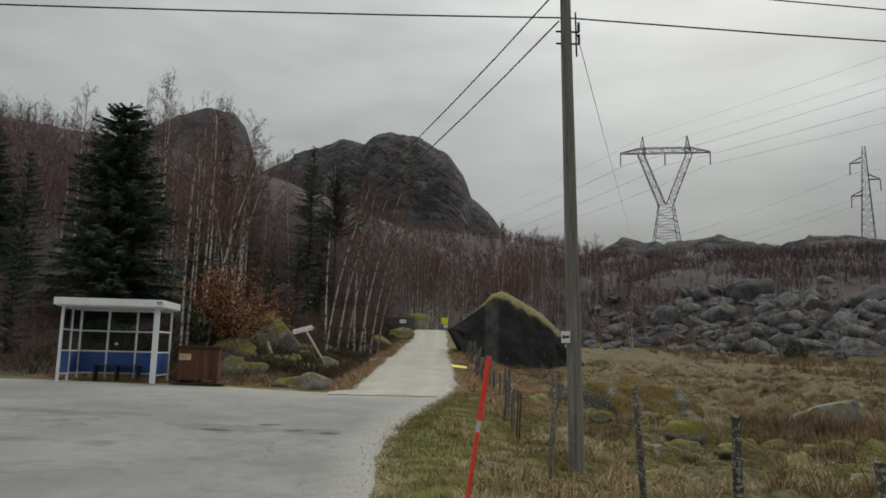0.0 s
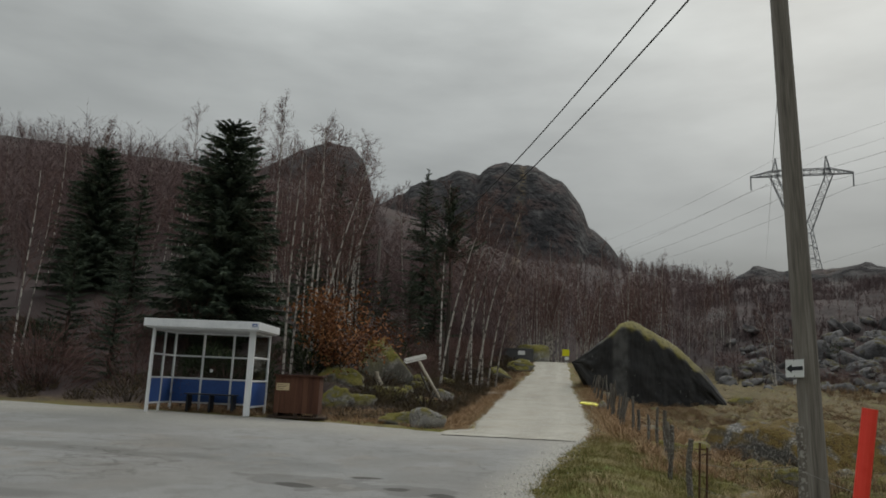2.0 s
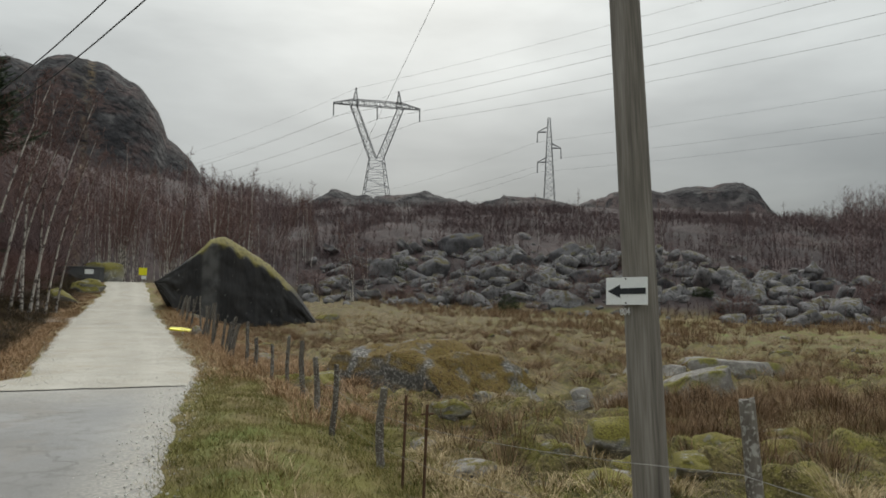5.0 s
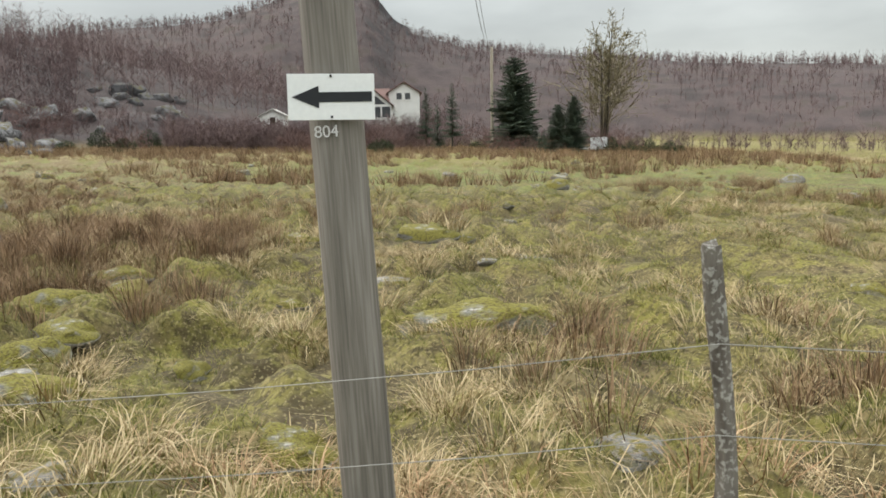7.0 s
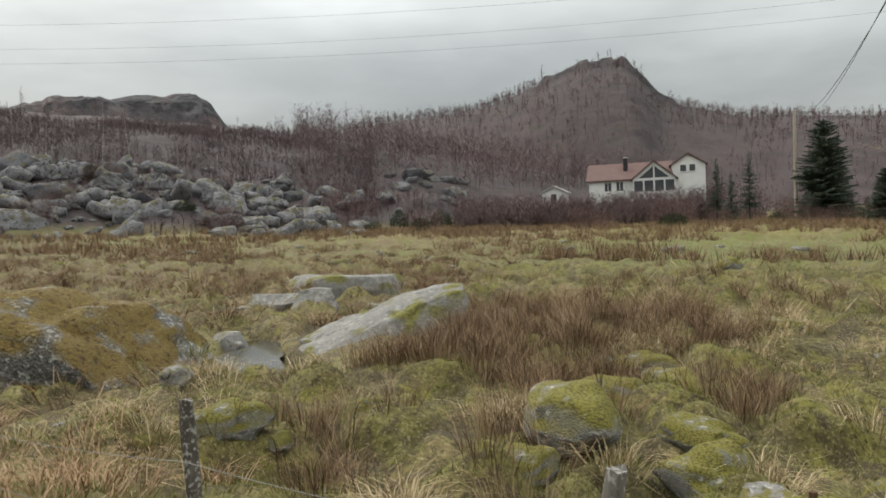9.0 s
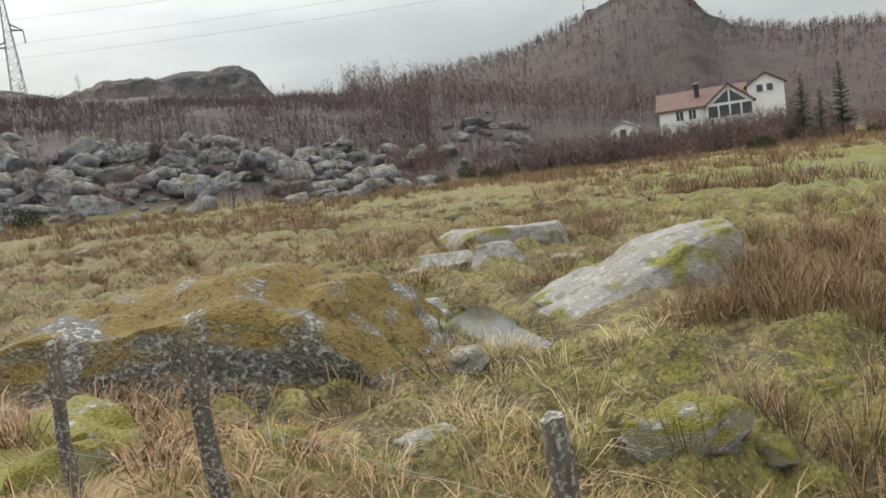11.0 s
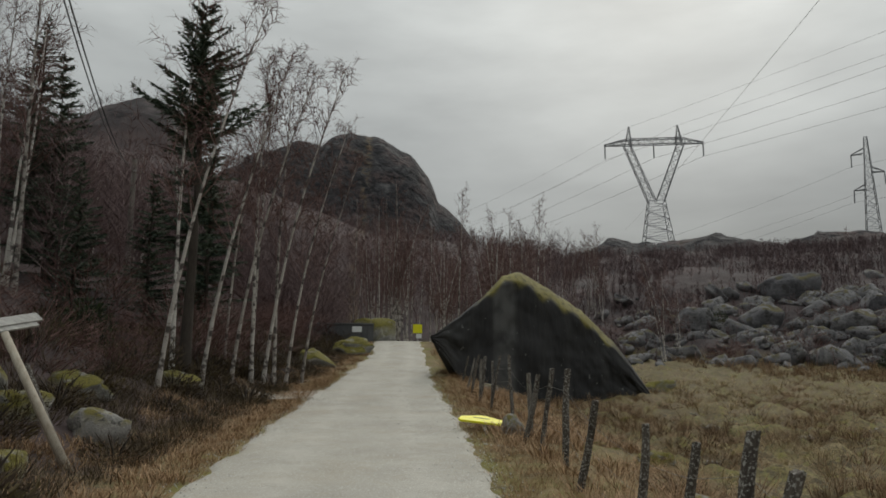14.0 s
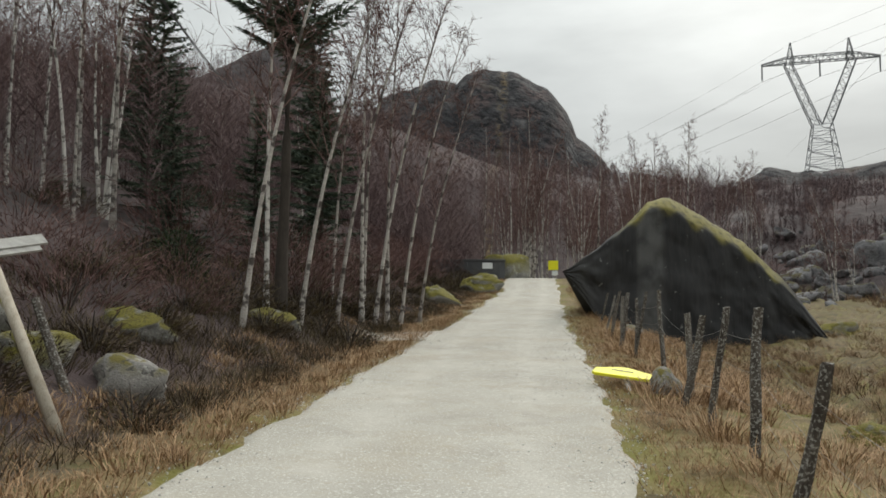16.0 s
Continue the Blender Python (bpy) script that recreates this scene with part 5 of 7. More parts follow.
def boulder_scree(count):
    """Smaller boulders in drifts round the great ones, joined."""
    shapes = []
    for m in ROCKS["low"]:
        c = np.empty(len(m.vertices) * 3, np.float32)
        m.vertices.foreach_get("co", c)
        f = np.empty(len(m.polygons) * 4, np.int32)
        m.loops.foreach_get("vertex_index", f)
        shapes.append((c.reshape(-1, 3), f.reshape(-1, 4)))
    V, Fc, base = [], [], 0
    for k in range(count):
        if k % 4:
            bx, by, bs = BIG[int(rng.integers(0, len(BIG)))]
            x, y = bx + rng.normal(0, 5.5), by + rng.normal(0, 4.0) - 1
        else:
            az, r = radians(16 + 48 * rng.random()), 70 + 32 * rng.random()
            x, y = 2 + r * math.sin(az), 10 + r * math.cos(az)
        s = 0.25 + 1.1 * rng.random() ** 2.2
        c, f = shapes[k % 3]
        a = rng.random() * 6.28
        p = c * np.array([s * (1.2 + 0.8 * rng.random()), s * (0.8 + 0.5 * rng.random()), s * (0.5 + 0.45 * rng.random())])
        turn = np.array(Matrix.Rotation(a, 3, "Z") @ Matrix.Rotation(rng.normal(0, 0.45), 3, "X") @ Matrix.Rotation(rng.normal(0, 0.45), 3, "Y"))
        V.append(p @ turn.T + np.array([x, y, ground_at(x, y) + s * 0.12]))
        Fc.append(f + base)
        base += len(c)
    tagged(new("scree", mesh_from("scree", np.concatenate(V), np.concatenate(Fc), [M["far_rock"]])), "drifts of pale bare boulders on the far rocky slope", "rock", kind="stuff")


boulder_scree(640)
for x, y, s in BIG:
    r = rock("far", x, y, s * 0.5, s * 0.42, s * 0.38, x * 9 % 70 - 35, 0.33, group="far boulders")
    r.matrix_world = r.matrix_world @ pose(0, 0, 0, (x * 13 + y * 7) % 44 - 22, (x * 5 + y * 11) % 50 - 25, 0)
# pale outcrops among the bare trees left of the house
for k in range(18):
    az, r0 = radians(61.5 + 9 * rng.random()), 100 + 22 * rng.random()
    sz = 0.7 + 1.4 * rng.random() ** 2
    rock("far", 2 + r0 * math.sin(az), 8 + r0 * math.cos(az), sz * 1.2, sz, sz * 0.8, 360 * rng.random(), 0.25, label="pale bare outcrop among the far leafless trees", group="far outcrops")

# the brook
bm = bmesh.new()
pts = [(9.2, 15.2), (9.3, 14.7), (10.2, 14.75), (11.2, 15.6), (12.3, 16.0), (13.6, 17.2), (14.2, 17.6), (14.0, 18.3), (12.4, 16.9), (11.0, 16.8), (10.2, 16.2)]
bm.faces.new([bm.verts.new((x, y, -0.44)) for x, y in pts])
bmesh.ops.recalc_face_normals(bm, faces=bm.faces)
tagged(part("water", bm, M["water"]), "small pool of a brook reflecting the sky", "water", kind="structure")


# ---------------------------------------------------------------- fence
POSTS = {-2.3: 1.1, -1.1: 1.17, 0.65: 1.24, 4.25: 1.26, 8.9: 0.87, 10.75: 0.97, 12.65: 0.95, 14.4: 1.11, 15.5: 1.17, 16.95: 0.95, 18.5: 1.03, 19.5: 1.35, 20.7: 1.29, 21.2: 1.47, 22.1: 1.32, 23.1: 1.38,
         24.85: 1.5, 26.7: 1.86, 28.4: 1.87, 29.6: 1.77, 30.6: 1.8, 33.0: 2.19, 34.9: 2.2, 36.4: 2.1, 37.9: 2.26, 39.0: 2.2, 40.0: 2.35, 41.8: 2.28, 44.0: 2.4}


def fence_x(y):
    return float(np.interp(y, [0, 6, 10.8, 14.4, 24, 28, 38, 50], [3.4, 3.5, 3.76, 4.34, 4.5, 4.95, 5.4, 6.0]))


def fence():
    f = empty("fence", pose(3.6, 4, 0), "old stock fence of crooked lichen-grey posts and wire", "fence")
    inv = f.matrix_world.inverted()
    r2 = random.Random(5)
    for y, top in POSTS.items():
        x = fence_x(y)
        g0 = ground_at(x, y)
        lean = Vector((r2.uniform(-0.02, 0.3), r2.uniform(-0.16, 0.16), 0)) if y > 16 else Vector((r2.uniform(-0.04, 0.04), -0.09 if 14 < y < 15 else r2.uniform(-0.05, 0.05), 0))
        r0 = r2.uniform(0.034, 0.05) * (0.6 if y < 2 else 1)
        bm = bmesh.new()
        rings = []
        for k in range(9):
            t = k / 8
            c = Vector((x, y, g0 - 0.15)) + lean * (t - 1) * 1.1 + Vector((0.02 * math.sin(4 * t + y), 0.025 * math.sin(5 * t + 2 * y), t * (top - g0 + 0.15)))
            ring = []
            for s in range(9):
                a = 2 * math.pi * s / 9
                r = r0 * (1.08 - 0.22 * t) * (1 + 0.28 * noise.noise((math.cos(a) * 1.6, math.sin(a) * 1.6, t * 5 + y)))
                ring.append(bm.verts.new(inv @ (c + Vector((r * math.cos(a), r * math.sin(a), 0.03 * noise.noise((a, y, 0)) * (k == 8))))))
            rings.append(ring)
        for a, b in zip(rings, rings[1:]):
            for s in range(9):
                bm.faces.new((a[s], a[(s + 1) % 9], b[(s + 1) % 9], b[s]))
        bm.faces.new(rings[-1])
        part("post", bm, M["post_wood"], f)
    for h in (0.25, 0.55, 0.85):
        bm = bmesh.new()
        ys = sorted(POSTS)
        for a, b in zip(ys, ys[1:]):
            pa, pb = [Vector((fence_x(y) - 0.05, y, POSTS[y] - 1.12 + h + 0.03 * math.sin(y * 9 + h * 20))) for y in (a, b)]
            last = pa
            for k in range(1, 7):
                t = k / 6
                nxt = pa.lerp(pb, t) - Vector((0, 0, 0.16 * (b - a) / 3 * t * (1 - t)))
                rod(bm, inv @ last, inv @ nxt, 0.0018, sides=4)
                last = nxt
        part("wire_strand", bm, M["fence_wire"], f, "thin grey fence wire")


fence()
for x, y, top in ((3.58, 7.75, 0.84), (3.62, 8.3, 0.86)):
    bm = bmesh.new()
    g0 = ground_at(x, y)
    rod(bm, (x, y, g0 - 0.1), (x + 0.03, y, top), 0.014, sides=6)
    rod(bm, (x - 0.03, y, top - 0.08), (x + 0.09, y, top - 0.08), 0.008, sides=6)
    tagged(part("iron_stake", bm, M["rust"]), "thin rusty iron stake in the fence line", "stake")


# ---------------------------------------------------------------- boards, stumps and signs by the road
def leaning_board():
    gz0 = ground_at(-1.5, 26.7)
    b = empty("notice_stand", pose(-1.5, 26.7, gz0), "pale leaning pole with weathered boards nailed on top", "stand")
    bm = bmesh.new()
    n = 12
    a, c = Vector((0, 0, -0.12)), Vector((-1.2, 0.5, 2.3 - gz0))
    rod(bm, a, c, 0.062, 0.05, n)
    part("pole", bm, M["pine_pole"], b, smooth=True)
    for k in range(2):
        bm = bmesh.new()
        box(bm, -0.62, 0.62, -0.085, 0.085, -0.014, 0.014, 0.004)
        bmesh.ops.transform(bm, matrix=pose(-1.37, 0.5 + 0.09 * k, 2.35 - gz0 + 0.085 * k, 38, -12, 56) @ pose(0, 0.0, 0.0), verts=bm.verts)
        part("board", bm, M["grey_plank"], b)
    bm = bmesh.new()
    rod(bm, (-0.25, 0.75, -0.1), (-1.0, 1.0, 1.9 - gz0), 0.06, 0.045, 9)
    tagged(part("leaning_post", bm, M["post_wood"], None), "grey dead post leaning behind the board", "post").matrix_world = pose(-1.75, 27.0, gz0)


leaning_board()


def dead_stump():
    bm = bmesh.new()
    x, y = -3.88, 25.0
    g0 = ground_at(x, y) - 0.1
    rings = []
    for k in range(12):
        t = k / 11
        c = Vector((x + 0.06 * math.sin(5 * t), y, g0 + t * (1.82 - g0)))
        rings.append([bm.verts.new(c + Vector((math.cos(a), math.sin(a), 0)) * (0.14 - 0.06 * t) * (1 + 0.35 * noise.noise((math.cos(a), math.sin(a), 4 * t)))) for a in (2 * math.pi * s / 10 for s in range(10))])
    for a, b in zip(rings, rings[1:]):
        for s in range(10):
            bm.faces.new((a[s], a[(s + 1) % 10], b[(s + 1) % 10], b[s]))
    bm.faces.new(rings[-1])
    rod(bm, (x, y, g0 + 1.1), (x + 0.3, y - 0.1, g0 + 1.3), 0.03, 0.01, 6)
    tagged(part("stump", bm, M["pine_pole"], smooth=True), "pale barkless dead stem standing on the bank", "stump")


dead_stump()


def fallen_sign():
    x, y = 4.33, 31.4
    s = empty("fallen_sign", pose(x, y, ground_at(x, y) + 0.14, 9, 7, -8), "yellow road sign lying on its face in the verge", "sign")
    bm = bmesh.new()
    pts = [(-0.48, -0.16), (-0.44, 0.1), (-0.06, 0.34), (0.06, 0.34), (0.47, 0.08), (0.5, -0.14), (0.46, -0.2), (-0.44, -0.22)]
    f = bm.faces.new([bm.verts.new((px, py, 0)) for px, py in pts])
    ext = bmesh.ops.extrude_face_region(bm, geom=[f])
    bmesh.ops.translate(bm, verts=[v for v in ext["geom"] if isinstance(v, bmesh.types.BMVert)], vec=(0, 0, 0.045))
    bmesh.ops.recalc_face_normals(bm, faces=bm.faces)
    bmesh.ops.bevel(bm, geom=bm.edges[:], offset=0.008, segments=1, affect="EDGES")
    part("plate", bm, M["yellow"], s)
    bm = bmesh.new()
    rod(bm, (0.02, -0.02, -0.035), (0.12, -0.75, -0.13), 0.034, sides=14)
    part("tube", bm, M["steel"], s, "grey steel mounting tube", smooth=True)
    part("mark", boxed(-0.2, 0.12, 0.06, 0.1, 0.046, 0.05), M["black"], s)


fallen_sign()


def yellow_sign():
    x, y = 5.45, 71.1
    g0 = ground_at(x, y)
    s = empty("warning_sign", pose(x, y, g0, 0, 0, 6), "bright yellow square sign on a post where the road ends", "sign")
    bm = bmesh.new()
    rod(bm, (0, 0.04, -0.1), (0, 0.04, 5.2 - g0), 0.035, sides=10)
    part("post", bm, M["steel"], s)
    part("plate", boxed(-0.34, 0.34, -0.012, 0.012, 4.62 - g0, 5.26 - g0, 0.01), M["yellow"], s)
    part("lower_plate", boxed(-0.1, 0.3, -0.012, 0.012, 4.25 - g0, 4.55 - g0, 0.006), M["sign_white"], s, "small pale plate under the yellow one")


yellow_sign()


def container():
    x, y = 2.25, 63.3
    g0 = 3.55
    c = empty("container", pose(x, y, g0, 0, 0, 4), "low grey-blue steel container beside the road", "container")
    L, D, h = 5.4, 2.2, 1.15
    part("body", boxed(-L + 0.02, -0.02, 0.02, D, 0, h), M["container"], c)
    for k in range(16):
        a = -L + 0.06 + k * (L - 0.12) / 16
        part("rib", boxed(a, a + 0.16, -0.03, 0.018, 0.12, h - 0.08, 0.01), M["container"], c)
    part("rim", boxed(-L, 0, -0.05, D + 0.02, h + 0.002, h + 0.1, 0.015), M["container"], c)
    part("label_plate", boxed(-1.35, -0.75, -0.045, -0.035, 0.7, 1.05), M["sign_white"], c, "small white plate with faded writing")
    part("sill", boxed(-L, 0, -0.045, 0.015, 0.0, 0.11), M["container"], c)


container()


# ---------------------------------------------------------------- houses across the field
def gable(w, d, eave, ridge, over=0.35):
    """Roof over a box of width w (x) and depth d (y) whose gable ends look along y."""
    bm = bmesh.new()
    t = 0.16
    for s in (0, 1):
        x0, x1 = (-over, w / 2) if s == 0 else (w + over, w / 2)
        z0 = eave - over * (ridge - eave) / (w / 2)
        vs = [bm.verts.new(p) for p in ((x0, -over, z0), (x1, -over, ridge), (x1, d + over, ridge), (x0, d + over, z0), (x0, -over, z0 + t), (x1, -over, ridge + t), (x1, d + over, ridge + t), (x0, d + over, z0 + t))]
        for q in ((0, 1, 2, 3), (4, 5, 6, 7), (0, 1, 5, 4), (1, 2, 6, 5), (2, 3, 7, 6), (3, 0, 4, 7)):
            bm.faces.new([vs[k] for k in q])
    bmesh.ops.recalc_face_normals(bm, faces=bm.faces)
    return bm


def gable_wall(w, d, eave, ridge):
    bm = bmesh.new()
    a = [bm.verts.new((x, 0, z)) for x, z in ((0, -2), (w, -2), (w, eave), (w / 2, ridge), (0, eave))]
    f = bm.faces.new(a)
    e = bmesh.ops.extrude_face_region(bm, geom=[f])
    bmesh.ops.translate(bm, verts=[v for v in e["geom"] if isinstance(v, bmesh.types.BMVert)], vec=(0, d, 0))
    bmesh.ops.recalc_face_normals(bm, faces=bm.faces)
    return bm


def moved(bm, m):
    bmesh.ops.transform(bm, matrix=m, verts=bm.verts)
    return bm


def window(parent, m, w, h, bars=1):
    win = part("window", moved(boxed(-w / 2, w / 2, -0.05, 0.02, 0, h), m), M["house_glass"], parent)
    for x0, x1, z0, z1 in ((-w / 2 - 0.08, -w / 2, -0.08, h + 0.08), (w / 2, w / 2 + 0.08, -0.08, h + 0.08), (-w / 2, w / 2, -0.08, 0), (-w / 2, w / 2, h, h + 0.08)):
        part("frame", moved(boxed(x0, x1, -0.09, 0.02, z0, z1), m), M["wall_white"], win)
    for k in range(1, bars + 1):
        x = -w / 2 + w * k / (bars + 1)
        part("bar", moved(boxed(x - 0.04, x + 0.04, -0.08, -0.05, 0, h), m), M["wall_white"], win)


def house():
    h = empty("house", pose(99.3, 28.2, 3.7, 0, 0, -83) @ Matrix.Diagonal((0.94, 0.94, 0.94, 1)), "white clapboard house with red tiled roofs and dark chimney", "house")
    # long wing, its ridge along the front
    side = pose(0, 7, 0, 0, 0, -90)
    part("wall", moved(gable_wall(7, 11, 2.1, 4.3), side), M["wall_white"], h)
    part("roof", moved(gable(7, 11, 2.1, 4.3), side), M["roof_red"], h, "red tiled roof")
    # glazed gable
    g1 = pose(6.0, -2.0, 0)
    part("wall", moved(gable_wall(5.6, 3.0, 1.9, 4.2), g1), M["wall_white"], h)
    part("roof", moved(gable(5.6, 3.4, 1.95, 4.25), g1), M["roof_red"], h)
    for k in range(4):
        window(h, pose(6.75 + 1.36 * k, -2.0, 0.2), 1.15, 1.45, 0)
    for s in (-1, 1):
        bm = bmesh.new()
        vs = [bm.verts.new((8.8 + s * x, -2.05, z)) for x, z in ((0.1, 2.0), (2.0, 2.0), (0.1, 3.55))]
        bm.faces.new(vs)
        ex = bmesh.ops.extrude_face_region(bm, geom=bm.faces[:])
        bmesh.ops.translate(bm, verts=[v for v in ex["geom"] if isinstance(v, bmesh.types.BMVert)], vec=(0, 0.06, 0))
        part("gable_pane", bm, M["house_glass"], h)
    # tall wing
    g2 = pose(11.2, 1.0, 0)
    part("wall", moved(gable_wall(4.4, 8, 3.7, 5.1), g2), M["wall_white"], h)
    part("roof", moved(gable(4.4, 8, 3.75, 5.15), g2), M["roof_red"], h)
    for x in (12.7, 13.9):
        window(h, pose(x, 1.0, 2.75), 0.75, 0.9, 0)
    for x in (2.6, 4.2):
        window(h, pose(x, 0, 0.5), 0.9, 1.2, 1)
    window(h, pose(0, 3.6, 0.4, 0, 0, -90), 1.2, 1.5, 1)
    part("chimney", boxed(4.7, 5.3, 1.6, 2.2, 2.4, 5.1, 0.02), M["brick_dark"], h)
    part("chimney_cap", boxed(4.65, 5.35, 1.55, 2.25, 5.1, 5.2), M["wall_white"], h)


house()


def shed():
    s = empty("shed", pose(96.0, 33.8, 3.3, 0, 0, -83) @ Matrix.Diagonal((0.8, 0.8, 0.8, 1)), "small pale timber shed below the house", "shed")
    part("wall", gable_wall(4.0, 3.5, 1.2, 2.2), M["wall_white"], s)
    part("roof", gable(4.0, 3.5, 1.25, 2.25), M["grey_plank"], s)
    part("door", boxed(1.5, 2.4, -0.05, 0.02, -0.5, 1.0), M["dark_wood"], s)


shed()


def board_trailer():
    g0 = ground_at(75.0, -6.6)
    s = empty("trailer", pose(75.0, -5.2, g0, 0, 0, -85), "white flat trailer with an upright white board", "trailer")
    part("bed", boxed(-1.6, 2.0, 0, 1.4, 0.55, 0.75, 0.02), M["white"], s)
    part("board", boxed(0.2, 1.9, 0.4, 0.5, 0.76, 1.75, 0.02), M["sign_white"], s)
    for x in (0.1, 0.9):
        bm = bmesh.new()
        rod(bm, (x, -0.05, 0.3), (x, 0.15, 0.3), 0.3, sides=16)
        part("wheel", bm, M["black"], s)


board_trailer()
bm = bmesh.new()
rod(bm, (85.1, 4.2, ground_at(85.1, 4.2) - 0.3), (85.1, 4.2, 11.0), 0.19, 0.13, 10)
tagged(part("utility_pole", bm, M["pine_pole"]), "pale far timber pole beside the spruce", "pole")
bm = bmesh.new()
g0 = ground_at(-10.2, 55)
rod(bm, (-10.2, 55, g0 - 0.3), (-10.2, 55, 12.6), 0.16, 0.12, 10)
tagged(part("utility_pole", bm, M["pole_wood"]), "grey timber pole standing among the birches", "pole")


# ---------------------------------------------------------------- trees
class Shoots:
    """Collects tubes and slivers into one triangle mesh."""

    def __init__(self):
        self.v, self.f, self.n = [], [], 0

    def tube(self, pts, radii, sides):
        pts = [Vector(p) for p in pts]
        rings = []
        for k, (p, r) in enumerate(zip(pts, radii)):
            d = (pts[min(k + 1, len(pts) - 1)] - pts[max(k - 1, 0)]).normalized()
            q = d.to_track_quat("Z", "Y")
            rings.append([p + q @ Vector((r * math.cos(2 * math.pi * s / sides), r * math.sin(2 * math.pi * s / sides), 0)) for s in range(sides)])
        b = self.n
        for ring in rings:
            self.v += [tuple(c) for c in ring]
        self.n += sides * len(rings)
        for k in range(len(rings) - 1):
            for s in range(sides):
                a, c = b + k * sides + s, b + k * sides + (s + 1) % sides
                self.f += [(a, c, c + sides), (a, c + sides, a + sides)]

    def sliver(self, p, q, w, rnd):
        p, q = Vector(p), Vector(q)
        side = (q - p).cross(Vector((rnd.uniform(-1, 1), rnd.uniform(-1, 1), rnd.uniform(-1, 1)))).normalized() * w / 2
        self.v += [tuple(p - side), tuple(p + side), tuple(q)]
        self.f.append((self.n, self.n + 1, self.n + 2))
        self.n += 3

    def leaf(self, p, size, rnd):
        u = Vector((rnd.uniform(-1, 1), rnd.uniform(-1, 1), rnd.uniform(-1, 1))).normalized()
        w = u.cross(Vector((rnd.uniform(-1, 1), rnd.uniform(-1, 1), rnd.uniform(-1, 1)))).normalized()
        p = Vector(p)
        self.v += [tuple(p - u * size), tuple(p + w * size * 0.45), tuple(p + u * size), tuple(p - w * size * 0.45)]
        self.f += [(self.n, self.n + 1, self.n + 2), (self.n, self.n + 2, self.n + 3)]
        self.n += 4

    def mesh(self, name, mat, smooth=False):
        return mesh_from(name, self.v, self.f, [mat], smooth=smooth)


def around(d, ang, spin):
    """The direction d turned away by ang, spun about itself."""
    q = d.to_track_quat("Z", "Y")
    return q @ Vector((math.sin(ang) * math.cos(spin), math.sin(ang) * math.sin(spin), math.cos(ang)))


def birch(seed, h, r0, clear, spread, lean=0.0, stems=1, mats=("bark", "twig"), thick=1.0):
    """Bare birch: white stem and a crown of fine twigs."""
    rnd = random.Random(seed)
    wood, twigs = Shoots(), Shoots()
    for st in range(stems):
        hh = h * (1 - 0.12 * st)
        ln = Vector((lean + (rnd.uniform(-0.16, 0.16) if stems > 1 else 0), rnd.uniform(-0.08, 0.08), 0))
        ph = rnd.uniform(0, 6)
        path = [Vector((ln.x * hh * t * (0.6 + 0.5 * t) + 0.12 * math.sin(4 * t + ph) * t + st * 0.12, ln.y * hh * t + 0.12 * math.sin(5 * t + ph * 2) * t + st * 0.07, hh * t)) for t in (k / 13 for k in range(14))]
        wood.tube(path, [0.78 * r0 * (1 - 0.9 * (k / 13) ** 0.8) + 0.006 + (0.35 * r0 if k == 0 else 0) for k in range(14)], 8)
        n = 27
        for b in range(n):
            f = clear + (0.98 - clear) * (b + rnd.random()) / n
            k = min(12, int(f * 13))
            p = path[k].lerp(path[k + 1], f * 13 - k)
            d = around(Vector((ln.x, ln.y, 1)).normalized(), rnd.uniform(0.5, 0.95), rnd.uniform(0, 6.28))
            L = spread * (1.15 - f) * rnd.uniform(0.7, 1.25) + 0.35
            pts, dd = [p], d.copy()
            for s in range(4):
                dd = (dd + Vector((0, 0, 0.16 if s < 2 else -0.06)) + Vector((rnd.uniform(-1, 1), rnd.uniform(-1, 1), rnd.uniform(-1, 1))) * 0.13).normalized()
                pts.append(pts[-1] + dd * L / 4)
            rb = 0.008 + 0.011 * (1 - f)
            twigs.tube(pts, [rb, rb * 0.8, rb * 0.6, rb * 0.4, 0.003], 3)
            for s in range(9):
                t = rnd.uniform(0.15, 1) * 3.99
                q = pts[int(t)].lerp(pts[int(t) + 1], t - int(t))
                e = around(dd, rnd.uniform(0.35, 1.0), rnd.uniform(0, 6.28))
                q2 = q + e * L * rnd.uniform(0.18, 0.42)
                twigs.sliver(q, q2, 0.02 * thick, rnd)
                for c in range(4):
                    w = q.lerp(q2, rnd.uniform(0.2, 1))
                    twigs.sliver(w, w + (around(e, rnd.uniform(0.3, 1.0), rnd.uniform(0, 6.28)) + Vector((0, 0, -0.25))) * rnd.uniform(0.15, 0.42), 0.014 * thick, rnd)
    return wood.mesh("trunk", M[mats[0]], True), twigs.mesh("crown", M[mats[1]])


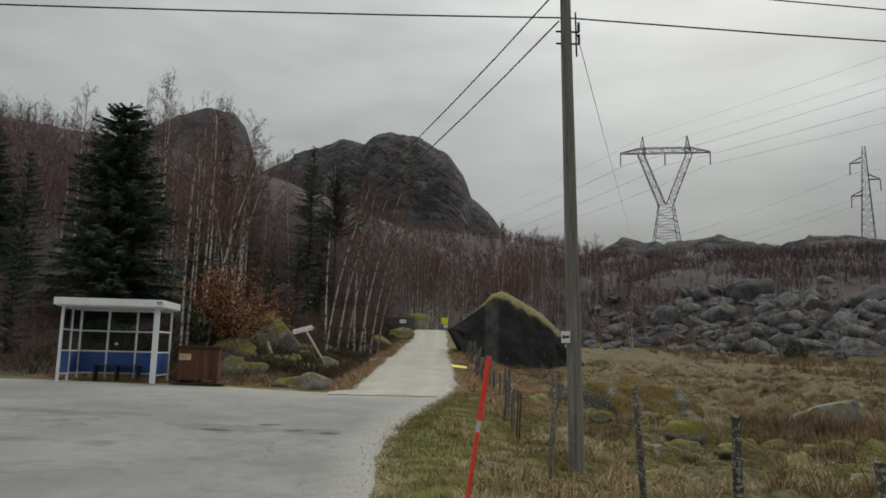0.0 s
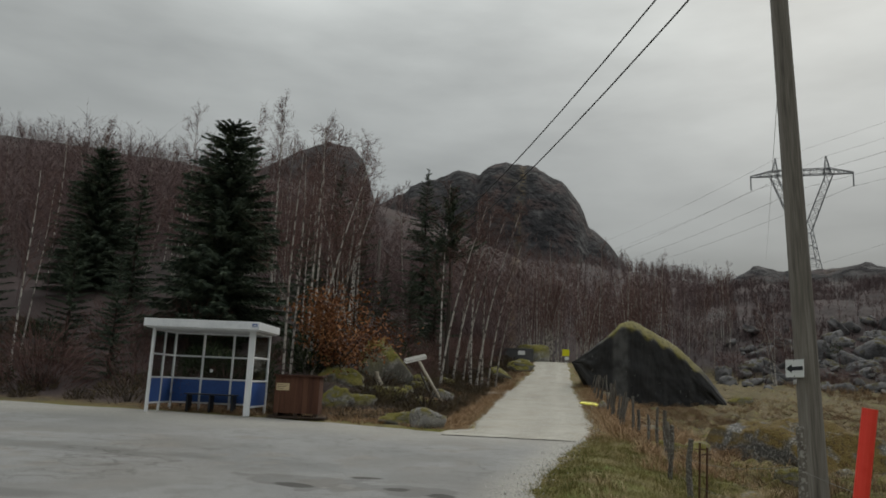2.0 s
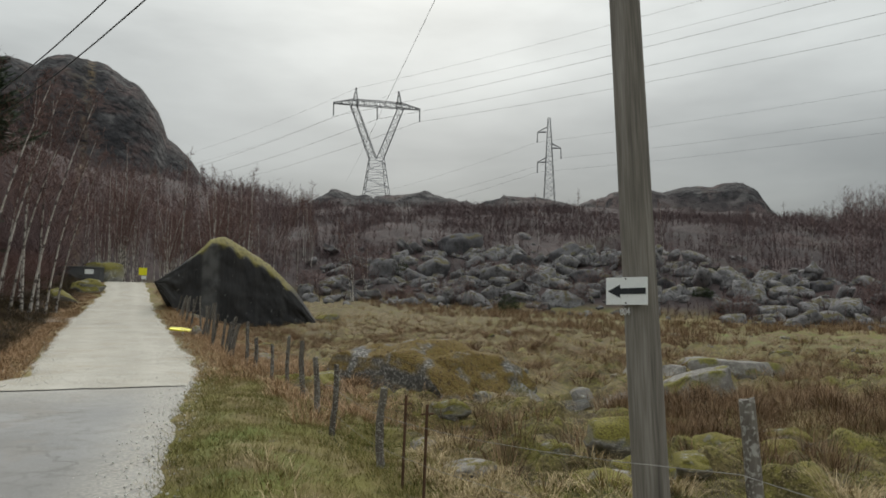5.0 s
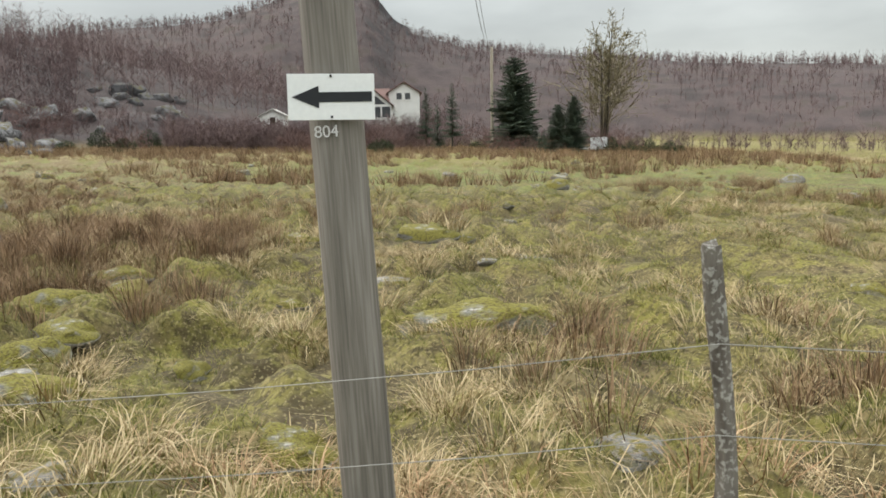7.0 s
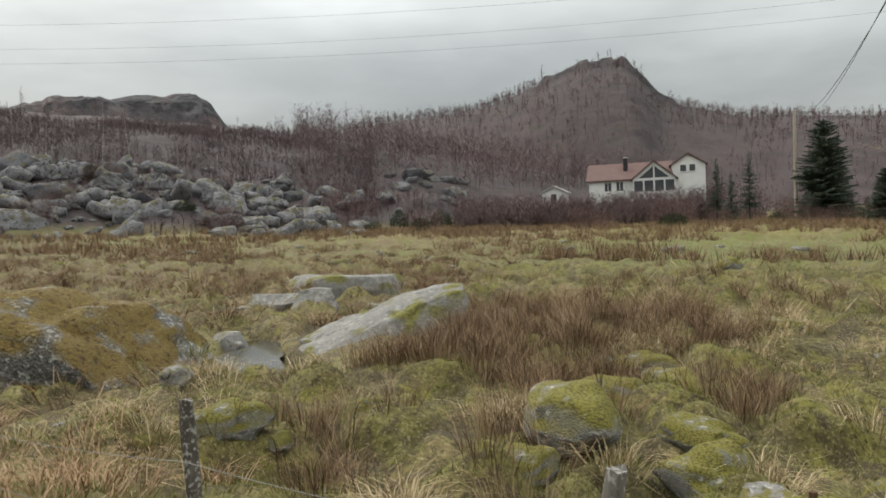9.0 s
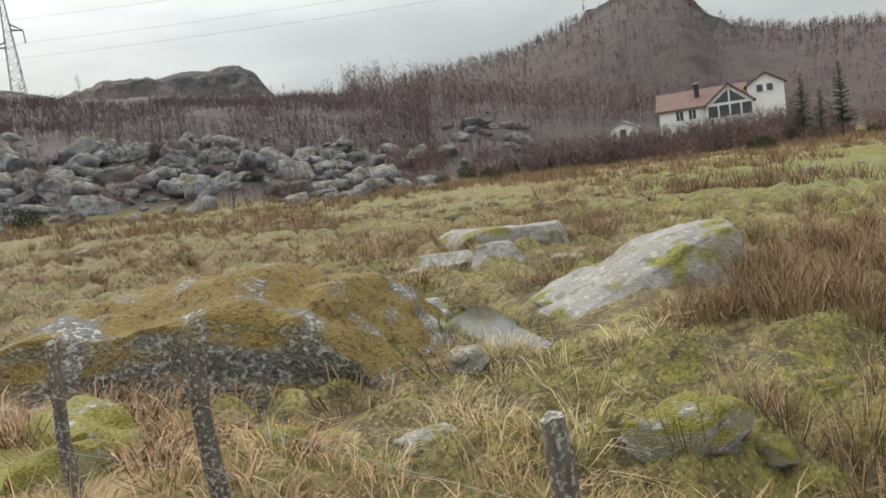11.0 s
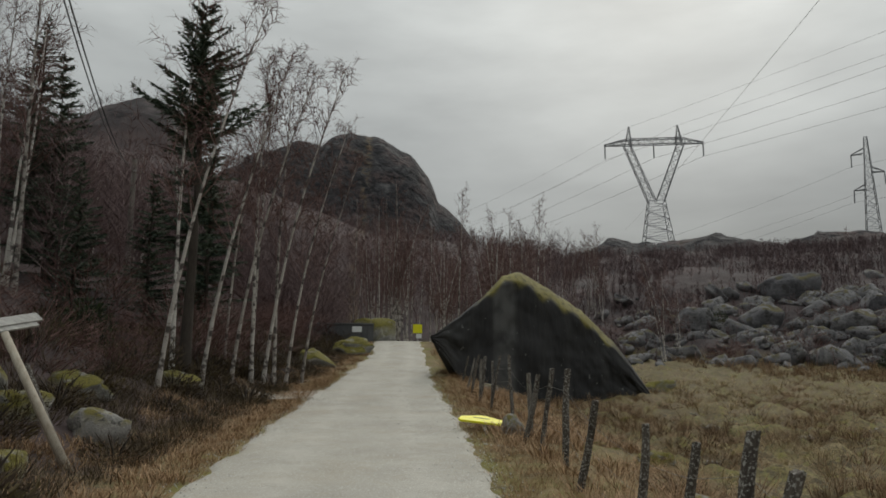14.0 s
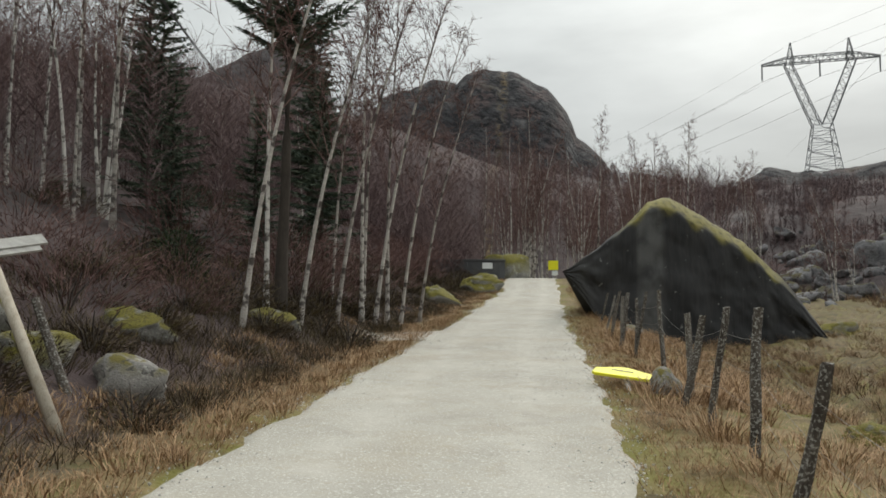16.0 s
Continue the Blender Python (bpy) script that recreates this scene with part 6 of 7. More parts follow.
def conifer(seed, h, r, clear=0.05, dense=1.0, droop=-0.1, full=1.0, blunt=0.8):
    rnd = random.Random(seed)
    wood, green = Shoots(), Shoots()
    wood.tube([(0.04 * math.sin(k), 0.04 * math.cos(k * 1.3), h * k / 10) for k in range(11)], [0.016 * h * (1 - k / 10.5) for k in range(11)], 8)
    n = int(h * 2.6 * min(full, 1.3))
    for k in range(n):
        f = clear + (1 - clear) * k / n
        for b in range(int(6 * full)):
            if rnd.random() > 0.93 * dense:
                continue
            a = rnd.uniform(0, 6.28)
            L = r * (1 - f) ** blunt * rnd.uniform(0.6, 1.15) + 0.12
            p = Vector((0, 0, h * f + rnd.uniform(-0.12, 0.12)))
            d = Vector((math.cos(a), math.sin(a), droop + 0.45 * f))
            tip = p + d * L + Vector((0, 0, 0.12 * L))
            green.sliver(p, tip, 0.05, rnd)
            m = int(5 + 11 * L)
            for s in range(m):
                t = (s + rnd.random()) / m
                q = p.lerp(tip, t)
                for side in (-1, 1):
                    e = Vector((-d.y * side, d.x * side, 0)) * rnd.uniform(0.4, 1) + d * 0.8 + Vector((0, 0, rnd.uniform(-0.55, 0.25)))
                    w = 0.1 + 0.24 * L * (1 - t * 0.75)
                    green.sliver(q, q + e * w * rnd.uniform(0.6, 1.2), 0.07 * full ** 0.6, rnd)
                    green.sliver(q, q + (e + Vector((0, 0, -0.5))) * w * 0.6, 0.06, rnd)
    return wood.mesh("trunk", M["dark_bark"], True), green.mesh("crown", M["needles"])


def bush(seed, h, r, mat, n, w, long=0.3):
    rnd = random.Random(seed)
    s = Shoots()
    for _ in range(n):
        a, q = rnd.uniform(0, 6.28), rnd.random() ** 0.5
        p = Vector((r * q * math.cos(a) * 0.8, r * q * math.sin(a) * 0.8, h * rnd.random() * 0.75 * (1 - 0.5 * q * q)))
        d = Vector((math.cos(a) * q, math.sin(a) * q, rnd.uniform(0.2, 1.1))).normalized()
        s.sliver(p, p + d * rnd.uniform(0.3, 1.0) * long * h, w, rnd)
        e = around(d, 0.7, rnd.uniform(0, 6.28))
        s.sliver(p + d * long * 0.35 * h, p + d * long * 0.35 * h + e * rnd.uniform(0.3, 0.7) * long * h, w * 0.8, rnd)
    return s.mesh("crown", M[mat])


BIRCHES = [birch(11, 10.5, 0.085, 0.36, 2.6), birch(12, 12.0, 0.095, 0.42, 2.4), birch(13, 9.0, 0.07, 0.38, 2.2, 0.19), birch(14, 13.0, 0.085, 0.55, 2.0), birch(15, 10.0, 0.08, 0.35, 2.4, 0.05, 3), birch(16, 9.5, 0.2, 0.14, 5.2, 0.0, 4, ("dark_bark", "olive_twig"), 3.5)]
SPRUCES = [conifer(21, 13, 4.3, 0.03, 0.9, -0.25), conifer(22, 15, 3.1, 0.22, 0.7, -0.2), conifer(23, 9, 2.0, 0.04), conifer(24, 10.8, 3.4, 0.6, 0.6, 0.2), conifer(25, 13, 4.3, 0.02, 1.1, -0.22, 1.9, 0.5)]
BUSHES = {"juniper": [bush(31, 1.0, 0.9, "juniper", 900, 0.035, 0.16), bush(32, 1.5, 0.8, "juniper", 1000, 0.035, 0.12)], "heather": [bush(33, 0.55, 0.6, "heather", 420, 0.024), bush(34, 1.0, 0.9, "heather", 460, 0.018, 0.2), bush(35, 2.2, 1.4, "twig", 560, 0.018, 0.22)]}


def tree(kind, which, x, y, s=1.0, rz=None, label="", group="", tilt=0.0, z=None):
    trunk, crown = (BIRCHES if kind == "birch" else SPRUCES)[which]
    t = empty("birch_tree" if kind == "birch" else "spruce_tree", pose(x, y, (ground_at(x, y) if z is None else z) - 0.12, 0, tilt, (x * 97 + y * 31) % 360 if rz is None else rz) @ Matrix.Diagonal((s, s, s, 1)),
              label or ("slender bare birch with white bark on the wooded bank" if kind == "birch" else "dark green spruce in the wood"), "tree", group)
    for name, me in (("trunk", trunk), ("crown", crown)):
        o = new(name, me)
        o.parent = t
    return t


# birches that stand by themselves
for x, y, w, s, rz in ((-6.2, 21.2, 0, 0.98, 20), (-6.5, 22.9, 1, 0.9, 150), (-6.0, 23.8, 2, 1.15, 0), (-6.6, 25.0, 1, 1.0, 60), (-6.9, 26.6, 0, 1.15, 200), (-6.2, 27.8, 3, 0.92, 90), (-7.9, 28.4, 1, 0.85, 10), (-7.2, 30.6, 4, 0.95, 40)):
    tree("birch", w, x, y, s * 0.78, rz, "tall slender birch with white bark behind the bin")
for x, y, w, s, rz in ((-2.6, 34.1, 2, 1.05, 8), (-1.95, 39.2, 2, 1.1, 12), (-1.6, 40.8, 1, 0.9, 0), (-1.3, 41.2, 2, 1.2, 5), (-1.0, 41.6, 0, 1.0, 80), (-0.7, 42.2, 2, 1.0, 352), (-1.8, 42.0, 3, 0.85, 30), (-0.3, 43.5, 2, 0.95, 20), (-2.3, 37.0, 2, 1.1, 38), (-2.9, 36.4, 0, 1.0, 25), (-2.4, 40.4, 2, 0.9, 320)):
    tree("birch", w, x, y, s, rz, "leaning birch with white bark beside the gravel road", "roadside birches")
for x, y, w, s, rz in ((-8.0, 38.8, 0, 1.1, 0), (-8.5, 39.3, 4, 0.95, 120), (-9.0, 38.3, 2, 1.0, 180), (-10.4, 41, 1, 1.0, 0), (-13, 40, 0, 1.0, 70), (-12.2, 36.5, 3, 0.9, 0), (-15, 44, 1, 1.1, 200)):
    tree("birch", w, x, y, s, rz, "forked birch with white bark above the bank")
# the wood on both sides of the road's end
for k in range(60):
    x, y = 0.5 + 17 * rng.random(), 68 + 30 * rng.random()
    tree("birch", (0, 1, 4, 3)[k % 4], x, y, 0.78 + 0.36 * rng.random(), group="birch wood")
for k in range(45):
    y = 27 + 62 * rng.random()
    x = float(edge_left(y)) - 5 - (y - 20) * 0.55 * rng.random() - 9 * rng.random()
    tree("birch", k % 5, x, y, 0.55 + 0.32 * rng.random(), group="birch wood")
for k in range(32):
    az, r = radians(-46 + 30 * rng.random()), 24 + 42 * rng.random()
    tree("birch", k % 5, 1.5 + r * math.sin(az), 4 + r * math.cos(az), 0.5 + 0.26 * rng.random(), group="birch wood")
for k in range(34):
    tree("birch", (0, 1, 4)[k % 3], 10 + 22 * rng.random(), 78 + 40 * rng.random(), 0.62 + 0.34 * rng.random(), group="birch wood")
for x, y in ((69.3, 94.8), (71.0, 93.4), (75.3, 89.7), (76.1, 89.0), (77.3, 87.9), (78.6, 86.6), (86.2, 78.2), (64, 98), (60, 101), (92, 72)):
    tree("birch", 3, x, y, 0.5 + 0.2 * rng.random(), label="lone pale birch on the boulder slope")
# spruces
tree("birch", 5, 88.5, -9.0, 1.5, label="broad bare olive-grey tree at the field's far side")
tree("spruce", 4, -10.7, 26.3, 0.68, label="broad dark spruce behind the bus shelter")
tree("spruce", 4, -19.5, 31.5, 0.55, label="broad dark spruce behind the bus shelter")
tree("spruce", 2, -8.9, 31.5, 0.6, label="young dark spruce behind the bus shelter")
tree("spruce", 1, -6.0, 51.0, 0.86, label="tall narrow spruce rising over the birches")
tree("spruce", 2, -4.6, 47.5, 0.9)
tree("spruce", 3, -2.6, 36.6, 0.98, label="open-branched spruce with a bare lower stem")
for x, y, w, s in ((-9.2, 43.5, 2, 0.95), (-11.5, 47, 1, 0.7), (-14.5, 36, 2, 0.8), (-16, 29, 2, 0.7), (-15.5, 24, 2, 0.6), (-12.5, 22, 2, 0.5), (-19, 24, 2, 0.7), (-8.8, 33, 2, 0.5), (-6.4, 38.8, 2, 0.55), (-5.6, 43, 2, 0.6)):
    tree("spruce", w, x, y, s)
for x, y, w, s in ((83, 1.8, 4, 0.78), (84.5, 0.4, 2, 0.9), (84, 8.6, 1, 0.5), (86, 10.4, 2, 0.6), (73.5, -2.0, 4, 0.36), (74.5, -3.6, 4, 0.42), (72.5, -0.6, 2, 0.3), (90, 12, 1, 0.5)):
    tree("spruce", w, x, y, s, label="dark spruce at the far edge of the field")


def oak_bush():
    rnd = random.Random(41)
    x, y = -5.0, 23.4
    b = empty("oak_bush", pose(x, y, ground_at(x, y) - 0.1), "shrubby young oak holding withered orange-brown leaves", "bush")
    wood, leaves = Shoots(), Shoots()
    for k in range(34):
        a = rnd.uniform(0, 6.28)
        d = Vector((math.cos(a) * 0.6, math.sin(a) * 0.6, rnd.uniform(0.6, 1.2))).normalized()
        pts = [Vector((0, 0, rnd.uniform(0, 0.8)))]
        for s in range(5):
            d = (d + Vector((rnd.uniform(-1, 1), rnd.uniform(-1, 1), rnd.uniform(-0.6, 0.6))) * 0.3).normalized()
            pts.append(pts[-1] + d * rnd.uniform(0.45, 0.75))
        wood.tube(pts, [0.03, 0.022, 0.016, 0.011, 0.007, 0.003], 4)
        for c in range(95):
            t = rnd.uniform(0.25, 1) * 4.99
            q = pts[int(t)].lerp(pts[int(t) + 1], t - int(t))
            leaves.leaf(q + Vector((rnd.gauss(0, 0.24), rnd.gauss(0, 0.24), rnd.gauss(0, 0.2))), rnd.uniform(0.06, 0.1), rnd)
    for name, me in (("branchwork", wood.mesh("branchwork", M["dark_bark"], True)), ("foliage", leaves.mesh("foliage", M["oak_leaf"]))):
        new(name, me).parent = b


oak_bush()

stem_bm = Shoots()
for k in range(5):
    stem_bm.tube([(0, 0, -0.1), (0.12 * math.cos(k * 1.3), 0.12 * math.sin(k * 1.3), 0.3), (0.3 * math.cos(k * 1.3), 0.3 * math.sin(k * 1.3), 0.55)], [0.02, 0.014, 0.005], 4)
STEMS = stem_bm.mesh("stem", M["dark_bark"], True)


def shrub(name, crown, m, label, group):
    b = empty(name, m, label, "bush", group)
    new("stem", STEMS).parent = b
    new("crown", crown).parent = b


for k in range(250):
    y = 17.5 + 50 * rng.random()
    x = float(edge_left(y)) - 2.6 - 12 * rng.random() ** 1.3 * min(1, (y - 15) / 12)
    if k < 90:
        x = float(edge_left(y)) - 1.3 - 2.6 * rng.random()
    if k >= 190:
        x, y = -22 + 16 * rng.random(), 18 + 9 * rng.random()
    if y < 21 and x > -4.5:
        continue
    kind = "juniper" if rng.random() < 0.3 and x < float(edge_left(y)) - 5 else "heather"
    w = rng.integers(0, len(BUSHES[kind]))
    if kind == "heather" and w > 0 and x > float(edge_left(y)) - 3.5:
        w = 0
    s = 0.7 + 0.7 * rng.random()
    shrub("juniper_bush" if kind == "juniper" else "heather_bush", BUSHES[kind][w], pose(x, y, ground_at(x, y) - 0.06, 0, 0, rng.random() * 360) @ Matrix.Diagonal((s, s, s * (0.8 + 0.4 * rng.random()), 1)), "dark evergreen juniper bush under the trees" if kind == "juniper" else "bare brown brushwood on the bank", "undergrowth")
for k in range(60):
    az, r = radians(14 + 90 * rng.random()), 70 + 28 * rng.random()
    x, y = 2 + r * math.sin(az), 8 + r * math.cos(az)
    s = 1.0 + 1.1 * rng.random()
    shrub("juniper_bush" if k % 3 == 0 else "brush_bush", BUSHES["juniper"][k % 2] if k % 3 == 0 else BUSHES["heather"][2], pose(x, y, ground_at(x, y) - 0.1, 0, 0, rng.random() * 360) @ Matrix.Diagonal((s, s, s, 1)), "low dark bush at the far edge of the field", "far bushes")
# clipped hedge and broad tree beyond the field
for k in range(9):
    x, y = 73.5 - 0.25 * k, -6.2 - 0.85 * k
    shrub("hedge_bush", BUSHES["juniper"][k % 2], pose(x, y, ground_at(x, y) - 0.1, 0, 0, 70 * k) @ Matrix.Diagonal((0.9, 0.9, 1.25, 1)), "dark clipped hedge bush beside the trailer", "hedge")


# ---------------------------------------------------------------- far woods: many slender bare trees in one mesh each
def far_wood(name, az0, az1, r0, r1, count, label, h=(5, 11), shoots=44, width=0.05, pale=0.16, seed=1, thin=None, mat="far_twig", anywhere=False):
    g2 = np.random.default_rng(seed)
    az, r = np.radians(az0 + (az1 - az0) * g2.random(count)), r0 + (r1 - r0) * np.sqrt(g2.random(count))
    x, y = 2 + r * np.sin(az), 8 + r * np.cos(az)
    d, left, hill, wood, bare = zones(x, y)
    keep = (wood > 0.6) & (g2.random(count) > bare * 0.93) & (bare < 0.7)
    keep &= (fbm(x / 24, y / 24, 71, 3) > 0.3 + 0.2 * (thin is not None))
    if anywhere:
        keep = (fbm(x / 9, y / 9, 77, 2) > 0.4) & (d > 3)
    x, y, r = x[keep], y[keep], r[keep]
    z = land(x, y) - 0.2
    n = len(x)
    H = (h[0] + (h[1] - h[0]) * g2.random(n)) * (0.8 + 0.4 * fbm(x / 30, y / 30, 73, 2))
    W = width * np.maximum(1.0, r / 150)
    base = np.stack([x, y, z], -1)
    lean = g2.normal(0, 0.05, (n, 2))
    V, idx = [], []

    def add(p, q, w, m):
        side = np.cross(q - p, g2.normal(size=p.shape))
        side = side / np.linalg.norm(side, axis=1, keepdims=True) * (w / 2)[:, None]
        V.append(np.stack([p - side, p + side, q], 1).reshape(-1, 3))
        idx.append(np.full(len(p), m) if np.isscalar(m) else m)
    top = base + np.stack([lean[:, 0] * H, lean[:, 1] * H, H], -1)
    pl = (g2.random(n) < pale).astype(int)
    for _ in range(2):
        add(base, top, W * 1.1, pl)
    for k in range(shoots):
        f = 0.18 + 0.8 * g2.random(n)
        p = base + (top - base) * f[:, None]
        a = g2.random(n) * 6.283
        L = H * (0.12 + 0.26 * g2.random(n)) * (1.25 - f)
        upw = 0.5 + 0.9 * g2.random(n)
        dv = np.stack([np.cos(a), np.sin(a), upw], -1)
        q = p + dv * L[:, None]
        add(p, q, W, 0)
        e = p + (q - p) * g2.random(n)[:, None]
        add(e, e + (dv + g2.normal(0, 0.6, dv.shape)) * (L * 0.45)[:, None], W * 0.75, 0)
    V = np.concatenate(V)
    me = mesh_from(name, V, np.arange(len(V)).reshape(-1, 3), [M[mat], M["far_pale"]], np.concatenate(idx))
    tagged(new(name, me), label, "woods", kind="stuff")


far_wood("birch_woods", -50, 14, 46, 130, 2100, "bare reddish-brown birch wood on the slope", (5, 10), 40, 0.04, 0.14, 1)
far_wood("hill_woods", -52, 16, 120, 300, 3000, "bare brown woods on the rocky hills", (3, 6), 26, 0.065, 0.04, 2)
far_wood("slope_woods", 14, 60, 90, 150, 900, "thin bare birches on the boulder slope", (1.6, 3.6), 26, 0.05, 0.06, 3, True)
far_wood("slope_brush", 12, 62, 72, 158, 13000, "low brown brushwood between the boulders", (0.8, 2.4), 9, 0.07, 0.0, 6, anywhere=True, mat="brush_twig")
far_wood("thicket", -13, -1, 44, 78, 330, "reddish-brown thicket of young birches by the road", (4, 8), 62, 0.028, 0.1, 8)
far_wood("thicket", -50, -12, 27, 62, 760, "reddish-brown thicket of young birches behind the shelter", (3.5, 7.5), 52, 0.024, 0.12, 9)
far_wood("field_brush", 56, 122, 84, 104, 1500, "low brown brushwood below the house", (1.0, 2.8), 20, 0.05, 0.0, 7, anywhere=True)
far_wood("house_brush", 68, 90, 84, 95, 1500, "brown brushwood in front of the house", (2.8, 4.6), 22, 0.05, 0.02, 17, anywhere=True)
far_wood("house_woods", 56, 122, 92, 160, 2200, "bare brown woods round the house", (4, 8.5), 26, 0.06, 0.07, 4)
far_wood("ridge_woods", 52, 124, 150, 350, 7000, "bare purplish woods on the far ridge", (1.6, 5.2), 15, 0.065, 0.01, 5)


# ---------------------------------------------------------------- grass
def blades(name, x, y, count, height, spread, lean, width, mat, label, seed, curved=True, hvar=0.5):
    """Tufts at x, y, each of many bent blades."""
    g2 = np.random.default_rng(seed)
    n = len(x)
    X, Y = np.repeat(x, count), np.repeat(y, count)
    hs = np.repeat(height * (1 - hvar / 2 + hvar * g2.random(n)), count) * (0.55 + 0.6 * g2.random(n * count))
    sp = np.repeat(spread * (0.7 + 0.6 * g2.random(n)), count)
    a, q = g2.random(n * count) * 6.283, np.sqrt(g2.random(n * count))
    bx, by = X + np.cos(a) * q * sp, Y + np.sin(a) * q * sp
    z = land(bx, by) - 0.02
    a2 = a + g2.normal(0, 0.7, len(a))
    ln = hs * lean * (0.3 + q) * (0.5 + g2.random(len(a)))
    dx, dy = np.cos(a2) * ln, np.sin(a2) * ln
    w = width * (0.6 + 0.8 * g2.random(len(a))) / 2
    px, py = -np.sin(a2 + g2.normal(0, 0.8, len(a))) * w, np.cos(a2 + g2.normal(0, 0.8, len(a))) * w
    b0, b1 = np.stack([bx - px, by - py, z], -1), np.stack([bx + px, by + py, z], -1)
    if curved:
        m0 = np.stack([bx + dx * 0.35 - px * 0.8, by + dy * 0.35 - py * 0.8, z + hs * 0.6], -1)
        m1 = np.stack([bx + dx * 0.35 + px * 0.8, by + dy * 0.35 + py * 0.8, z + hs * 0.6], -1)
        t = np.stack([bx + dx, by + dy, z + hs * (1 - 0.35 * lean * q)], -1)
        V = np.stack([b0, b1, m1, m0, t], 1).reshape(-1, 3)
        k = np.arange(len(bx))[:, None] * 5
        F = np.concatenate([k + [0, 1, 2], k + [0, 2, 3], k + [3, 2, 4]])
    else:
        V = np.stack([b0, b1, np.stack([bx + dx, by + dy, z + hs], -1)], 1).reshape(-1, 3)
        F = np.arange(len(V)).reshape(-1, 3)
    tagged(new(name, mesh_from(name, V, F, [M[mat]])), label, "grass", kind="stuff")


def scatter(n, x0, x1, y0, y1, test, power=1.0):
    x, y = x0 + (x1 - x0) * rng.random(n) ** power, y0 + (y1 - y0) * rng.random(n)
    k = test(x, y)
    return x[k], y[k]


def field_ok(x, y):
    d, left, hill, wood, bare = zones(x, y)
    return (d > 2.0) & (wood < 0.4) & (stream(x, y) > 0.8) & ((x - 11.6) ** 2 + (y - 14.3) ** 2 > 2.6)


patch = lambda x, y: fbm(x / 3.5, y / 3.5, 81, 3) + 0.35 * np.exp(-((x - 12) ** 2 / 10 + (y - 10.5) ** 2 / 9))
x, y = scatter(2300, 5.5, 34, -6, 48, lambda x, y: field_ok(x, y) & (patch(x, y) > 0.57), 1.3)
blades("rushes", x, y, 80, 0.42, 0.19, 0.65, 0.006, "rush", "brown and olive tufts of rushes in the bog", 91)
x, y = scatter(9000, 28, 100, -20, 95, lambda x, y: field_ok(x, y) & (fbm(x / 7, y / 7, 83, 3) + 0.18 * smoothstep(40, 62, np.hypot(x, y - 8)) > 0.56))
blades("rushes", x, y, 22, 0.6, 0.3, 0.5, 0.035, "rush", "brown belts of rushes at the field's far side", 92, False)
x, y = scatter(5200, 13, 100, -20, 95, lambda x, y: field_ok(x, y) & (fbm(x / 5, y / 5, 84, 3) > 0.52 + 0.1 * smoothstep(18, 26, x - 0.15 * y) * smoothstep(52, 42, x - 0.15 * y)))
blades("dry_grass", x, y, 26, 0.34, 0.26, 0.8, 0.022, "straw", "pale dry grass tufts across the field", 93, False)
x, y = scatter(1300, 4.2, 20, -4, 36, lambda x, y: field_ok(x, y) & (patch(x + 40, y) > 0.52), 1.4)
blades("dry_grass", x, y, 60, 0.24, 0.2, 1.4, 0.0055, "straw", "pale drooping grass tussocks in the bog", 94)
x, y = scatter(2600, 1.4, 8.5, -6, 62, lambda x, y: (zones(x, y)[0] > 1.35 - 0.6 * smoothstep(12, 17, y)) & (zones(x, y)[0] < 3.6) & (fbm(x / 1.6, y / 1.6, 85, 2) > 0.58 - 0.26 * smoothstep(9, 15, y)))
blades("dry_grass", x, y, 46, 0.27, 0.2, 1.2, 0.007, "tawny", "pale tawny grass on the bank along the fence", 95)
x, y = scatter(700, 2.0, 5.2, -1, 13, lambda x, y: (zones(x, y)[0] > 0.9) & (zones(x, y)[0] < 3.4) & (fbm(x / 1.1, y / 1.1, 88, 2) > 0.56))
blades("dry_grass", x, y, 42, 0.2, 0.2, 1.2, 0.007, "straw", "pale matted grass along the asphalt", 103)
x, y = scatter(60, 9.35, 9.9, 15.45, 15.95, lambda x, y: x > 0)
blades("rushes", x, y, 22, 0.5, 0.08, 0.6, 0.008, "moss_turf", "green tuft of rushes at the water's edge", 107)
x, y = scatter(250, 9.3, 15.0, 8.2, 13.6, lambda x, y: field_ok(x, y) & (patch(x, y) > 0.5))
blades("rushes", x, y, 95, 0.46, 0.26, 0.65, 0.006, "rush", "dense brown bed of rushes in the bog", 104)
x, y = scatter(950, 4.6, 34, 14.5, 52, lambda x, y: field_ok(x, y) & (fbm(x / 2.1, y / 2.1, 121, 3) > 0.44), 1.3)
blades("tussocks", x, y, 85, 0.3, 0.3, 1.5, 0.01, "rush", "rounded drooping tussocks of withered grass in the bog", 122)
x, y = scatter(420, 4.4, 22, -4, 15, lambda x, y: field_ok(x, y) & (fbm(x / 1.7, y / 1.7, 123, 3) > 0.56), 1.2)
blades("tussocks", x, y, 140, 0.27, 0.22, 1.5, 0.006, "straw", "pale drooping grass tussocks among the moss", 124)
x, y = scatter(1400, 2.8, 9.5, 15, 62, lambda x, y: (zones(x, y)[0] > 0.5) & (zones(x, y)[0] < 3.4) & (fbm(x / 1.6, y / 1.6, 86, 2) > 0.46))
blades("dry_grass", x, y, 50, 0.36, 0.24, 1.2, 0.009, "tawny", "tawny withered grass beside the gravel road", 96)
x, y = scatter(6000, -9, 3, 16.9, 64, lambda x, y: (zones(x, y)[1] > 0.05) & (zones(x, y)[1] < 2.2 + 0.6 * np.sin(y)) & (y > 17.1))
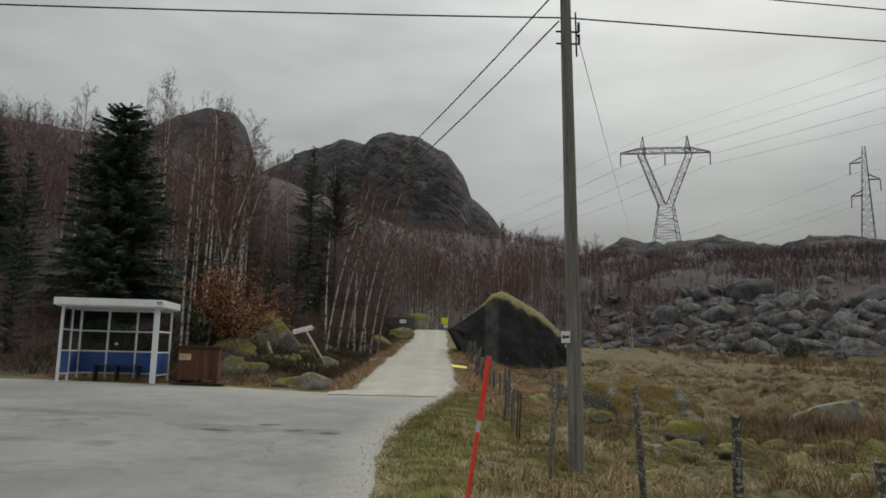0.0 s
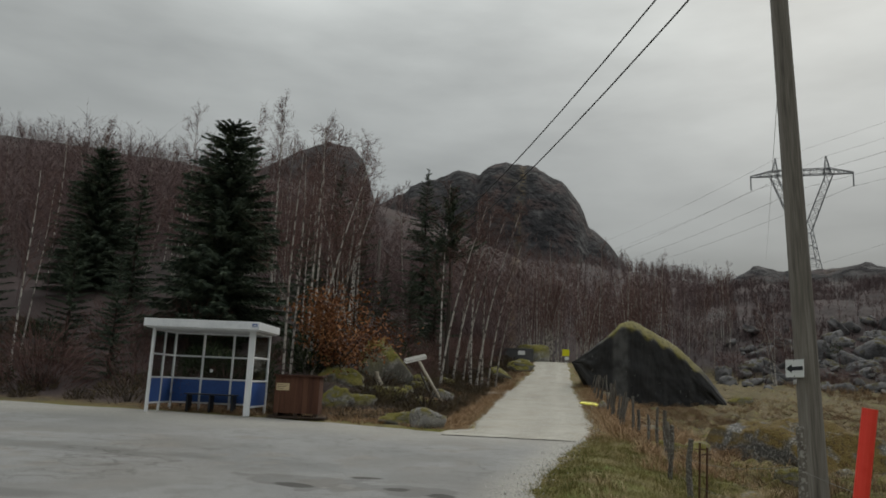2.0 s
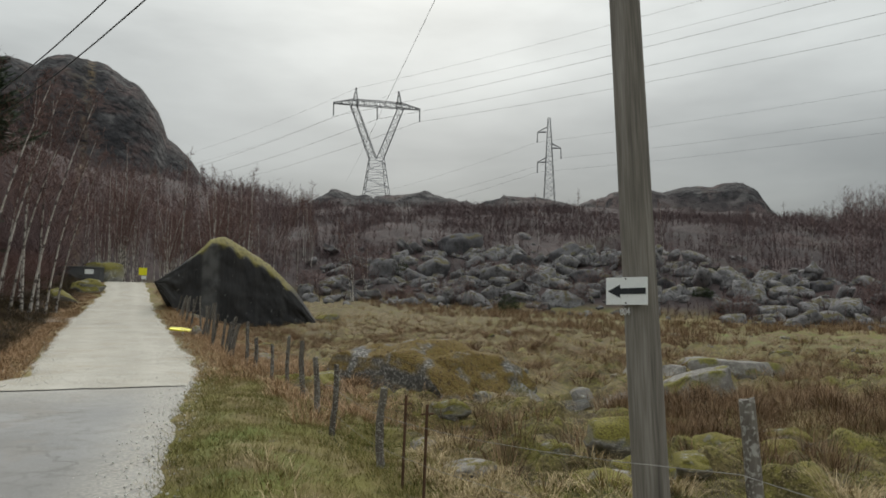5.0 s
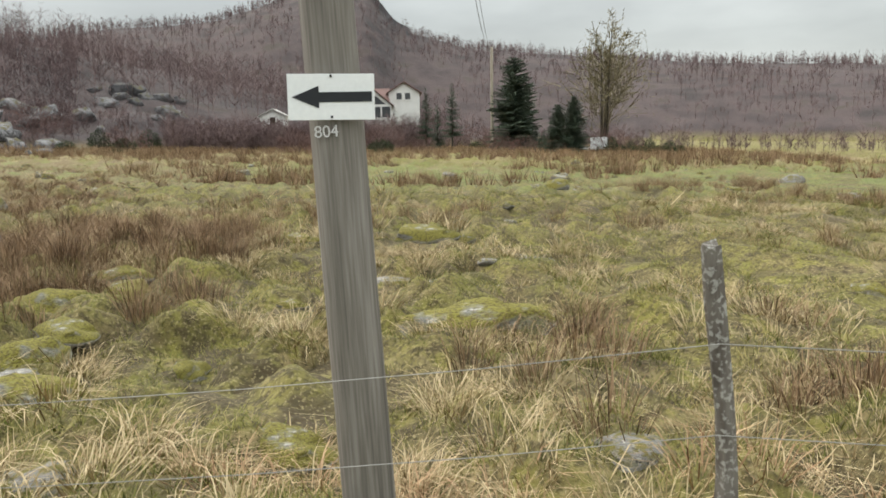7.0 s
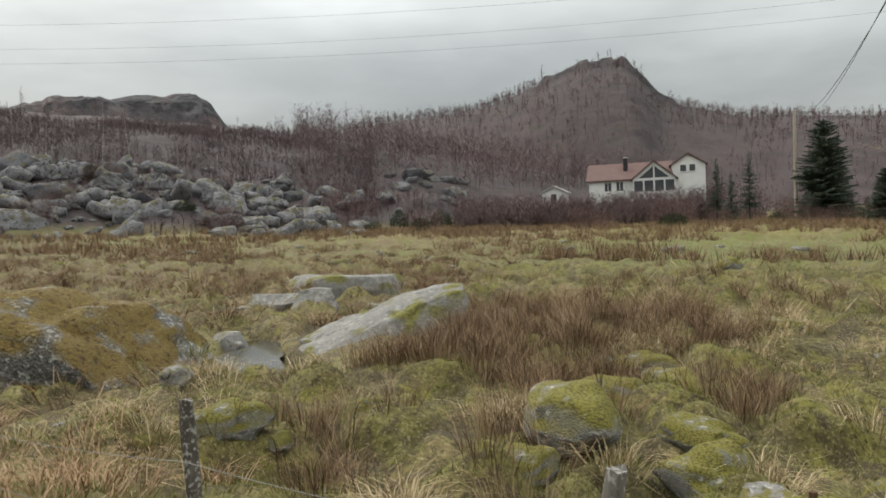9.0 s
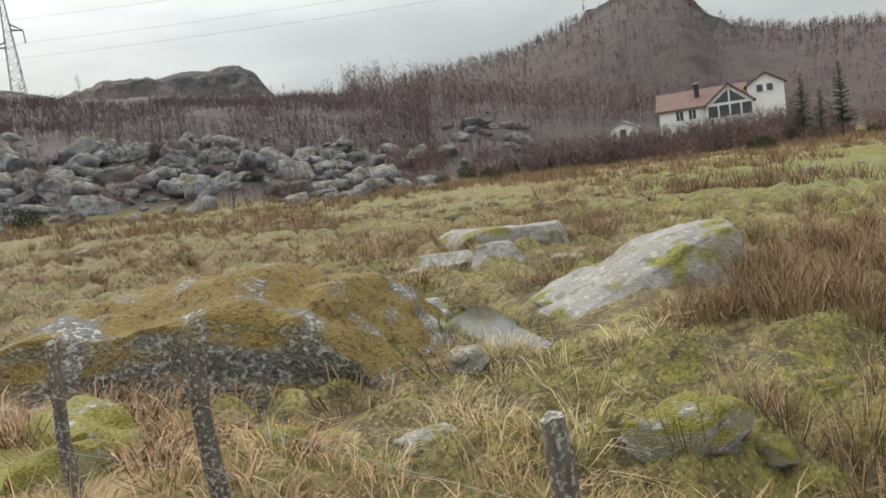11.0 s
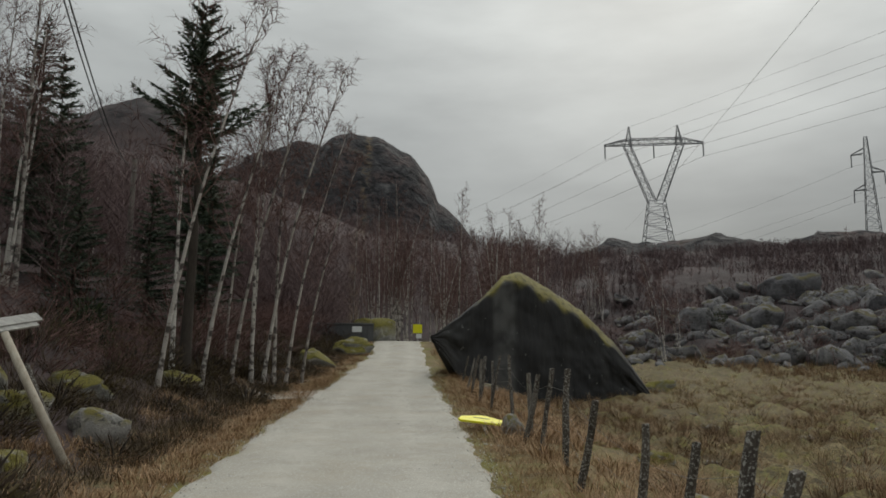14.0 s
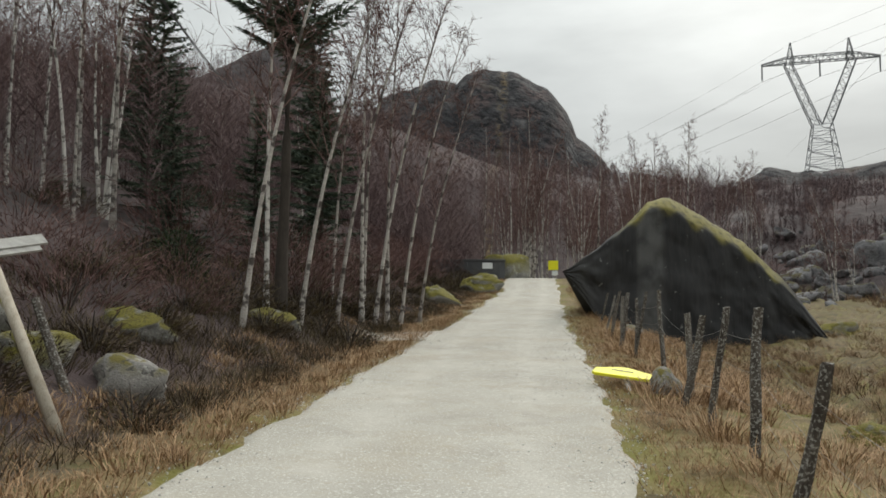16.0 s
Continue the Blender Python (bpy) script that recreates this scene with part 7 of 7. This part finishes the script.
blades("dry_grass", x, y, 32, 0.19, 0.2, 1.1, 0.009, "tawny", "tawny withered grass on the wooded verge", 97)
x, y = scatter(9000, 1.3, 5, -6, 18, lambda x, y: (zones(x, y)[0] > 0.04) & (zones(x, y)[0] < 2.7 - 1.9 * smoothstep(11, 18, y)))
blades("short_grass", x, y, 20, 0.085, 0.13, 0.7, 0.007, "turf", "short green and straw turf along the asphalt", 98, False)
x, y = scatter(36000, 3.6, 24, -5, 30, lambda x, y: field_ok(x, y) & (y < 15 + 6 * rng.random(len(y))) & (fbm(x / 2.2, y / 2.2, 87, 3) > 0.33), 1.7)
blades("short_grass", x, y, 16, 0.085, 0.2, 0.9, 0.007, "moss_turf", "short mossy turf in the field", 99, False)
x, y = scatter(3000, 4.6, 46, 15, 62, lambda x, y: field_ok(x, y) & (fbm(x / 2.6, y / 2.6, 89, 3) > 0.51), 1.4)
blades("dry_grass", x, y, 24, 0.3, 0.24, 1.2, 0.014, "rush", "tawny withered tussocks across the bog", 105, False)
x, y = scatter(9000, -1.5, 6.2, 15.5, 46, lambda x, y: ((zones(x, y)[0] > 0.03) & (zones(x, y)[0] < 1.1)) | ((zones(x, y)[1] > 0.03) & (zones(x, y)[1] < 0.7)))
blades("short_grass", x, y, 20, 0.11, 0.15, 0.9, 0.008, "tawny", "short withered grass along the gravel road", 106, False)
x, y = scatter(1800, -7, 1.5, 18, 60, lambda x, y: (zones(x, y)[1] > 1.0) & (zones(x, y)[1] < 6))
blades("heather", x, y, 60, 0.3, 0.3, 0.9, 0.011, "heather", "dark dry heather under the birches", 100, False)


# ---------------------------------------------------------------- loose stones along the road edges
def grit(name, x, y, size, seed, label):
    g2 = np.random.default_rng(seed)
    n = len(x)
    s = size * (0.4 + 1.2 * g2.random(n) ** 3)
    z = flat_z(x, y)[0] + 0.03
    o = np.array([(1, 0, 0), (-1, 0, 0), (0, 1, 0), (0, -1, 0), (0, 0, 0.8), (0, 0, -0.8)], float)
    jit = o[None] * (0.6 + 0.7 * g2.random((n, 6, 1))) + g2.normal(0, 0.12, (n, 6, 3))
    V = np.stack([x, y, z], -1)[:, None] + jit * s[:, None, None]
    F = np.array([(0, 2, 4), (2, 1, 4), (1, 3, 4), (3, 0, 4), (2, 0, 5), (1, 2, 5), (3, 1, 5), (0, 3, 5)])
    F = (np.arange(n)[:, None, None] * 6 + F[None]).reshape(-1, 3)
    tagged(new(name, mesh_from(name, V.reshape(-1, 3), F, [M["stone"]])), label, "gravel", kind="stuff")


y = rng.uniform(-4, 50, 6000)
x = np.where(rng.random(6000) < 0.62, edge_right(y) + rng.normal(0.02, 0.16, 6000), np.where(y > 16, edge_left(y) + rng.normal(0, 0.14, 6000), edge_right(y) - np.abs(rng.normal(0, 0.25, 6000))))
grit("loose_gravel", x, y, 0.011, 101, "pale loose stones along the road edges")
y = rng.uniform(16, 42, 6000)
x = edge_left(y) + (edge_right(y) - edge_left(y)) * rng.random(6000)
grit("loose_gravel", x, y, 0.009, 102, "crushed stone chips on the gravel road")
